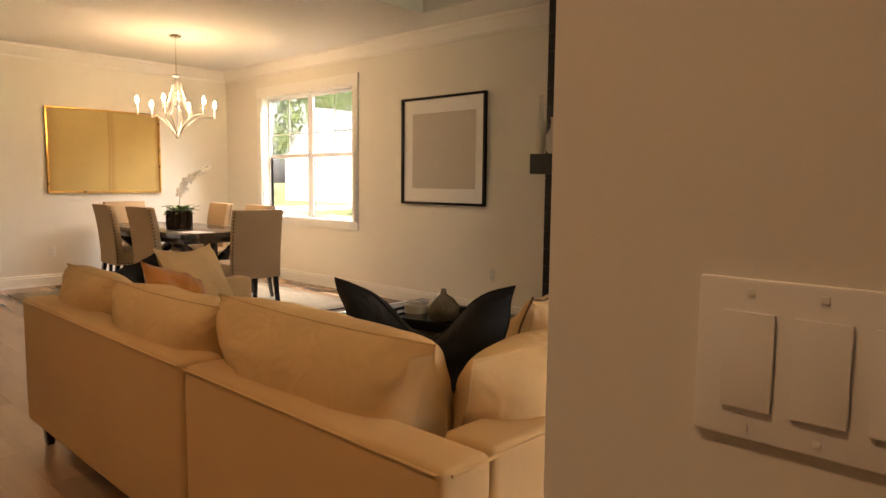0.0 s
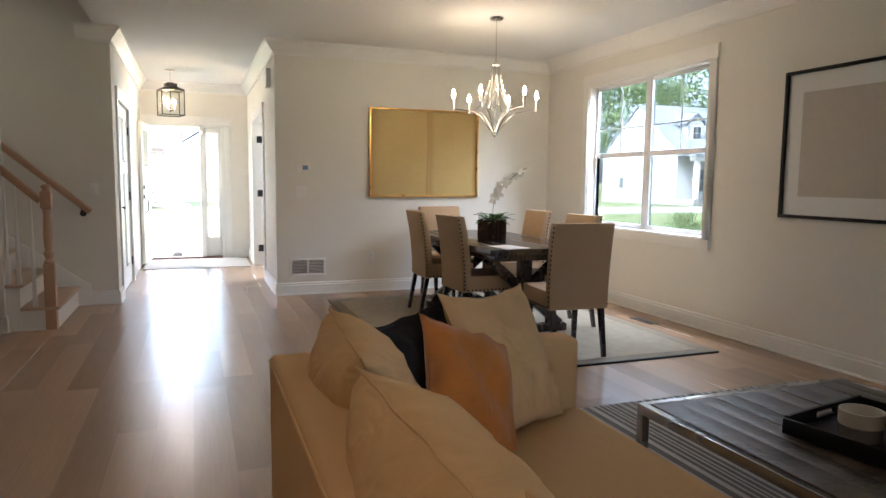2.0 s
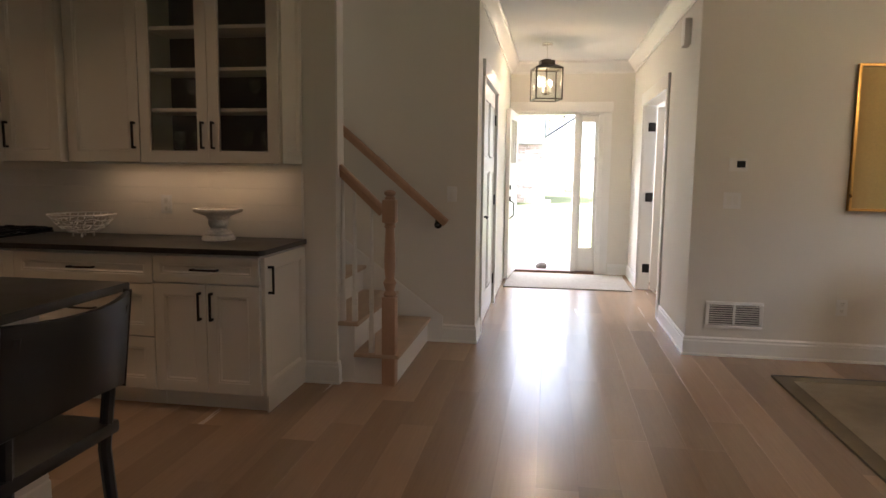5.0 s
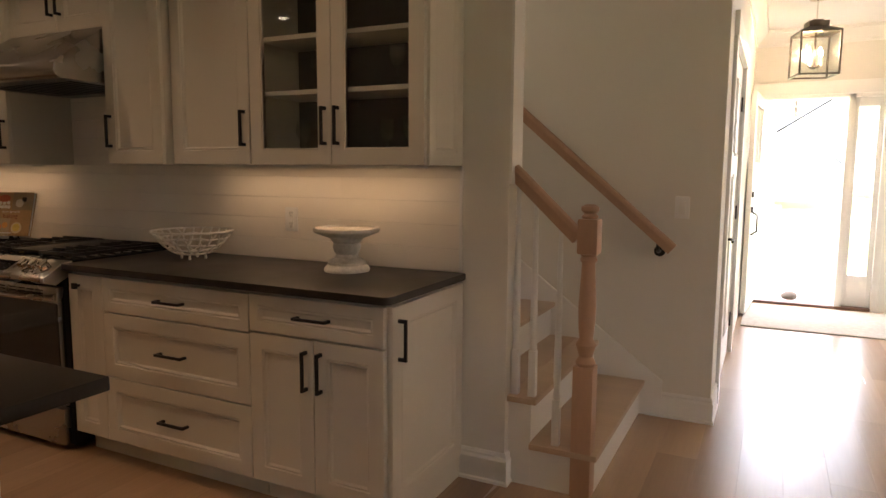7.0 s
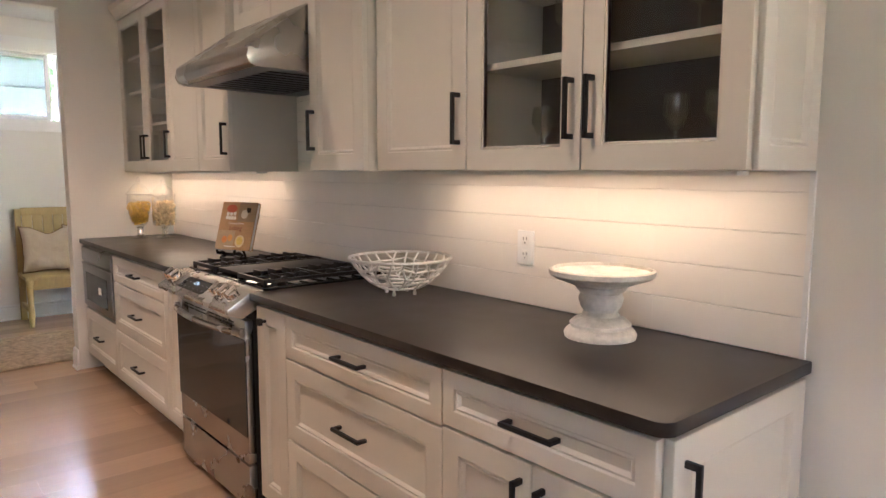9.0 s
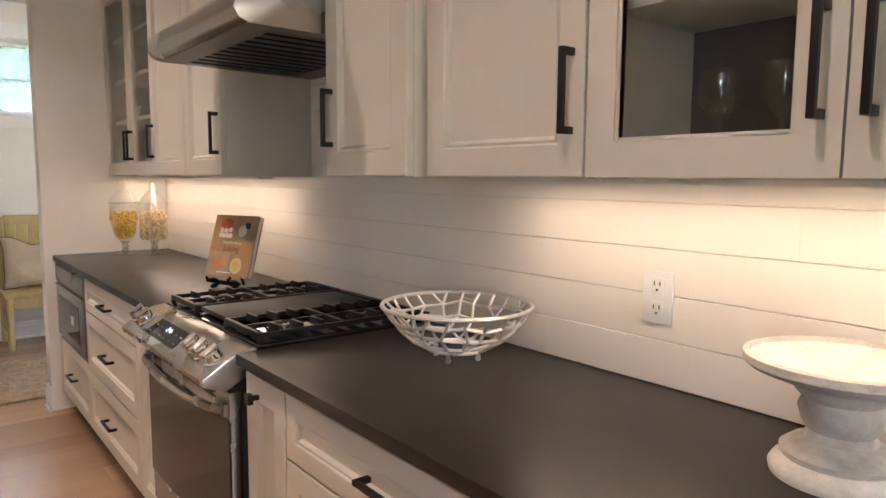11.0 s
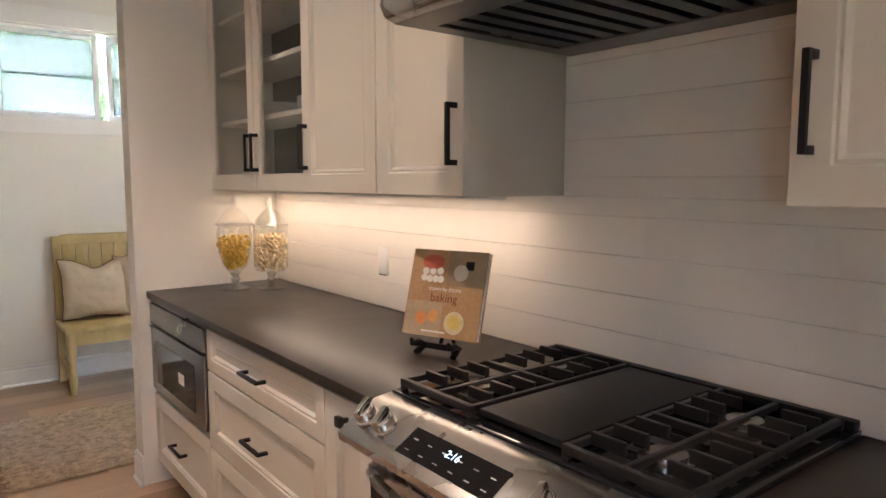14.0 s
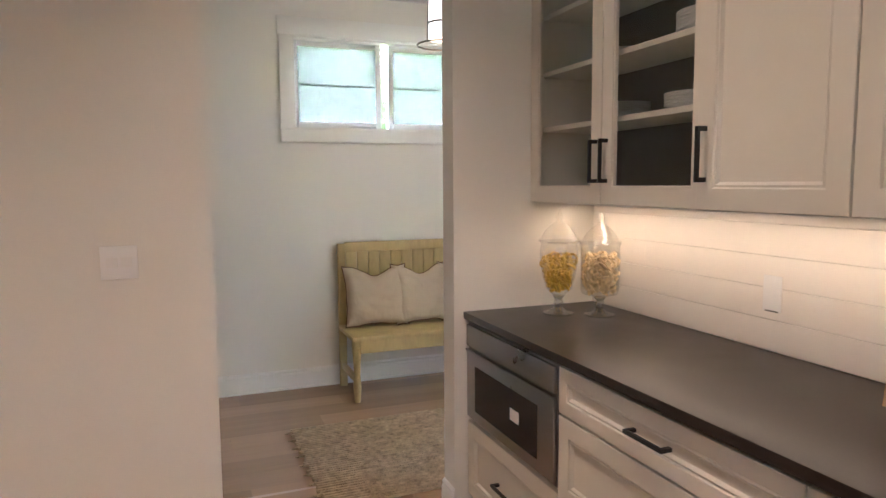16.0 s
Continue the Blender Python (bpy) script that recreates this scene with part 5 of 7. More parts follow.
t = thing("door_chime", pose(-9.35, YH1, 2.42), "small white door chime box high on the hall wall", "door chime")
part("box", bx(-0.07, 0.07, -0.05, 0, -0.10, 0.10), TRIM, t, bevel=0.004)

# wall plates of the hall and dining walls
rocker = lambda n: [((k - (n - 1) / 2) * 0.046, 0, 0.033, 0.066, 0.003, TRIM, "rocker") for k in range(n)]
plate("light_switch", pose(XW, 2.123, 1.153, 0, 0, 90), 0.12, 0.117, "white double rocker switch on the wall", rocker(2))
plate("light_switch", pose(XW, 0.075, 1.165, 0, 0, 90), 0.075, 0.117, "white single rocker switch by the stairs", rocker(1))
plate("light_switch", pose(-5.80, YK, 1.187, 0, 0, 180), 0.12, 0.117, "white double rocker switch on the wall", [(x, 0, 0.036, 0.034, 0.003, TRIM, "rocker") for x in (-0.023, 0.023)])
outlet(pose(XW, 2.912, 0.40, 0, 0, 90), "white double outlet low on the wall")
outlet(pose(-4.10, YN, 0.40), "white double outlet low on the wall")
outlet(pose(-1.72, YN, 1.15), "white outlet on the wall")
t = thing("thermostat", pose(XW, 2.147, 1.41, 0, 0, 90), "small white wall thermostat with a dark screen", "thermostat")
part("case", bx(-0.062, 0.062, -0.026, 0, -0.047, 0.047), TRIM, t, bevel=0.005)
part("screen", bx(-0.012, 0.045, -0.0275, -0.0262, -0.02, 0.028), BLACK_GLASS, t)
t = thing("return_grille", pose(XW, 2.184, 0.31, 0, 0, 90), "white louvred return air grille", "air grille")
bm = bx(-0.20, 0.20, -0.012, 0, -0.10, -0.075)
bx(-0.20, 0.20, -0.012, 0, 0.075, 0.10, bm), bx(-0.20, -0.175, -0.012, 0, -0.075, 0.075, bm), bx(0.175, 0.20, -0.012, 0, -0.075, 0.075, bm), bx(-0.008, 0.008, -0.012, 0, -0.075, 0.075, bm)
part("frame", bm, TRIM, t, bevel=0.002)
part("backing", bx(-0.175, 0.175, -0.003, -0.001, -0.075, 0.075), SOCKET, t)
for k in range(9):
    part("louvre", bx(-0.175, 0.175, -0.011, -0.009, -0.009, 0.003, None, Matrix.Translation((0, 0, -0.064 + 0.0165 * k)) @ Matrix.Translation((0, -0.008, 0)) @ Matrix.Rotation(radians(35), 4, "X") @ Matrix.Translation((0, 0.009, 0))), TRIM, t)
t = thing("floor_register", pose(-6.55, 4.93, 0.0), "dark slotted floor register", "floor register")
part("plate", bx(-0.15, 0.15, -0.05, 0.05, 0.0, 0.004), mat("brown_register", (0.10, 0.07, 0.045), 0.5, var=0.2), t)
for k in range(10):
    part("slot", bx(-0.13 + 0.027 * k, -0.115 + 0.027 * k, -0.035, 0.035, 0.004, 0.0046), SOCKET, t)
# three-gang plate where the walk begins
ins = []
for k in (-1, 0, 1):
    ins += [(k * 0.046, 0, 0.034, 0.068, 0.0035, PLASTIC, "rocker"), (k * 0.046, 0.048, 0.005, 0.005, 0.0012, TRIM, "screw"), (k * 0.046, -0.048, 0.005, 0.005, 0.0012, TRIM, "screw")]
plate("light_switch", pose(-0.29, 0.82, 1.13), 0.165, 0.114, "white triple rocker switch plate on a wall end", ins)


# ---- dining room ----
CANVAS = mat("gold_wash_canvas", (0.50, 0.37, 0.14), 0.7, var=0.10, scale=1.6, fine=60, bump=0.05)
# amber streaks and edges washed into the canvas
cn, cl = CANVAS.node_tree.nodes, CANVAS.node_tree.links.new
tc, sep, wob = cn.new("ShaderNodeTexCoord"), cn.new("ShaderNodeSeparateXYZ"), cn.new("ShaderNodeTexNoise")
wob.inputs["Scale"].default_value = 2.5
cl(tc.outputs["Object"], sep.inputs[0]), cl(tc.outputs["Object"], wob.inputs[0])
bend = cn.new("ShaderNodeMath")
bend.operation, bend.inputs[1].default_value = "MULTIPLY_ADD", 0.05
cl(wob.outputs[0], bend.inputs[0]), cl(sep.outputs[0], bend.inputs[2])
ramp = cn.new("ShaderNodeValToRGB")
els = ramp.color_ramp.elements
els[0].position, els[0].color = 0.0, (1, 1, 1, 1)
els[1].position, els[1].color = 1.0, (1, 1, 1, 1)
for p, v in ((0.05, 0.25), (0.10, 0.0), (0.515, 0.0), (0.535, 0.75), (0.545, 0.1), (0.555, 0.55), (0.60, 0.0), (0.96, 0.05)):
    e = els.new(p)
    e.color = (v, v, v, 1)
span = cn.new("ShaderNodeMapRange")
span.inputs[1].default_value, span.inputs[2].default_value = 0.03, 1.34
cl(bend.outputs[0], span.inputs[0]), cl(span.outputs[0], ramp.inputs[0])
wash = cn.new("ShaderNodeMix")
wash.data_type = "RGBA"
wash.inputs[7].default_value = (0.36, 0.21, 0.06, 1)
cb = cn["Principled BSDF"]
cl(cb.inputs["Base Color"].links[0].from_socket, wash.inputs[6])
soft = cn.new("ShaderNodeMath")
soft.operation, soft.inputs[1].default_value = "MULTIPLY", 1.0
cl(ramp.outputs[0], soft.inputs[0]), cl(soft.outputs[0], wash.inputs[0]), cl(wash.outputs[2], cb.inputs["Base Color"])
t = thing("gold_painting", pose(XW + 0.001, 2.888, 1.095, 0, 0, 90), "gold-washed abstract canvas in a thin gilt frame", "painting")
W, Hh = 1.335, 1.01
part("canvas", bx(0.02, W - 0.02, -0.022, 0, 0.02, Hh - 0.02), CANVAS, t)
bm = bx(0, W, -0.04, 0, 0, 0.018)
bx(0, W, -0.04, 0, Hh - 0.018, Hh, bm), bx(0, 0.018, -0.04, 0, 0.018, Hh - 0.018, bm), bx(W - 0.018, W, -0.04, 0, 0.018, Hh - 0.018, bm)
part("frame", bm, GOLD, t, "thin gilt frame", bevel=0.002)
t = thing("framed_print", pose(-5.30, YN - 0.001, 1.04), "large pale grey square print in a black frame", "picture")
W, Hh = 1.128, 1.07
part("mount", bx(0.02, W - 0.02, -0.012, 0, 0.02, Hh - 0.02), PAPER, t, "white mount")
part("print", bx(0.15, W - 0.13, -0.0135, -0.0122, 0.16, Hh - 0.16), mat("pale_grey_print", (0.56, 0.52, 0.46), 0.85, var=0.04, scale=30, fine=200), t, "flat pale grey print")
bm = bx(0, W, -0.035, 0, 0, 0.024)
bx(0, W, -0.035, 0, Hh - 0.024, Hh, bm), bx(0, 0.024, -0.035, 0, 0.024, Hh - 0.024, bm), bx(W - 0.024, W, -0.035, 0, 0.024, Hh - 0.024, bm)
part("frame", bm, BLACK_PAINT, t, "black wooden frame", bevel=0.002)

t = thing("dining_rug", pose(0, 0, 0), "woven sisal rug with a darker border under the dining table", "rug")
part("field", bx(-8.33, -5.50, 2.42, 4.64, 0, 0.011), SISAL, t)
bm = bx(-8.43, -5.40, 2.32, 2.42, 0, 0.0125)
bx(-8.43, -5.40, 4.64, 4.74, 0, 0.0125, bm), bx(-8.43, -8.33, 2.42, 4.64, 0, 0.0125, bm), bx(-5.50, -5.40, 2.42, 4.64, 0, 0.0125, bm)
for x in (-5.40, -8.448):
    part("binding", bx(x, x + 0.018, 2.32, 4.74, 0, 0.013), BLACK_PAINT, t, "thin black bound edge")
part("border", bm, SISAL_BORDER, t, "plain darker border")
rv, rf = [], []
for k in range(148):
    y = 2.424 + k * 0.015
    i = len(rv)
    rv += [(-8.33, y, 0.0108), (-5.50, y, 0.0108), (-5.50, y + 0.005, 0.0138), (-8.33, y + 0.005, 0.0138), (-5.50, y + 0.010, 0.0108), (-8.33, y + 0.010, 0.0108)]
    rf += [(i, i + 1, i + 2, i + 3), (i + 3, i + 2, i + 4, i + 5)]
me = bpy.data.meshes.new("ribs")
me.from_pydata(rv, [], rf)
me.materials.append(SISAL)
new("ribs", me).parent = t

# trestle table
t = thing("dining_table", pose(-7.08, 3.60, 0.012), "dark espresso trestle dining table with crossed legs", "dining table")
part("tabletop", bx(-1.0, 1.0, -0.47, 0.47, 0.70, 0.75), ESPRESSO, t, bevel=0.006)
part("apron", bx(-0.92, 0.92, -0.40, 0.40, 0.645, 0.6995), ESPRESSO, t, bevel=0.004)
for sx in (-1, 1):
    x = sx * 0.66
    for sy in (-1, 1):
        pts = [Vector((x, sy * 0.34, 0.645)), Vector((x, -sy * 0.34, 0.06))]
        d = (pts[1] - pts[0])
        m = Matrix.Translation((pts[0] + pts[1]) / 2) @ Matrix.Rotation(math.atan2(-d.y, d.z) if d.z else 0, 4, "X")
        part("cross_leg", bx(-0.036 + 0.002 * sy, 0.036 + 0.002 * sy, -0.04, 0.04, -d.length / 2, d.length / 2, None, m), ESPRESSO, t, bevel=0.004)
    part("foot", bx(x - 0.045, x + 0.045, -0.40, 0.40, 0.0, 0.065), ESPRESSO, t, bevel=0.006)
    part("post", bx(x - 0.03, x + 0.03, -0.06, 0.06, 0.06, 0.64), ESPRESSO, t, bevel=0.004)
part("stretcher", bx(-0.66, 0.66, -0.035, 0.035, 0.075, 0.15), ESPRESSO, t, bevel=0.004)


def dining_chair(m):
    """Faces +y; its back is at y = 0."""
    t = thing("dining_chair", m, "beige upholstered dining chair with dark studs and legs", "dining chair", "chairs round the table")
    for sx in (-1, 1):
        part("front_leg", tube([(0.195 * sx, 0.44, 0.0), (0.195 * sx, 0.43, 0.37)], [0.020, 0.028], n=4), ESPRESSO, t)
        part("back_leg", tube([(0.195 * sx, -0.035, 0.0), (0.195 * sx, 0.035, 0.37)], [0.020, 0.028], n=4), ESPRESSO, t)
    part("seat", bx(-0.235, 0.235, 0.0, 0.49, 0.355, 0.49), TAUPE, t, "padded beige seat", bevel=0.018)
    bm = bmesh.new()
    rows = [(0.355, 0.0), (0.50, 0.0), (0.70, -0.018), (0.85, -0.04), (0.985, -0.068)]
    rings = []
    for z, y in rows:
        rings.append([bm.verts.new((x, yy, z)) for x, yy in ((-0.235, y), (-0.235, y + 0.075), (0, y + 0.09), (0.235, y + 0.075), (0.235, y), (0, y - 0.006))])
    for a, b in zip(rings, rings[1:]):
        for k in range(6):
            bm.faces.new((a[k], a[(k + 1) % 6], b[(k + 1) % 6], b[k]))
    bm.faces.new(rings[0][::-1]), bm.faces.new(rings[-1])
    back = part("backrest", bm, TAUPE, t, "tall curved beige backrest", bevel=0.010)
    stud = bpy.data.meshes.get("stud")
    if stud is None:
        sb = cyl(0.0085, 0.006, 0, 0.006, None, None, 8)
        stud = bpy.data.meshes.new("stud")
        sb.to_mesh(stud)
        sb.free()
        stud.materials.append(BLACK)

    def nail(x, y, z, sx):
        ob = new("stud", stud)
        ob.parent = back
        ob.matrix_local = Matrix.Translation((x, y, z)) @ Matrix.Rotation(radians(90 * sx), 4, "Y")

    def back_y(z):
        for (za, ya), (zb, yb) in zip(rows, rows[1:]):
            if z <= zb:
                return ya + (yb - ya) * (z - za) / (zb - za)
        return rows[-1][1]
    for sx in (-1, 1):
        for k in range(18):
            z = 0.385 + k * 0.0335
            nail(sx * 0.2345, back_y(z) + 0.016, z, sx)
        for k in range(12):
            nail(sx * 0.2345, 0.05 + k * 0.036, 0.372, sx)
    return t


chair = dining_chair(pose(-6.71, 3.06, 0.012, 0, 0, 2))
copy_thing(chair, pose(-7.57, 3.04, 0.012, 0, 0, -2))
copy_thing(chair, pose(-5.57, 3.61, 0.012, 0, 0, 86))
copy_thing(chair, pose(-6.61, 4.26, 0.012, 0, 0, 181))
copy_thing(chair, pose(-7.46, 4.26, 0.012, 0, 0, 176))
copy_thing(chair, pose(-8.50, 3.60, 0.012, 0, 0, -90))

# orchid and papers on the table
t = thing("orchid_pot", pose(-7.0, 3.56, 0.762) @ Matrix.Scale(1.08, 4), "white orchid and green leaves in a dark ribbed pot", "plant")
rp = random.Random(5)
POT = mat("dark_bronze_pot", (0.055, 0.038, 0.028), 0.25, 0.6, var=0.3, scale=10)
part("pot", lathe([(0.105, 0), (0.11, 0.004), (0.11, 0.02), (0.112, 0.16), (0.108, 0.165), (0.10, 0.15), (0.0, 0.14)], 32), POT, t, smooth=True)
for k in range(18):
    a = 2 * math.pi * k / 18
    part("rib", cyl(0.011, 0.011, 0.003, 0.158, None, Matrix.Translation((0.112 * math.cos(a), 0.112 * math.sin(a), 0)), 8), POT, t, smooth=True)
LEAF = mat("glossy_leaf", (0.085, 0.17, 0.035), 0.4, var=0.35, scale=12, island=0.35, bump=0.1)
bm = bmesh.new()
for k in range(70):
    a, ln, lift = rp.uniform(0, 6.28), rp.uniform(0.09, 0.17), rp.uniform(0.3, 1.3)
    base, w2 = Vector((rp.uniform(-0.05, 0.05), rp.uniform(-0.05, 0.05), 0.15)), rp.uniform(0.010, 0.020)
    d, sd = Vector((math.cos(a), math.sin(a), 0)), Vector((-math.sin(a), math.cos(a), 0))
    rows2 = []
    for q in range(5):
        s = q / 4
        c = base + d * ln * s * math.cos(lift * 0.6) + Vector((0, 0, ln * (math.sin(lift) * s - 0.45 * s * s)))
        ww = w2 * (0.35 + 1.6 * s * (1 - s) * 1.6) * (0.05 if q == 4 else 1)
        rows2.append((bm.verts.new(c - sd * ww), bm.verts.new(c + Vector((0, 0, -0.004))), bm.verts.new(c + sd * ww)))
    for u, v in zip(rows2, rows2[1:]):
        bm.faces.new((u[0], u[1], v[1], v[0])), bm.faces.new((u[1], u[2], v[2], v[1]))
part("leaves", bm, LEAF, t, "dense green leaves", smooth=True)
stemp = [Vector((0.0, 0.0, 0.15)), Vector((0.0, 0.01, 0.28)), Vector((0.02, 0.03, 0.38)), Vector((0.08, 0.08, 0.47)), Vector((0.15, 0.14, 0.545)), Vector((0.22, 0.20, 0.60))]
part("stem", tube(stemp, 0.003, n=6), LEAF, t, smooth=True)
PETAL = mat("white_petal", (0.88, 0.87, 0.85), 0.6, var=0.03)
for k in range(11):
    s = 1.6 + 3.3 * k / 10
    i = min(int(s), 4)
    c = stemp[i].lerp(stemp[i + 1], s - i) + Vector((rp.uniform(-0.02, 0.02), rp.uniform(-0.02, 0.02), rp.uniform(-0.015, 0.015)))
    r = 0.058 - 0.003 * k
    bm = bmesh.new()
    m = Matrix.LocRotScale(c, Euler((rp.uniform(1.1, 1.7), rp.uniform(-0.4, 0.4), rp.uniform(0.2, 1.5))), None)
    for q in range(5):
        a = 2 * math.pi * q / 5
        vs = [bm.verts.new(m @ Vector((r * u * math.cos(a + o), r * u * math.sin(a + o), h2))) for u, o, h2 in ((0.05, 0, 0), (0.65, -0.55, 0.006), (1.0, -0.22, 0.004), (1.0, 0.22, 0.004), (0.65, 0.55, 0.006))]
        bm.faces.new(vs)
    part("flower", bm, PETAL, t, "white orchid flower", smooth=True)
t = thing("paper_sheets", pose(-6.24, 3.36, 0.762, 0, 0, 8), "white printed sheets lying on the dining table", "papers")
part("sheet", bx(-0.14, 0.14, -0.108, 0.108, 0, 0.002), PAPER, t)
m2 = part("sheet", bx(-0.14, 0.14, -0.108, 0.108, 0.0022, 0.004), PAPER, t)
m2.rotation_euler = (0, 0, 0.08)

# chandelier
CX, CY = -7.085, 3.61
t = thing("chandelier", pose(CX, CY, 1.70), "polished nickel chandelier with six lit candle bulbs and beads", "chandelier")
part("canopy", lathe([(0.0, CZ - 1.70 - 0.03), (0.055, CZ - 1.70 - 0.026), (0.066, CZ - 1.70 - 0.012), (0.066, CZ - 1.70 - 0.001)], 24), CHROME, t, smooth=True)
part("rod", tube([(0, 0, 0.66), (0, 0, CZ - 1.725)], 0.006, n=8), CHROME, t, smooth=True)
part("top_ring", lathe([(0.034, 0.625), (0.042, 0.632), (0.042, 0.650), (0.03, 0.66), (0, 0.662)], 20), CHROME, t, smooth=True)
part("hub", lathe([(0, -0.012), (0.018, 0.0), (0.028, 0.010), (0.028, 0.036), (0.018, 0.046), (0, 0.05)], 8), CHROME, t)
part("spine", tube([(0, 0, 0.05), (0, 0, 0.63)], 0.007, n=8), CHROME, t, smooth=True)
BEAD = bpy.data.meshes.new("bead")
bb = bmesh.new()
bmesh.ops.create_icosphere(bb, subdivisions=1, radius=0.0095)
bb.to_mesh(BEAD)
bb.free()
BEAD.materials.append(CHROME)
for k in range(6):
    a = 2 * math.pi * k / 6 + 0.28
    c, s = math.cos(a), math.sin(a)
    P = lambda r, z: (r * c, r * s, z)
    part("arm", tube([P(0.02, 0.03), P(0.07, 0.085), P(0.13, 0.165), P(0.20, 0.215), P(0.30, 0.232), P(0.385, 0.235)], 0.0058, n=6, flat=0.6), CHROME, t, smooth=True)
    part("upper_strap", tube([P(0.035, 0.63), P(0.05, 0.50), P(0.085, 0.38), P(0.14, 0.28), P(0.18, 0.235)], 0.0042, n=6, flat=0.6), CHROME, t, smooth=True)
    bm = cyl(0.0105, 0.0105, 0.225, 0.335, None, Matrix.Translation(P(0.385, 0)), 12)
    part("candle_sleeve", bm, CHROME, t, smooth=True)
    bm = lathe([(0.009, 0.336), (0.017, 0.356), (0.014, 0.384), (0.004, 0.408), (0, 0.412)], 12)
    bmesh.ops.translate(bm, verts=bm.verts, vec=P(0.385, 0))
    part("bulb", bm, BULB, t, "glowing flame bulb", smooth=True)
    for q in range(7):
        z = 0.27 + 0.045 * q
        r = 0.05 + 0.10 * ((0.58 - z) / 0.31) ** 1.5 if z < 0.58 else 0.05
        bead = new("bead", BEAD)
        bead.parent = t
        bead.location = (r * math.cos(a + 0.5), r * math.sin(a + 0.5), z)
lamp("chandelier_light", "POINT", pose(CX, CY, 2.12), 1.1, (1.0, 0.72, 0.44), shadow_soft_size=0.30)

# ---- living room ----
# fireplace
t = thing("fireplace", pose(0, 0, 0), "tall black boarded fireplace breast with a firebox", "fireplace")
FX0, FX1, FYF = -3.335, -1.86, 4.935
bm = bx(FX0, FX0 + 0.36, FYF + 0.012, YN - 0.0005, 0, CZ - 0.001)
bx(FX1 - 0.36, FX1, FYF + 0.012, YN - 0.0005, 0, CZ - 0.001, bm), bx(FX0 + 0.36, FX1 - 0.36, FYF + 0.012, YN - 0.0005, 0.76, CZ - 0.001, bm), bx(FX0 + 0.36, FX1 - 0.36, FYF + 0.2, YN - 0.0005, 0, 0.76, bm)
part("breast", bm, BLACK_PAINT, t)
z = 0.0
while z < CZ - 0.02:
    z1 = min(z + 0.145, CZ - 0.002)
    spans = [(FX0 - 0.006, FX1 + 0.006)] if z > 0.75 else [(FX0 - 0.006, FX0 + 0.36), (FX1 - 0.36, FX1 + 0.006)]
    for a, b in spans:
        part("board", bx(a, b, FYF, FYF + 0.0118, z, z1 - 0.004), BLACK_PAINT, t, bevel=0.0015)
    z += 0.145
part("firebox", bx(FX0 + 0.40, FX1 - 0.40, FYF + 0.10, FYF + 0.105, 0.05, 0.72), BLACK_GLASS, t, "dark glass firebox front")
bm = bx(FX0 + 0.36, FX0 + 0.40, FYF + 0.02, FYF + 0.11, 0, 0.76)
bx(FX1 - 0.40, FX1 - 0.36, FYF + 0.02, FYF + 0.11, 0, 0.76, bm), bx(FX0 + 0.40, FX1 - 0.40, FYF + 0.02, FYF + 0.11, 0.72, 0.76, bm), bx(FX0 + 0.40, FX1 - 0.40, FYF + 0.02, FYF + 0.11, 0, 0.05, bm)
part("surround", bm, BLACK, t, bevel=0.002)
mantel = tagged(part("mantel_shelf", bx(-3.37, -1.735, 4.755, FYF - 0.0005, 1.335, 1.495), BLACK_PAINT, bevel=0.006), "thick black wooden mantel beam on the fireplace", "mantel")
CERAMIC = mat("cream_ceramic", (0.62, 0.56, 0.47), 0.5, var=0.06, scale=8)
for x, hgt, r in ((-3.335, 0.47, 0.036), (-3.205, 0.288, 0.062)):
    t = thing("mantel_vase", pose(x, 4.85, 1.495), "slim cream ceramic bottle vase on the mantel", "vase", "vases on the mantel")
    part("body", lathe([(r * 0.7, 0), (r, hgt * 0.12), (r, hgt * 0.5), (r * 0.5, hgt * 0.72), (r * 0.42, hgt * 0.9), (r * 0.55, hgt), (r * 0.45, hgt), (r * 0.3, hgt * 0.8), (0, hgt * 0.75)], 28), CERAMIC, t, smooth=True)


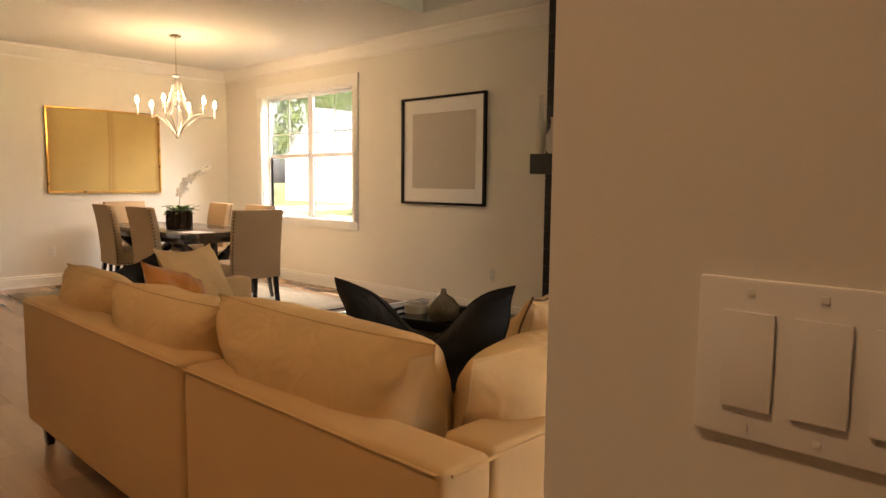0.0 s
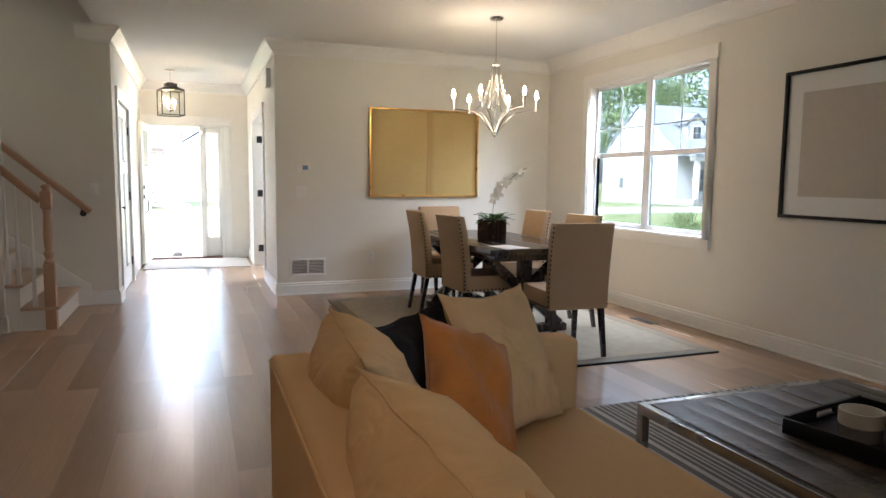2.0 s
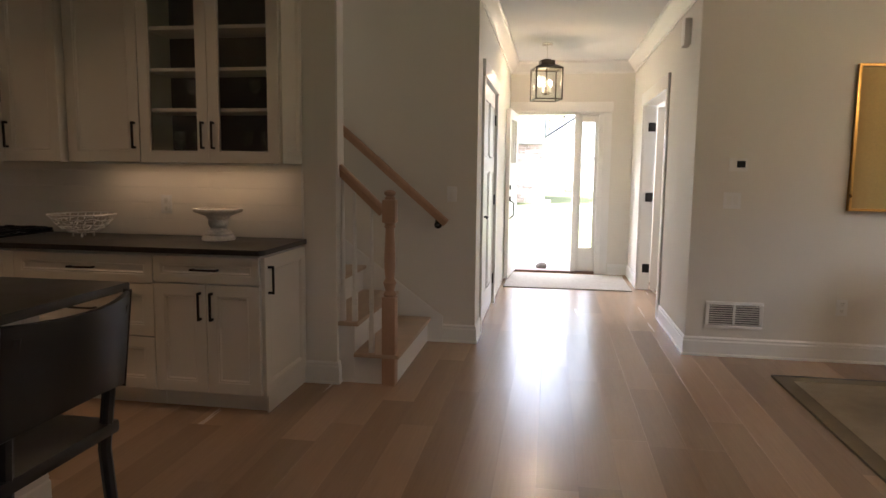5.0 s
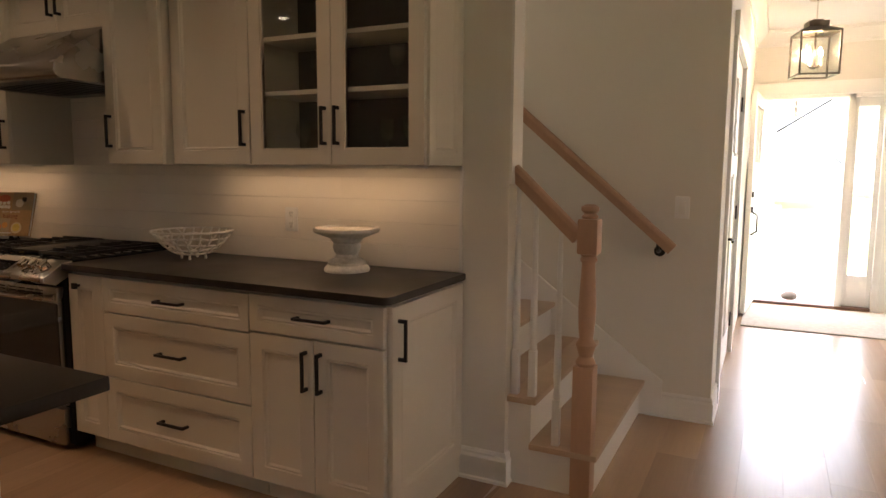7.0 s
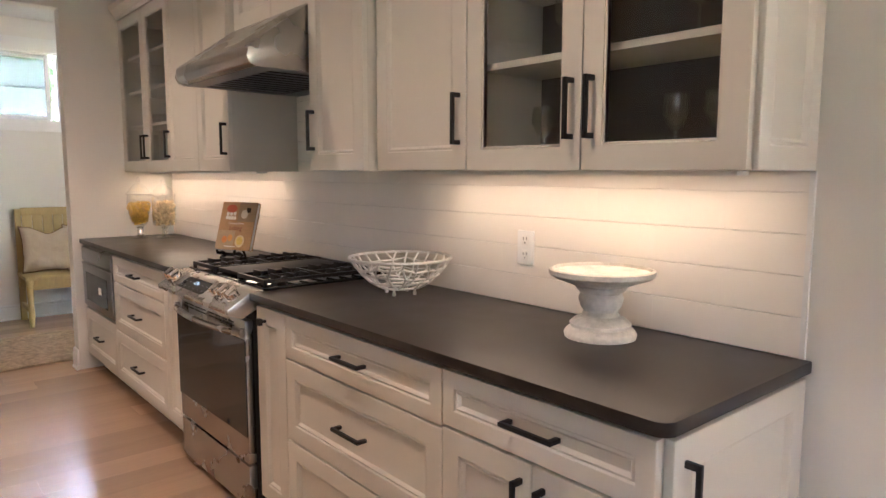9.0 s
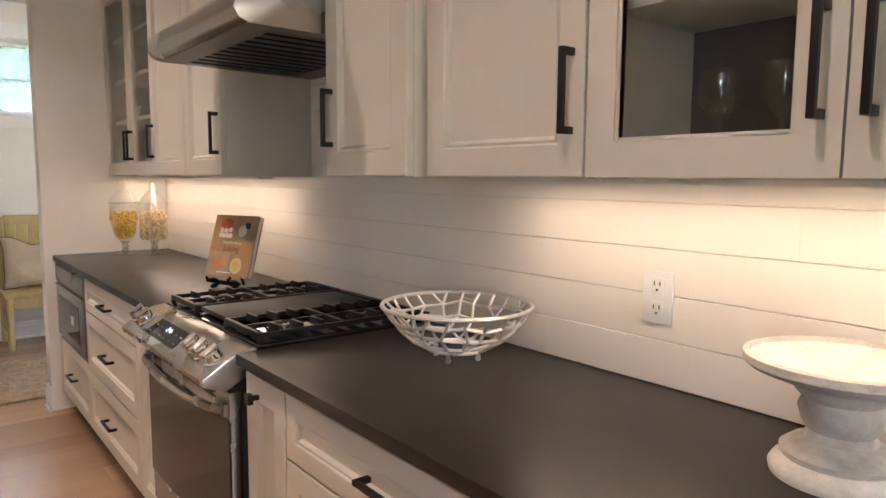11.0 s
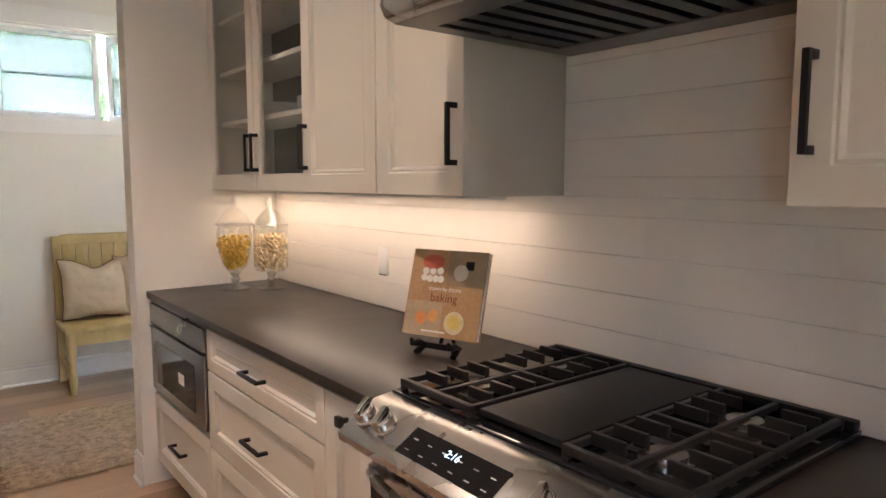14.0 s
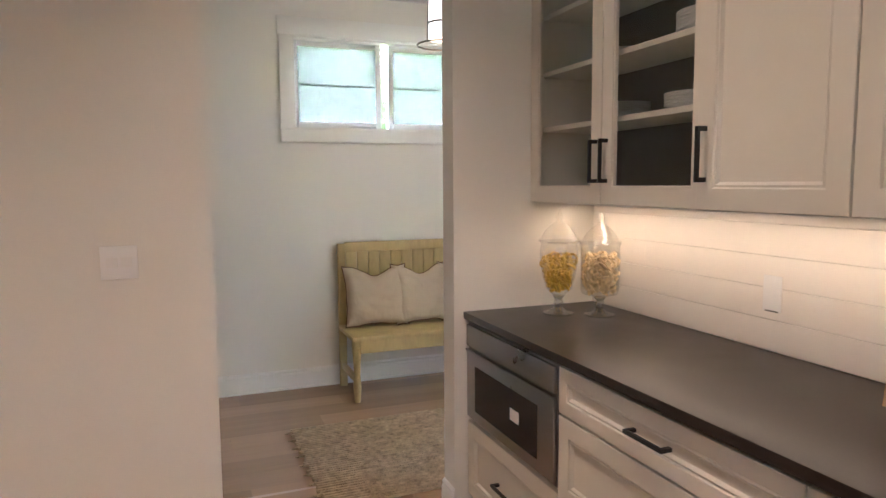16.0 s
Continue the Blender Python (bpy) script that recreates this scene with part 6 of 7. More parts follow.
# cushions
def cushion(name, m, w, h, thick, material, label, category="pillow", ear=0.06, chop=0.0, trim=None, n=22, seed=1, pinch=0.8):
    """A soft cushion in x and z, its bottom edge at z = 0, its face towards -y."""
    t = thing(name, m, label, category)
    bm = bmesh.new()
    off = seed * 7.3
    sides = []
    for s in (-1, 1):
        grid = []
        for j in range(n + 1):
            row = []
            for i in range(n + 1):
                u, v = -1 + 2 * i / n, -1 + 2 * j / n
                puff = ((1 - u ** 4) * (1 - v ** 4)) ** 0.5 * 0.55 + ((1 - u * u) * (1 - v * v)) ** 0.7 * 0.45
                x = u * w / 2 * (1 - ear * (1 - v * v) * u * u)
                z = v * h / 2 * (1 - ear * (1 - u * u) * v * v)
                if chop and v > -0.6:
                    z -= chop * math.exp(-(u / 0.42) ** 2) * max(0, (v + 0.6) / 1.6) ** 1.5
                ripple = noise.noise(Vector((u * 1.7 + off, v * 1.7, s * 3))) * 0.022 + noise.noise(Vector((u * 4.5 + off, v * 4.5, s * 3))) * 0.010 + abs(noise.noise(Vector((u * 9 + off, v * 6, s * 3)))) * 0.006
                y = s * (thick / 2 * puff * (1 - 0.35 * chop / 0.15 * math.exp(-(u / 0.3) ** 2) * (v > -0.2))) + ripple * puff ** 0.5
                edge = max(abs(u), abs(v))
                wob = noise.noise(Vector((u * 3 + off, v * 3, 9))) * 0.020 * (edge > 0.99)
                row.append(bm.verts.new((x + wob * 0.5, y + wob * 0.6, z + wob * 0.5 + h / 2)))
            grid.append(row)
        sides.append(grid)
        for j in range(n):
            for i in range(n):
                q = (grid[j][i], grid[j][i + 1], grid[j + 1][i + 1], grid[j + 1][i])
                bm.faces.new(q if s < 0 else q[::-1])
    rim = [sides[0][0][i].co.copy() for i in range(n)] + [sides[0][j][n].co.copy() for j in range(n)] + [sides[0][n][n - i].co.copy() for i in range(n)] + [sides[0][n - j][0].co.copy() for j in range(n)]
    bmesh.ops.remove_doubles(bm, verts=bm.verts, dist=0.0005)
    part("cover", bm, material, t, smooth=True)
    part("piping", tube(rim, 0.0045 if trim else 0.0035, n=6, closed=True), trim or material, t, "brown cord trim" if trim else "", smooth=True)
    return t


# sectional sofa
SEAT_Z = 0.45
so = thing("sofa", pose(0, 0, 0), "sand coloured L-shaped sectional sofa on dark feet", "sofa")


def soft_box(name, x0, x1, y0, y1, z0, z1, r, parent, material=SOFA, label=""):
    bm = bx(x0, x1, y0, y1, z0, z1)
    bmesh.ops.bevel(bm, geom=list(bm.edges), offset=r, segments=4, profile=0.6, affect="EDGES", clamp_overlap=True)
    ob = part(name, bm, material, parent, label, smooth=True)
    return ob


AY0, AY1, AX0, AX1 = 1.235, 2.36, -3.70, -1.01
soft_box("back_panel", AX0, -2.108, AY0, AY0 + 0.15, 0.12, 0.705, 0.03, so)
soft_box("back_panel", -2.092, AX1, AY0, AY0 + 0.15, 0.12, 0.70, 0.03, so)
soft_box("arm", AX0, AX0 + 0.13, AY0 + 0.151, AY1, 0.12, 0.705, 0.022, so)
soft_box("base", AX0 + 0.131, -2.103, AY0 + 0.151, AY1 - 0.02, 0.12, 0.30, 0.012, so)
soft_box("base", -2.097, AX1 - 0.151, AY0 + 0.151, AY1 - 0.02, 0.12, 0.30, 0.012, so)
soft_box("seat_cushion", AX0 + 0.134, -2.08, AY0 + 0.155, AY1 + 0.01, 0.302, SEAT_Z, 0.045, so)
soft_box("seat_cushion", -2.07, AX1 - 0.154, AY0 + 0.155, AY1 + 0.01, 0.302, SEAT_Z, 0.045, so)
BY1 = 3.95
soft_box("back_panel", AX1 - 0.15, AX1, AY0 + 0.152, 2.60, 0.12, 0.705, 0.022, so)
soft_box("back_panel", AX1 - 0.15, AX1, 2.604, BY1, 0.12, 0.705, 0.022, so)
soft_box("base", AX1 - 1.08, AX1 - 0.151, AY1 + 0.012, BY1, 0.12, 0.30, 0.012, so)
soft_box("seat_cushion", AX1 - 1.09, AX1 - 0.154, AY1 + 0.014, 3.08, 0.302, SEAT_Z, 0.045, so)
soft_box("seat_cushion", AX1 - 1.09, AX1 - 0.154, 3.085, BY1 - 0.14, 0.302, SEAT_Z, 0.045, so)
soft_box("arm", AX1 - 1.09, AX1 - 0.151, BY1 - 0.13, BY1, 0.302, 0.70, 0.022, so)
seams = bmesh.new()
for a, b in (((AX0 + 0.02, AY0 - 0.001, 0.688), (-2.12, AY0 - 0.001, 0.688)), ((-2.08, AY0 - 0.001, 0.688), (AX1 - 0.02, AY0 - 0.001, 0.688)), ((AX0 - 0.001, AY0 + 0.03, 0.688), (AX0 - 0.001, AY1 - 0.03, 0.688)), ((AX1 + 0.001, AY0 + 0.02, 0.688), (AX1 + 0.001, BY1 - 0.02, 0.688))):
    tube([a, b], 0.004, seams, 6)
part("piping", seams, SOFA, so, smooth=True)
for x, y in ((AX0 + 0.07, AY0 + 0.07), (AX0 + 0.07, AY1 - 0.09), (-2.0, AY0 + 0.07), (AX1 - 0.07, AY0 + 0.07), (AX1 - 0.07, BY1 - 0.07), (AX1 - 1.0, BY1 - 0.07), (-2.15, AY1 - 0.09)):
    part("foot", tube([(x, y, 0.0), (x, y, 0.119)], [0.022, 0.034], n=4), ESPRESSO, so, "dark tapered foot")

Q = lambda x, y, z, rz, lean, roll=0: pose(x, y, z, 0, 0, rz) @ pose(0, 0, 0, -lean, 0, 0) @ pose(0, 0, 0, 0, roll, 0)
BACK = "cream linen back cushion on the sofa"
# back cushions of the long side face +y
cushion("back_cushion", Q(-3.36, 1.56, SEAT_Z - 0.02, 176, 19), 0.68, 0.44, 0.30, LINEN, BACK, "cushion", 0.06, seed=1)
cushion("back_cushion", Q(-2.53, 1.55, SEAT_Z - 0.02, 181, 23), 0.82, 0.46, 0.32, LINEN, BACK, "cushion", 0.06, seed=2)
cushion("back_cushion", Q(-1.70, 1.57, SEAT_Z - 0.02, 180, 19), 0.98, 0.48, 0.36, LINEN, BACK, "cushion", 0.06, seed=3)
# and of the return, facing -x
cushion("back_cushion", Q(-1.27, 2.09, SEAT_Z - 0.03, -90, 17), 1.26, 0.45, 0.38, LINEN, BACK, "cushion", 0.05, seed=4)
cushion("back_cushion", Q(-1.27, 3.27, SEAT_Z, -90, 14), 1.06, 0.44, 0.34, LINEN, BACK, "cushion", 0.05, seed=5)
# loose pillows
cushion("throw_pillow", Q(-3.40, 2.07, SEAT_Z - 0.02, 119, 26, 2), 0.47, 0.53, 0.17, LINEN, "large cream throw pillow propped in the sofa corner", ear=0.14, seed=6)
cushion("throw_pillow", Q(-3.24, 1.80, SEAT_Z - 0.03, 102, 31, 14), 0.34, 0.48, 0.15, ORANGE, "rust orange velvet throw pillow on the sofa", ear=0.14, seed=7)
cushion("throw_pillow", Q(-3.47, 1.74, SEAT_Z + 0.02, 108, 16, -10), 0.46, 0.40, 0.13, CHARCOAL, "charcoal throw pillow tucked behind others", ear=0.14, seed=8)
cushion("throw_pillow", Q(-1.66, 1.88, SEAT_Z, 209, 17), 0.57, 0.53, 0.18, CHARCOAL, "charcoal velvet throw pillow with a deep crease", ear=0.15, chop=0.17, seed=9)
cushion("throw_pillow", Q(-2.06, 1.86, SEAT_Z - 0.01, 196, 30, 6), 0.44, 0.36, 0.14, LINEN, "cream throw pillow in the sofa corner", ear=0.12, seed=10)
cushion("throw_pillow", Q(-1.72, 2.36, SEAT_Z, -72, 20, -4), 0.44, 0.42, 0.14, LINEN, "cream throw pillow with brown cord trim", ear=0.14, trim=BROWN_CORD, seed=11)
cushion("throw_pillow", Q(-1.66, 2.66, SEAT_Z, -84, 32, 8), 0.46, 0.36, 0.14, ORANGE, "rust orange throw pillow on the sofa return", ear=0.12, seed=12)
cushion("throw_pillow", Q(-1.72, 3.14, SEAT_Z, -80, 17, -6), 0.46, 0.48, 0.15, ORANGE, "rust orange velvet pillow at the sofa's end", ear=0.14, trim=BROWN_CORD, seed=13)
cushion("throw_pillow", Q(-1.58, 3.18, SEAT_Z - 0.02, -88, 18, 30), 0.40, 0.42, 0.15, LINEN, "cream throw pillow standing on its corner side", ear=0.12, seed=14)
cushion("throw_pillow", Q(-1.50, 3.68, SEAT_Z, -100, 18), 0.52, 0.44, 0.15, CHARCOAL, "charcoal throw pillow at the sofa's end", ear=0.14, seed=15)

# striped rug, coffee table and tray
t = thing("living_rug", pose(0, 0, 0), "grey striped woven rug under the coffee table", "rug")
part("field", bx(-4.62, -1.0, 1.9, 4.72, 0, 0.008), STRIPE_A, t)
sv, sf = [], []
rs = random.Random(3)
y = 1.91
while y < 4.70:
    wd = rs.choice((0.012, 0.018, 0.03))
    i = len(sv)
    sv += [(-4.618, y, 0.0088), (-1.002, y, 0.0088), (-1.002, y + wd, 0.0088), (-4.618, y + wd, 0.0088)]
    sf.append((i, i + 1, i + 2, i + 3))
    y += wd + rs.choice((0.015, 0.025, 0.04))
me = bpy.data.meshes.new("stripes")
me.from_pydata(sv, [], sf)
me.materials.append(STRIPE_B)
new("stripes", me).parent = t
REC = mat("reclaimed_dark_wood", (0.075, 0.055, 0.042), 0.42, var=0.5, scale=4, fine=50, stretch=(2.4, 0.35, 1), island=0.0, rand=0.35, bump=0.7, depth=0.004)
t = thing("coffee_table", pose(0, 0, 0.008), "dark reclaimed plank coffee table in a steel frame", "coffee table")
TX0, TX1, TY0, TY1, TZ = -3.605, -2.36, 2.66, 3.78, 0.402
bm = bx(TX0, TX1, TY0, TY0 + 0.035, TZ - 0.04, TZ)
bx(TX0, TX1, TY1 - 0.035, TY1, TZ - 0.04, TZ, bm), bx(TX0, TX0 + 0.035, TY0 + 0.035, TY1 - 0.035, TZ - 0.04, TZ, bm), bx(TX1 - 0.035, TX1, TY0 + 0.035, TY1 - 0.035, TZ - 0.04, TZ, bm)
part("frame", bm, STEEL, t, "brushed steel frame", bevel=0.003)
for x in (TX0 + 0.0175, TX1 - 0.0175):
    for y in (TY0 + 0.0175, TY1 - 0.0175):
        part("leg", bx(x - 0.0175, x + 0.0175, y - 0.0175, y + 0.0175, 0, TZ - 0.0405), STEEL, t, bevel=0.002)
k, y = 0, TY0 + 0.036
while y < TY1 - 0.05:
    w2 = min(rs.uniform(0.09, 0.14), TY1 - 0.036 - y)
    part("board", bx(TX0 + 0.036, TX1 - 0.036, y, y + w2 - 0.002, TZ - 0.03, TZ + rs.uniform(0.0, 0.004)), REC, t, bevel=0.002)
    y += w2
t = thing("tray", pose(-2.92, 3.24, 0.4145, 0, 0, 10), "black wooden serving tray on the coffee table", "tray")
part("bottom", bx(-0.29, 0.29, -0.25, 0.25, 0, 0.012), BLACK_PAINT, t)
for a, b, c, d in ((-0.29, 0.29, -0.25, -0.238), (-0.29, 0.29, 0.238, 0.25)):
    part("side", bx(a, b, c, d, 0.0125, 0.055), BLACK_PAINT, t, bevel=0.002)
for x in (-0.29, 0.278):
    bm = bx(x, x + 0.012, -0.2375, 0.2375, 0.0125, 0.024)
    bx(x, x + 0.012, -0.2375, 0.2375, 0.046, 0.062, bm), bx(x, x + 0.012, -0.2375, -0.06, 0.024, 0.046, bm), bx(x, x + 0.012, 0.06, 0.2375, 0.024, 0.046, bm)
    part("end", bm, BLACK_PAINT, t)
t = thing("candle_bowl", pose(-3.01, 3.13, 0.4265), "cream and clear glazed candle pot in the tray", "candle pot")
part("pot", lathe([(0.06, 0), (0.066, 0.004), (0.068, 0.05)], 28), mat("grey_glaze", (0.22, 0.20, 0.18), 0.2, var=0.2), t, smooth=True)
part("rim", lathe([(0.068, 0.05), (0.07, 0.055), (0.07, 0.10), (0.064, 0.10), (0.062, 0.06), (0, 0.058)], 28), CERAMIC, t, "cream rim", smooth=True)
t = thing("lidded_vase", pose(-2.865, 3.215, 0.4265), "round grey-green glazed gourd vase in the tray", "vase")
part("body", lathe([(0.05, 0), (0.085, 0.02), (0.10, 0.06), (0.096, 0.10), (0.06, 0.145), (0.022, 0.168), (0.014, 0.19), (0.017, 0.20), (0.008, 0.20), (0.006, 0.17), (0, 0.16)], 32), mat("olive_glaze", (0.15, 0.125, 0.085), 0.22, var=0.3, scale=22, coat=0.4), t, smooth=True)

# ---- mud room ----
BENCH = mat("worn_yellow_paint", (0.48, 0.36, 0.15), 0.6, var=0.16, scale=9, fine=50, bump=0.4, stretch=(1, 1, 0.3))
t = thing("bench", pose(-8.22, -7.255, 0), "worn mustard painted wooden bench with a slatted back", "bench")
W = 1.20
for x in (0.0, W - 0.05):
    part("back_leg", bx(x, x + 0.05, 0.0, 0.05, 0, 1.03), BENCH, t, bevel=0.005)
    part("front_leg", tube([(x + 0.025, 0.44, 0), (x + 0.025, 0.44, 0.10), (x + 0.025, 0.44, 0.20), (x + 0.025, 0.44, 0.42)], [0.018, 0.028, 0.022, 0.034], n=10), BENCH, t, smooth=True)
    part("side_rail", bx(x + 0.01, x + 0.04, 0.05, 0.42, 0.13, 0.17), BENCH, t, bevel=0.003)
part("seat", bx(-0.01, W + 0.01, 0.03, 0.48, 0.42, 0.45), BENCH, t, bevel=0.006)
part("apron", bx(0.05, W - 0.05, 0.43, 0.455, 0.33, 0.4195), BENCH, t, bevel=0.003)
part("top_rail", bx(0.05, W - 0.05, 0.008, 0.042, 0.97, 1.04), BENCH, t, bevel=0.004)
for k in range(13):
    x = 0.055 + 0.084 * k
    part("slat", bx(x, x + 0.08, 0.014, 0.032, 0.455, 0.9695), BENCH, t, bevel=0.003)
for x, rz, sd in ((-7.26, 176, 21), (-7.62, 184, 22), (-7.98, 178, 23)):
    cushion("bench_pillow", Q(x, -7.06, 0.45, rz, 15), 0.46, 0.44, 0.16, PALE_LINEN, "cream pillow with brown trim on the bench", ear=0.10, chop=0.06, trim=BROWN_CORD, seed=sd)
t = thing("jute_rug", pose(-7.41, -5.94, 0.0, 0, 0, 1.0), "braided brown jute rug on the mud room floor", "rug")
rj = random.Random(8)
nb = 40
for k in range(nb):
    y = -0.52 + 1.04 * k / nb
    j = rj.uniform(-0.012, 0.012)
    pts = [(-0.86 + j + 1.72 * q / 30, y + 0.013 + noise.noise(Vector((q * 0.6, k, 0))) * 0.003, 0.008) for q in range(31)]
    part("braid", tube(pts, 0.0135, None, 6, flat=0.62), JUTE, t, smooth=True)
for k in range(9):
    y = -0.48 + 0.12 * k
    part("tuft", tube([(0.85, y, 0.008), (0.875, y + 0.01, 0.007), (0.895, y - 0.005, 0.004)], [0.010, 0.007, 0.003], n=5), JUTE, t)
t = thing("drum_pendant", pose(-7.44, -6.2, 2.24), "drum pendant lamp with bronze rings, lit", "pendant lamp")
part("shade", lathe([(0.085, 0.03), (0.085, 0.30)], 28), glow("lit_shade", (1.0, 0.80, 0.55), 0.045), t, "glowing white shade", smooth=True)
for z, r in ((0.0, 0.15), (0.12, 0.088), (0.28, 0.088)):
    part("ring", tube([(r * math.cos(2 * math.pi * k / 28), r * math.sin(2 * math.pi * k / 28), z) for k in range(28)], 0.006, n=6, closed=True), BRONZE, t, smooth=True)
for k in range(3):
    a = k * 2.094
    part("strap", tube([(0.15 * math.cos(a), 0.15 * math.sin(a), 0.0), (0.10 * math.cos(a), 0.10 * math.sin(a), 0.02), (0.09 * math.cos(a), 0.09 * math.sin(a), 0.30), (0.01 * math.cos(a), 0.01 * math.sin(a), 0.36)], 0.004, n=6), BRONZE, t)
part("stem", tube([(0, 0, 0.35), (0, 0, CZ - 2.241)], 0.007, n=8), BRONZE, t)
lamp("mudroom_light", "POINT", pose(-7.44, -6.2, 2.18), 0.11, (1.0, 0.66, 0.36), shadow_soft_size=0.10)


# ---- outside ----
GRASS = mat("lawn", (0.12, 0.14, 0.055), 0.9, var=0.25, scale=0.6, fine=30, bump=0.6, depth=0.02)
CONCRETE = mat("pale_concrete", (0.30, 0.29, 0.275), 0.9, var=0.1, scale=2, fine=60)
SIDING = mat("white_siding", (0.50, 0.50, 0.49), 0.7, var=0.03)
SHINGLE = mat("blue_grey_shingle", (0.19, 0.205, 0.23), 0.85, var=0.2, scale=6, fine=30, bump=0.5, depth=0.01)
STONE = mat("stacked_stone", (0.34, 0.29, 0.25), 0.85, var=0.25, scale=5, fine=40, rand=0.35, bump=0.6, depth=0.01)
DARK_WIN = mat("dark_window", (0.06, 0.07, 0.08), 0.1, bump=0)
bm = bmesh.new()
for x0, x1, y0, y1 in ((-700, XD - 0.16, -700, 700), (XD - 0.16, XE + 0.15, -700, YM - 0.15), (XD - 0.16, XE + 0.15, YN + 0.15, 700), (XE + 0.15, 700, -700, 700)):
    vs = [bm.verts.new((x, y, -0.18)) for x, y in ((x0, y0), (x1, y0), (x1, y1), (x0, y1))]
    bm.faces.new(vs)
structure("ground", bm, GRASS, "green lawn")
structure("pavement", bx(-14.6, XD - 0.17, -0.6, 2.0, -0.178, -0.03), CONCRETE, "pale concrete doorstep")
structure("road", bx(-34, -28, -120, 120, -0.1795, -0.165), CONCRETE, "pale street between the lawns")
structure("driveway", bx(-36.8, -34.02, -6.5, -1.2, -0.1795, -0.16), CONCRETE, "pale concrete driveway")
t = thing("doorstep_stone", pose(-13.35, 0.72, -0.03), "small dark rock on the doorstep", "rock")
bm = bmesh.new()
bmesh.ops.create_icosphere(bm, subdivisions=2, radius=0.085)
for v in bm.verts:
    v.co *= 1 + 0.35 * noise.noise(v.co * 9)
    v.co.z = v.co.z * 0.6 + 0.045
part("rock", bm, mat("dark_rock", (0.09, 0.07, 0.055), 0.9, var=0.3, scale=20), t, smooth=True)


def gable_roof(x0, x1, y0, y1, eave, ridge, along, over=0.35):
    """A pitched roof; the ridge runs along 'x' or 'y'."""
    bm = bmesh.new()
    ox, oy = (over, 0.06) if along == "y" else (0.06, over)
    x0, x1, y0, y1 = x0 - ox, x1 + ox, y0 - oy, y1 + oy
    if along == "y":
        xm = (x0 + x1) / 2
        low, top = [(x0, y0), (x1, y0), (x1, y1), (x0, y1)], [(xm, y0), (xm, y1)]
    else:
        ym = (y0 + y1) / 2
        low, top = [(x0, y1), (x0, y0), (x1, y0), (x1, y1)], [(x0, ym), (x1, ym)]
    for dz in (0, 0.16):
        a, b, c, d = [bm.verts.new((*p, eave + dz)) for p in low]
        r, s = [bm.verts.new((*p, ridge + dz)) for p in top]
        bm.faces.new((a, r, s, d)), bm.faces.new((b, c, s, r))
        lower = (a, b, c, d, r, s) if dz == 0 else lower
    for i, j in ((0, 4), (4, 1), (2, 5), (5, 3), (3, 0), (1, 2)):
        bm.faces.new((lower[i], lower[j], (a, b, c, d, r, s)[j], (a, b, c, d, r, s)[i]))
    return bm


def gable_wall(x0, x1, y0, y1, eave, ridge, along, z0=-0.18):
    bm = bx(x0, x1, y0, y1, z0, eave)
    for k in (0, 1):
        if along == "y":
            y = y0 if k == 0 else y1
            vs = [(x0, y, eave), (x1, y, eave), ((x0 + x1) / 2, y, ridge)]
        else:
            x = x0 if k == 0 else x1
            vs = [(x, y0, eave), (x, y1, eave), (x, (y0 + y1) / 2, ridge)]
        bm.faces.new([bm.verts.new(v) for v in vs])
    return bm


def house_window(parent, m, w, h):
    """Faces -y."""
    f = part("window", bx(-w / 2 - 0.08, w / 2 + 0.08, -0.05, 0.0, -0.08, h + 0.1), TRIM, parent)
    f.matrix_local = m
    for i in (0, 1):
        for j in (0, 1):
            part("pane", bx(-w / 2 + i * w / 2 + 0.03, i * w / 2 - 0.03, -0.06, -0.051, j * h / 2 + 0.03, (j + 1) * h / 2 - 0.03), DARK_WIN, f)
    return f


# white neighbour with dormers and a porch, seen through the dining window
h = thing("neighbour_house", pose(0, 0, 0), "white sided house with blue-grey roof, dormers and a porch", "house")
HX0, HX1, HY0, HY1 = -46.0, -37.5, 30.8, 46.0
part("wall", gable_wall(HX0, HX1, HY0, HY1, 3.3, 6.6, "y"), SIDING, h)
part("roof", gable_roof(HX0, HX1, HY0, HY1, 3.05, 6.65, "y"), SHINGLE, h)
for y in (33.2, 36.2, 39.4):
    d = part("dormer", gable_wall(-41.2, -38.6, y - 0.7, y + 0.7, 5.2, 5.9, "x", 3.2), SIDING, h)
    part("dormer_roof", gable_roof(-41.2, -38.6, y - 0.7, y + 0.7, 5.2, 5.9, "x", 0.18), SHINGLE, d)
    house_window(h, pose(-38.59, y, 4.2, 0, 0, 90), 0.7, 0.9)
for y in (31.2, 34.6, 38.0, 41.5):
    part("porch_post", bx(-36.2, -35.95, y - 0.13, y + 0.13, -0.18, 2.75), TRIM, h)
part("porch_beam", bx(-36.3, -35.9, 30.8, 43, 2.7, 2.95), TRIM, h)
bm = bmesh.new()
rows = [[bm.verts.new((x, y, z + dz)) for x, z, y in ((HX1 + 0.02, 3.05, 30.6), (HX1 + 0.02, 3.05, 43.2), (HX1 + 1.95, 2.96, 43.2), (HX1 + 1.95, 2.96, 30.6))] for dz in (0, 0.14)]
bm.faces.new(rows[0]), bm.faces.new(rows[1])
for k in range(4):
    bm.faces.new((rows[0][k], rows[0][k - 1], rows[1][k - 1], rows[1][k]))
part("porch_roof", bm, SHINGLE, h)
part("porch_floor", bx(-37.5, -35.8, 30.8, 43, -0.18, 0.25), CONCRETE, h)
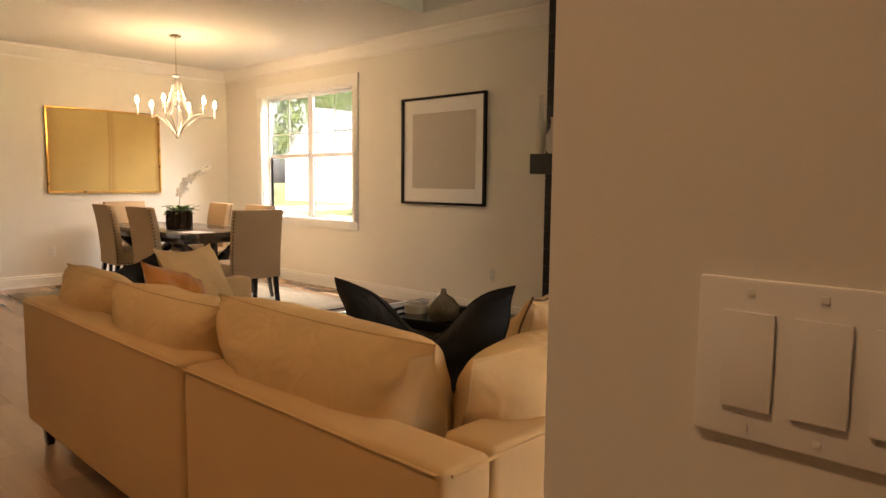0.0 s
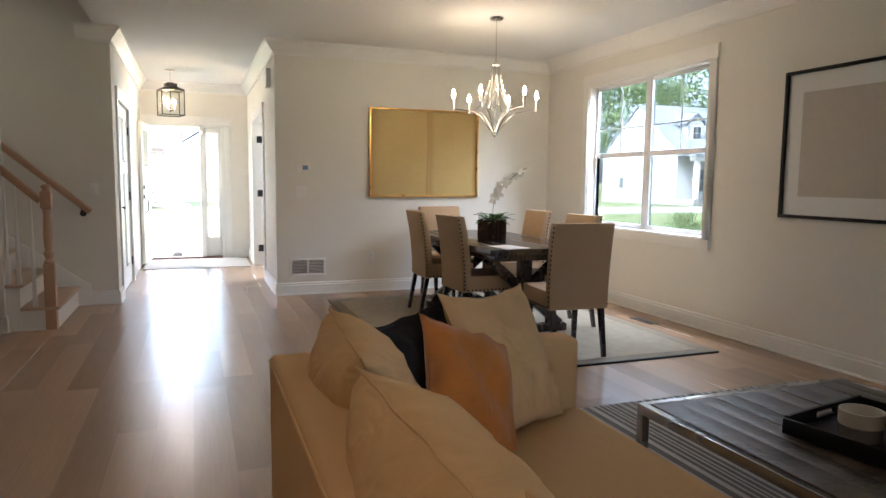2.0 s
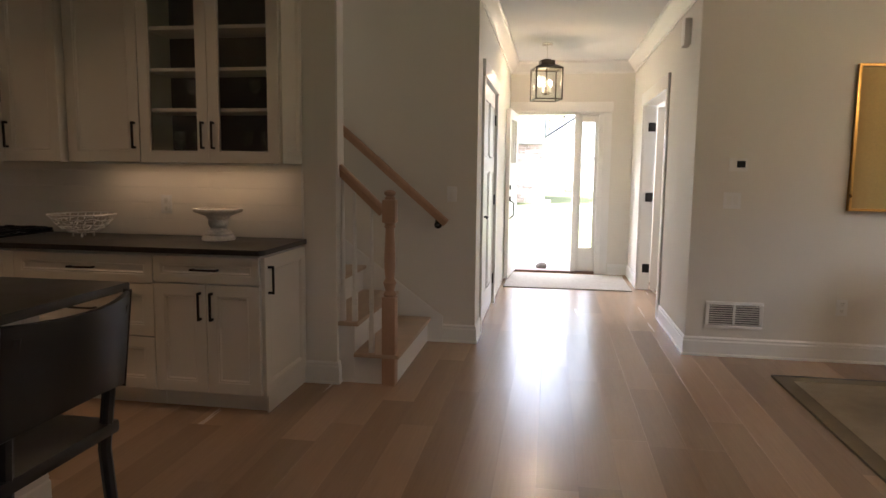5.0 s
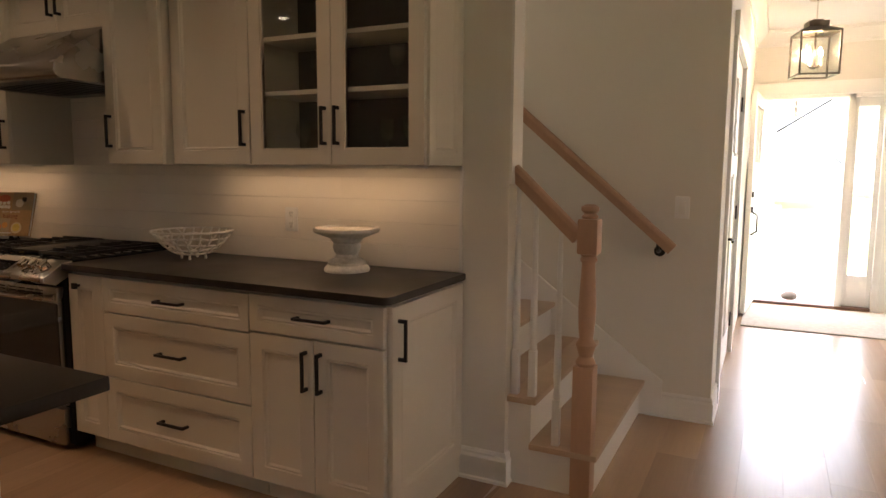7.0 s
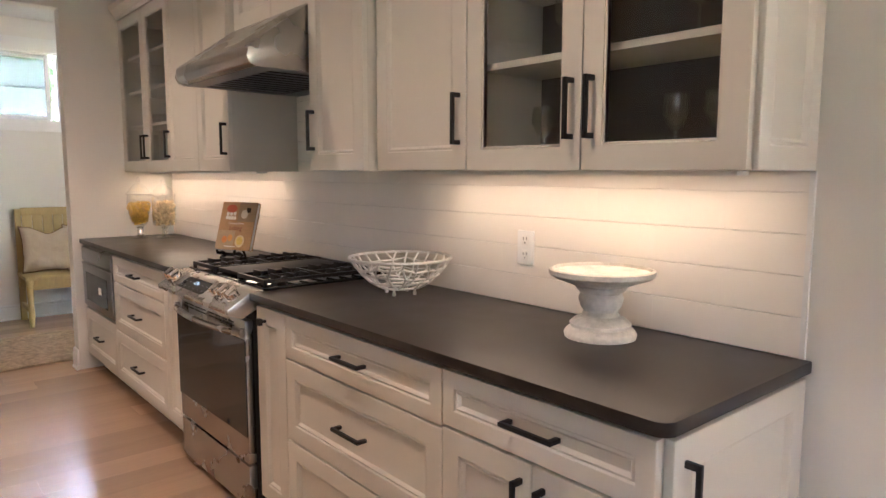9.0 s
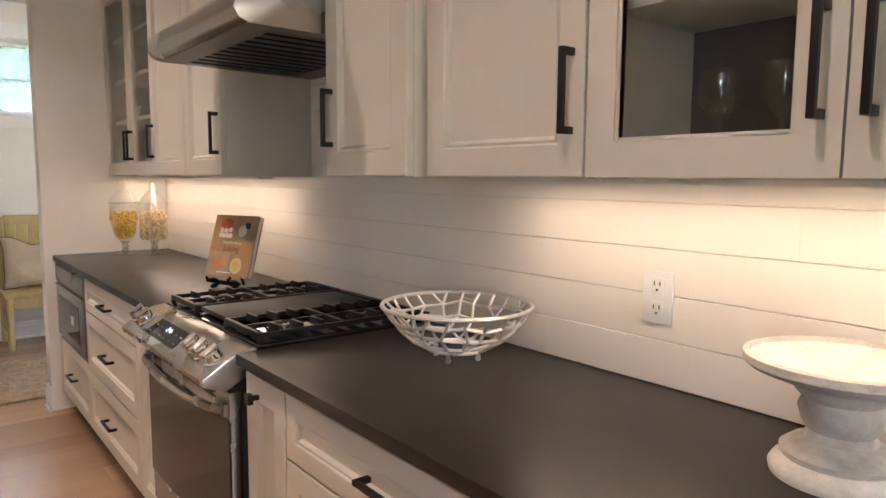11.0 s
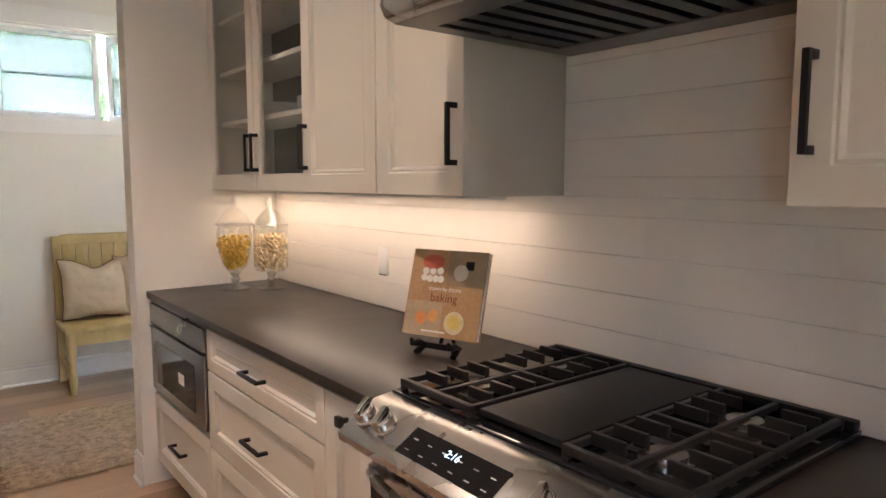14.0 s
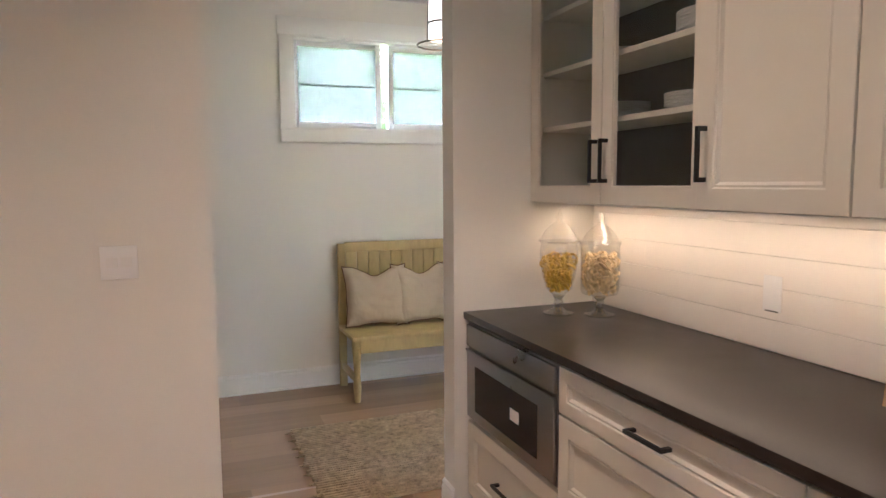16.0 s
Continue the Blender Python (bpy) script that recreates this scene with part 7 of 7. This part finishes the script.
house_window(h, pose(-37.49, 33.0, 0.7, 0, 0, 90), 1.6, 1.5)
part("door", bx(-37.5, -37.42, 35.0, 35.95, 0.25, 2.3), TRIM, h)
house_window(h, pose(-37.49, 37.6, 0.7, 0, 0, 90), 1.2, 1.5)
house_window(h, pose(-43.5, 30.79, 0.8), 0.6, 0.9)
# stone-fronted garage across the street and a white house behind it
g = thing("stone_garage", pose(0, 0, 0), "stone-faced garage wing with a grey shingled roof", "house")
GX, GY0, GY1 = -37.0, -9.0, 0.35
part("wall", gable_wall(GX - 9, GX, GY0, GY1, 2.75, 4.9, "y"), SIDING, g)
part("roof", gable_roof(GX - 9, GX, GY0, GY1, 2.7, 5.2, "y", 0.5), SHINGLE, g)
part("roof_gable", gable_wall(GX - 6, GX - 1.5, -7.0, -1.4, 4.6, 6.6, "x", 2.7), SIDING, g)
part("upper_roof", gable_roof(GX - 6, GX - 1.4, -7.0, -1.4, 4.6, 6.6, "x", 0.3), SHINGLE, g)
# no real opening: a flat dark panel paints the shade inside the garage
part("garage_opening", bx(GX - 0.02, GX + 0.012, -4.6, -1.55, -0.17, 1.95), mat("garage_shade", (0.04, 0.04, 0.045), 0.9), g, "flat dark panel for the shaded inside of the open garage")
part("trim", bx(GX, GX + 0.06, -1.55, -1.40, -0.17, 2.05, bx(GX, GX + 0.06, -4.6, -1.40, 1.95, 2.12)), TRIM, g)
rng_s = random.Random(12)
stones = {}
z = -0.17
while z < 2.6:
    hh = rng_s.choice((0.13, 0.18, 0.24))
    y = -1.36
    while y < GY1 + 0.05:
        ww = rng_s.choice((0.25, 0.38, 0.52))
        if (ww, hh) not in stones:
            bm = bx(0, 0.07, 0.01, ww - 0.01, 0.01, hh - 0.01)
            me = bpy.data.meshes.new("stone")
            bm.to_mesh(me)
            bm.free()
            me.materials.append(STONE)
            stones[(ww, hh)] = me
        ob = new("stone", stones[(ww, hh)])
        ob.parent = g
        ob.location = (GX + rng_s.uniform(0, 0.03), y, z)
        y += ww
    z += hh
w = thing("white_house", pose(0, 0, 0), "large white gabled house far across the lawns", "house")
part("wall", gable_wall(-72, -62, 0.2, 10.5, 4.2, 7.6, "x"), SIDING, w)
part("roof", gable_roof(-72, -62, 0.2, 10.5, 4.1, 7.7, "x", 0.4), SHINGLE, w)
house_window(w, pose(-61.99, 8.4, 1.6, 0, 0, 90), 1.4, 1.0)
s = thing("garden_shed", pose(-58, 4.0, -0.18), "small pale garden shed by the lawn", "shed")
part("wall", gable_wall(-0.8, 0.8, -0.8, 0.8, 1.9, 2.5, "x", 0), SIDING, s)
part("roof", gable_roof(-0.8, 0.8, -0.8, 0.8, 1.9, 2.6, "x", 0.15), SHINGLE, s)
# red car on the drive
c = thing("car", pose(-35.6, -2.0, -0.165, 0, 0, 8), "dark red car parked on the driveway", "car")
RED = mat("red_car_paint", (0.35, 0.03, 0.03), 0.25, coat=0.6, var=0.05)
bm = bmesh.new()
prof = [(-2.1, 0.35), (-2.15, 0.75), (-1.9, 0.95), (-1.5, 1.02), (-0.9, 1.42), (0.6, 1.45), (1.2, 1.05), (1.95, 0.9), (2.1, 0.6), (2.05, 0.3)]
ends = [[bm.verts.new((x, y * (0.86 if z > 1.1 else 1), z)) for x, z in prof] for y in (-0.85, 0.85)]
for k in range(len(prof)):
    j = (k + 1) % len(prof)
    bm.faces.new((ends[0][k], ends[0][j], ends[1][j], ends[1][k]))
bm.faces.new(ends[0][::-1]), bm.faces.new(ends[1])
body = part("body", bm, RED, c, bevel=0.05)
part("rear_window", bx(1.0, 1.05, -0.6, 0.6, 1.08, 1.3, None, Matrix.Translation((-0.06, 0, 0))), DARK_WIN, body)
for sy in (-1, 1):
    part("side_window", bx(-0.9, 0.6, sy * 0.80 - 0.02, sy * 0.80 + 0.02, 1.05, 1.35), DARK_WIN, body)
    part("tail_light", bx(2.04, 2.12, sy * 0.7 - 0.12, sy * 0.7 + 0.12, 0.7, 0.85), RED, body)
    for x in (-1.35, 1.3):
        m = Matrix.Translation((x, sy * 0.76, 0.32)) @ Matrix.Rotation(radians(90), 4, "X")
        wh = part("wheel", lathe([(0.2, -0.1), (0.32, -0.1), (0.32, 0.1), (0.2, 0.1)], 20, None, m), BLACK_PAINT, c)
        part("rim", cyl(0.2, 0.2, -0.11, 0.11, None, m), STEEL, wh)

# trees and shrubs
FOLIAGE = mat("tree_leaves", (0.18, 0.24, 0.10), 0.7, var=0.3, scale=2, island=0.45, bump=0)
leaf_nodes, leaf_link = FOLIAGE.node_tree.nodes, FOLIAGE.node_tree.links.new
see_through, leaf_mix = leaf_nodes.new("ShaderNodeBsdfTranslucent"), leaf_nodes.new("ShaderNodeMixShader")
see_through.inputs[0].default_value = (0.27, 0.34, 0.17, 1)
leaf_mix.inputs[0].default_value = 0.42
leaf_link(leaf_nodes["Principled BSDF"].outputs[0], leaf_mix.inputs[1]), leaf_link(see_through.outputs[0], leaf_mix.inputs[2])
leaf_link(leaf_mix.outputs[0], leaf_nodes["Material Output"].inputs[0])
BARK = mat("bark", (0.10, 0.075, 0.055), 0.9, var=0.3, scale=6, fine=30, bump=0.8, depth=0.02)


def crown_mesh(seed, height, width, count, leaf):
    r = random.Random(seed)
    vs, fs = [], []
    clumps = [(r.uniform(-1, 1), r.uniform(-1, 1), r.uniform(0.25, 1)) for _ in range(26)]
    for k in range(count):
        cx, cy, cz = r.choice(clumps)
        taper = 1.05 - 0.75 * abs(cz - 0.45)
        p = Vector((cx * width * taper * 0.5, cy * width * taper * 0.5, cz * height)) + Vector((r.gauss(0, 0.11), r.gauss(0, 0.11), r.gauss(0, 0.07))) * width
        e = Euler((r.uniform(0, 6.28), r.uniform(0, 6.28), r.uniform(0, 6.28))).to_matrix()
        s = leaf * r.uniform(0.6, 1.3)
        i = len(vs)
        vs += [p + e @ Vector(q) * s for q in ((-0.5, 0, 0), (0, -0.28, 0.05), (0.6, 0, 0), (0, 0.28, 0.05))]
        fs.append((i, i + 1, i + 2, i + 3))
    me = bpy.data.meshes.new("crown")
    me.from_pydata([tuple(v) for v in vs], [], fs)
    me.materials.append(FOLIAGE)
    return me


def tree(m, seed, height, width, label="tall leafy green tree at the edge of the lawns"):
    t = thing("tree", m, label, "tree", "trees round the lawns")
    pts = [(0, 0, 0), (0.05, 0.1, height * 0.3), (-0.05, 0, height * 0.6), (0, 0.05, height * 0.92)]
    bm = tube(pts, [0.028 * height * 0.6, 0.02 * height * 0.6, 0.012 * height * 0.6, 0.03], n=8)
    r = random.Random(seed)
    for k in range(7):
        a, z = r.uniform(0, 6.28), height * r.uniform(0.3, 0.75)
        d = Vector((math.cos(a), math.sin(a), 0.7)) * width * 0.35
        tube([(0, 0, z), Vector((0, 0, z)) + d * 0.5, Vector((0, 0, z)) + d], [0.09, 0.06, 0.02], bm, 6)
    part("trunk", bm, BARK, t, smooth=True)
    cr = new("crown", crown_mesh(seed, height, width, 5200, 0.27 * (width / 6) ** 0.5))
    cr.parent = t
    return t


first = tree(pose(-60, 48, -0.18), 1, 13, 7)
second = tree(pose(-52, 56, -0.18), 2, 16, 8)
rt = random.Random(21)
for x, y in ((-66, 42), (-58, 60), (-46, 62), (-40, 58), (-70, 52), (-64, 60), (-33, 63), (-50, 50), (-56, 66), (-44, 70), (-68, 64), (-74, 36), (-80, -12), (-84, 2), (-82, -5), (-88, 14), (-80, 20)):
    copy_thing(rt.choice((first, second)), pose(x, y, -0.18, 0, 0, rt.uniform(0, 360)) @ Matrix.Scale(1.55 if y > 30 else 1.0, 4))
for x, y in ((-9.5, -29), (-13.5, -30), (-6.5, -31), (-17, -29), (-3, -29), (-11, -38), (-7.5, -40), (-15, -41), (1, -36), (-20, -40), (4, -42), (-4, -44), (-2, -33), (-8, -34), (-12, -35), (-18, -33), (-5, -31), (-22, -30)):
    copy_thing(rt.choice((first, second)), pose(x, y, -2.5, 0, 0, rt.uniform(0, 360)))
bush = thing("shrub", pose(-17.5, 14.6, -0.18) @ Matrix.Scale(0.62, 4), "small round green shrub on the lawn", "shrub", "shrubs on the lawns")
cr = new("crown", crown_mesh(5, 0.9, 1.1, 1500, 0.10))
cr.parent = bush
part("stems", tube([(0, 0, 0), (0.02, 0, 0.5)], [0.03, 0.01], n=6), BARK, bush)
PINK = mat("pink_blossom", (0.55, 0.06, 0.10), 0.7, var=0.3, scale=4, island=0.4, bump=0)
pink = thing("flowering_shrub", pose(-35.1, 33.0, -0.18) @ Matrix.Scale(0.7, 4), "pink flowering shrub before the porch", "shrub", "flowering shrubs before the porch")
cr = new("crown", crown_mesh(9, 0.9, 1.1, 1500, 0.10))
cr.data.materials[0] = PINK
cr.parent = pink
part("stems", tube([(0, 0, 0), (0.02, 0, 0.5)], [0.03, 0.01], n=6), BARK, pink)
for y in (35.1, 37.4):
    copy_thing(pink, pose(-35.1, y, -0.18, 0, 0, 90) @ Matrix.Scale(0.7, 4))
for x, y in ((-35.2, 32.0), (-35.2, 34.0), (-35.2, 36.2), (-35.2, 38.5), (-52, 2.2), (-52, 5.4), (-52.0, 6.6)):
    copy_thing(bush, pose(x, y, -0.18, 0, 0, rt.uniform(0, 360)))


# ---- wall tiles ----
kw = bpy.data.objects["wall_kitchen"]
part("grout_bed", bx(XB, XB + 0.004, -5.123, -0.69, 0.9145, 1.3715), GROUT, kw)
part("grout_bed", bx(XB, XB + 0.004, -3.194, -2.414, 1.372, 1.755), GROUT, kw)
part("edge_trim", bx(XB, XB + 0.010, -0.6895, -0.677, 0.9145, 1.3715), TRIM, kw, "white tile edge strip")
tiles = {}


def tile_mesh(w, h):
    key = (round(w, 4), round(h, 4))
    if key not in tiles:
        bm = bx(XB + 0.004, XB + 0.0085, 0.0001, w - 0.0001, 0.0008, h - 0.0008)
        face = max(bm.faces, key=lambda f: f.calc_center_median().x)
        bmesh.ops.bevel(bm, geom=[e for e in face.edges if abs(e.verts[0].co.z - e.verts[1].co.z) < 1e-4], offset=0.0012, segments=1, affect="EDGES")
        me = bpy.data.meshes.new("tile")
        bm.to_mesh(me)
        bm.free()
        me.materials.append(TILE)
        tiles[key] = me
    return tiles[key]


TW, TH = 0.4064, 0.1016
for row in range(9):
    z0 = 0.9145 + TH * row
    z1 = min(z0 + TH, 1.3715 if row < 5 else 1.754)
    spans = [(-5.123, -0.69, 0.9145, 1.3715)] if row < 4 else [(-5.123, -0.69, 0, 1.3715), (-3.194, -2.414, 1.3715, 1.754)] if row == 4 else [(-3.194, -2.414, 0, 1.754)]
    for y0, y1, lo, hi in spans:
        za, zb = max(z0, lo), min(z0 + TH, hi)
        if zb - za < 0.004:
            continue
        y = -0.69 + (TW / 2 if row % 2 else 0) - TW * 13
        while y < y1:
            a, b = max(y, y0), min(y + TW, y1)
            if b - a > 0.01:
                ob = new("tile", tile_mesh(b - a, zb - za))
                ob.parent = kw
                ob.location = (0, a, za)
            y += TW


# ---- oak floor planks ----
rng = random.Random(4)
PLANK = 0.182
LENGTHS = (0.9, 1.25, 1.5, 1.85, 2.1)


def plank_mesh(length):
    bm = bx(0.0001, length - 0.0001, 0.0001, PLANK - 0.0001, -0.015, 0.0)
    top = [e for e in bm.edges if all(v.co.z > -0.001 for v in e.verts)]
    bmesh.ops.bevel(bm, geom=top, offset=0.0005, segments=1, affect="EDGES")
    me = bpy.data.meshes.new("plank")
    bm.to_mesh(me)
    bm.free()
    me.materials.append(OAK)
    return me


plank_kinds = {length: plank_mesh(length) for length in LENGTHS}
floor_ob = bpy.data.objects["floor"]
rest_v, rest_f, made_planks = [], [], 0
row_y = YM - 0.1
while row_y < YN + 0.1:
    x = XD - 0.15 - rng.uniform(0, 0.0)
    while x < XE:
        length = rng.choice(LENGTHS)
        near = -9.6 < x + length / 2 < -2.2 and -0.6 < row_y < 3.0
        near = near or (-7.2 < x + length / 2 < -5.6 and -5.4 < row_y < -0.6)
        if near and made_planks < 300:
            ob = new("plank", plank_kinds[length])
            ob.parent = floor_ob
            ob.location = (x, row_y, 0)
            made_planks += 1
        else:
            x1, y1 = x + length - 0.0003, row_y + PLANK - 0.0003
            k = len(rest_v)
            rest_v += [(x, row_y, -0.015), (x1, row_y, -0.015), (x1, y1, -0.015), (x, y1, -0.015), (x, row_y, 0), (x1, row_y, 0), (x1, y1, 0), (x, y1, 0)]
            rest_f += [(k + 4, k + 5, k + 6, k + 7), (k, k + 1, k + 5, k + 4), (k + 1, k + 2, k + 6, k + 5), (k + 2, k + 3, k + 7, k + 6), (k + 3, k, k + 4, k + 7)]
        x += length
    row_y += PLANK
me = bpy.data.meshes.new("planks")
me.from_pydata(rest_v, [], rest_f)
me.materials.append(OAK_FAR)
ob = tagged(new("planks", me), "light brown oak planks", kind="stuff")
ob.parent = floor_ob
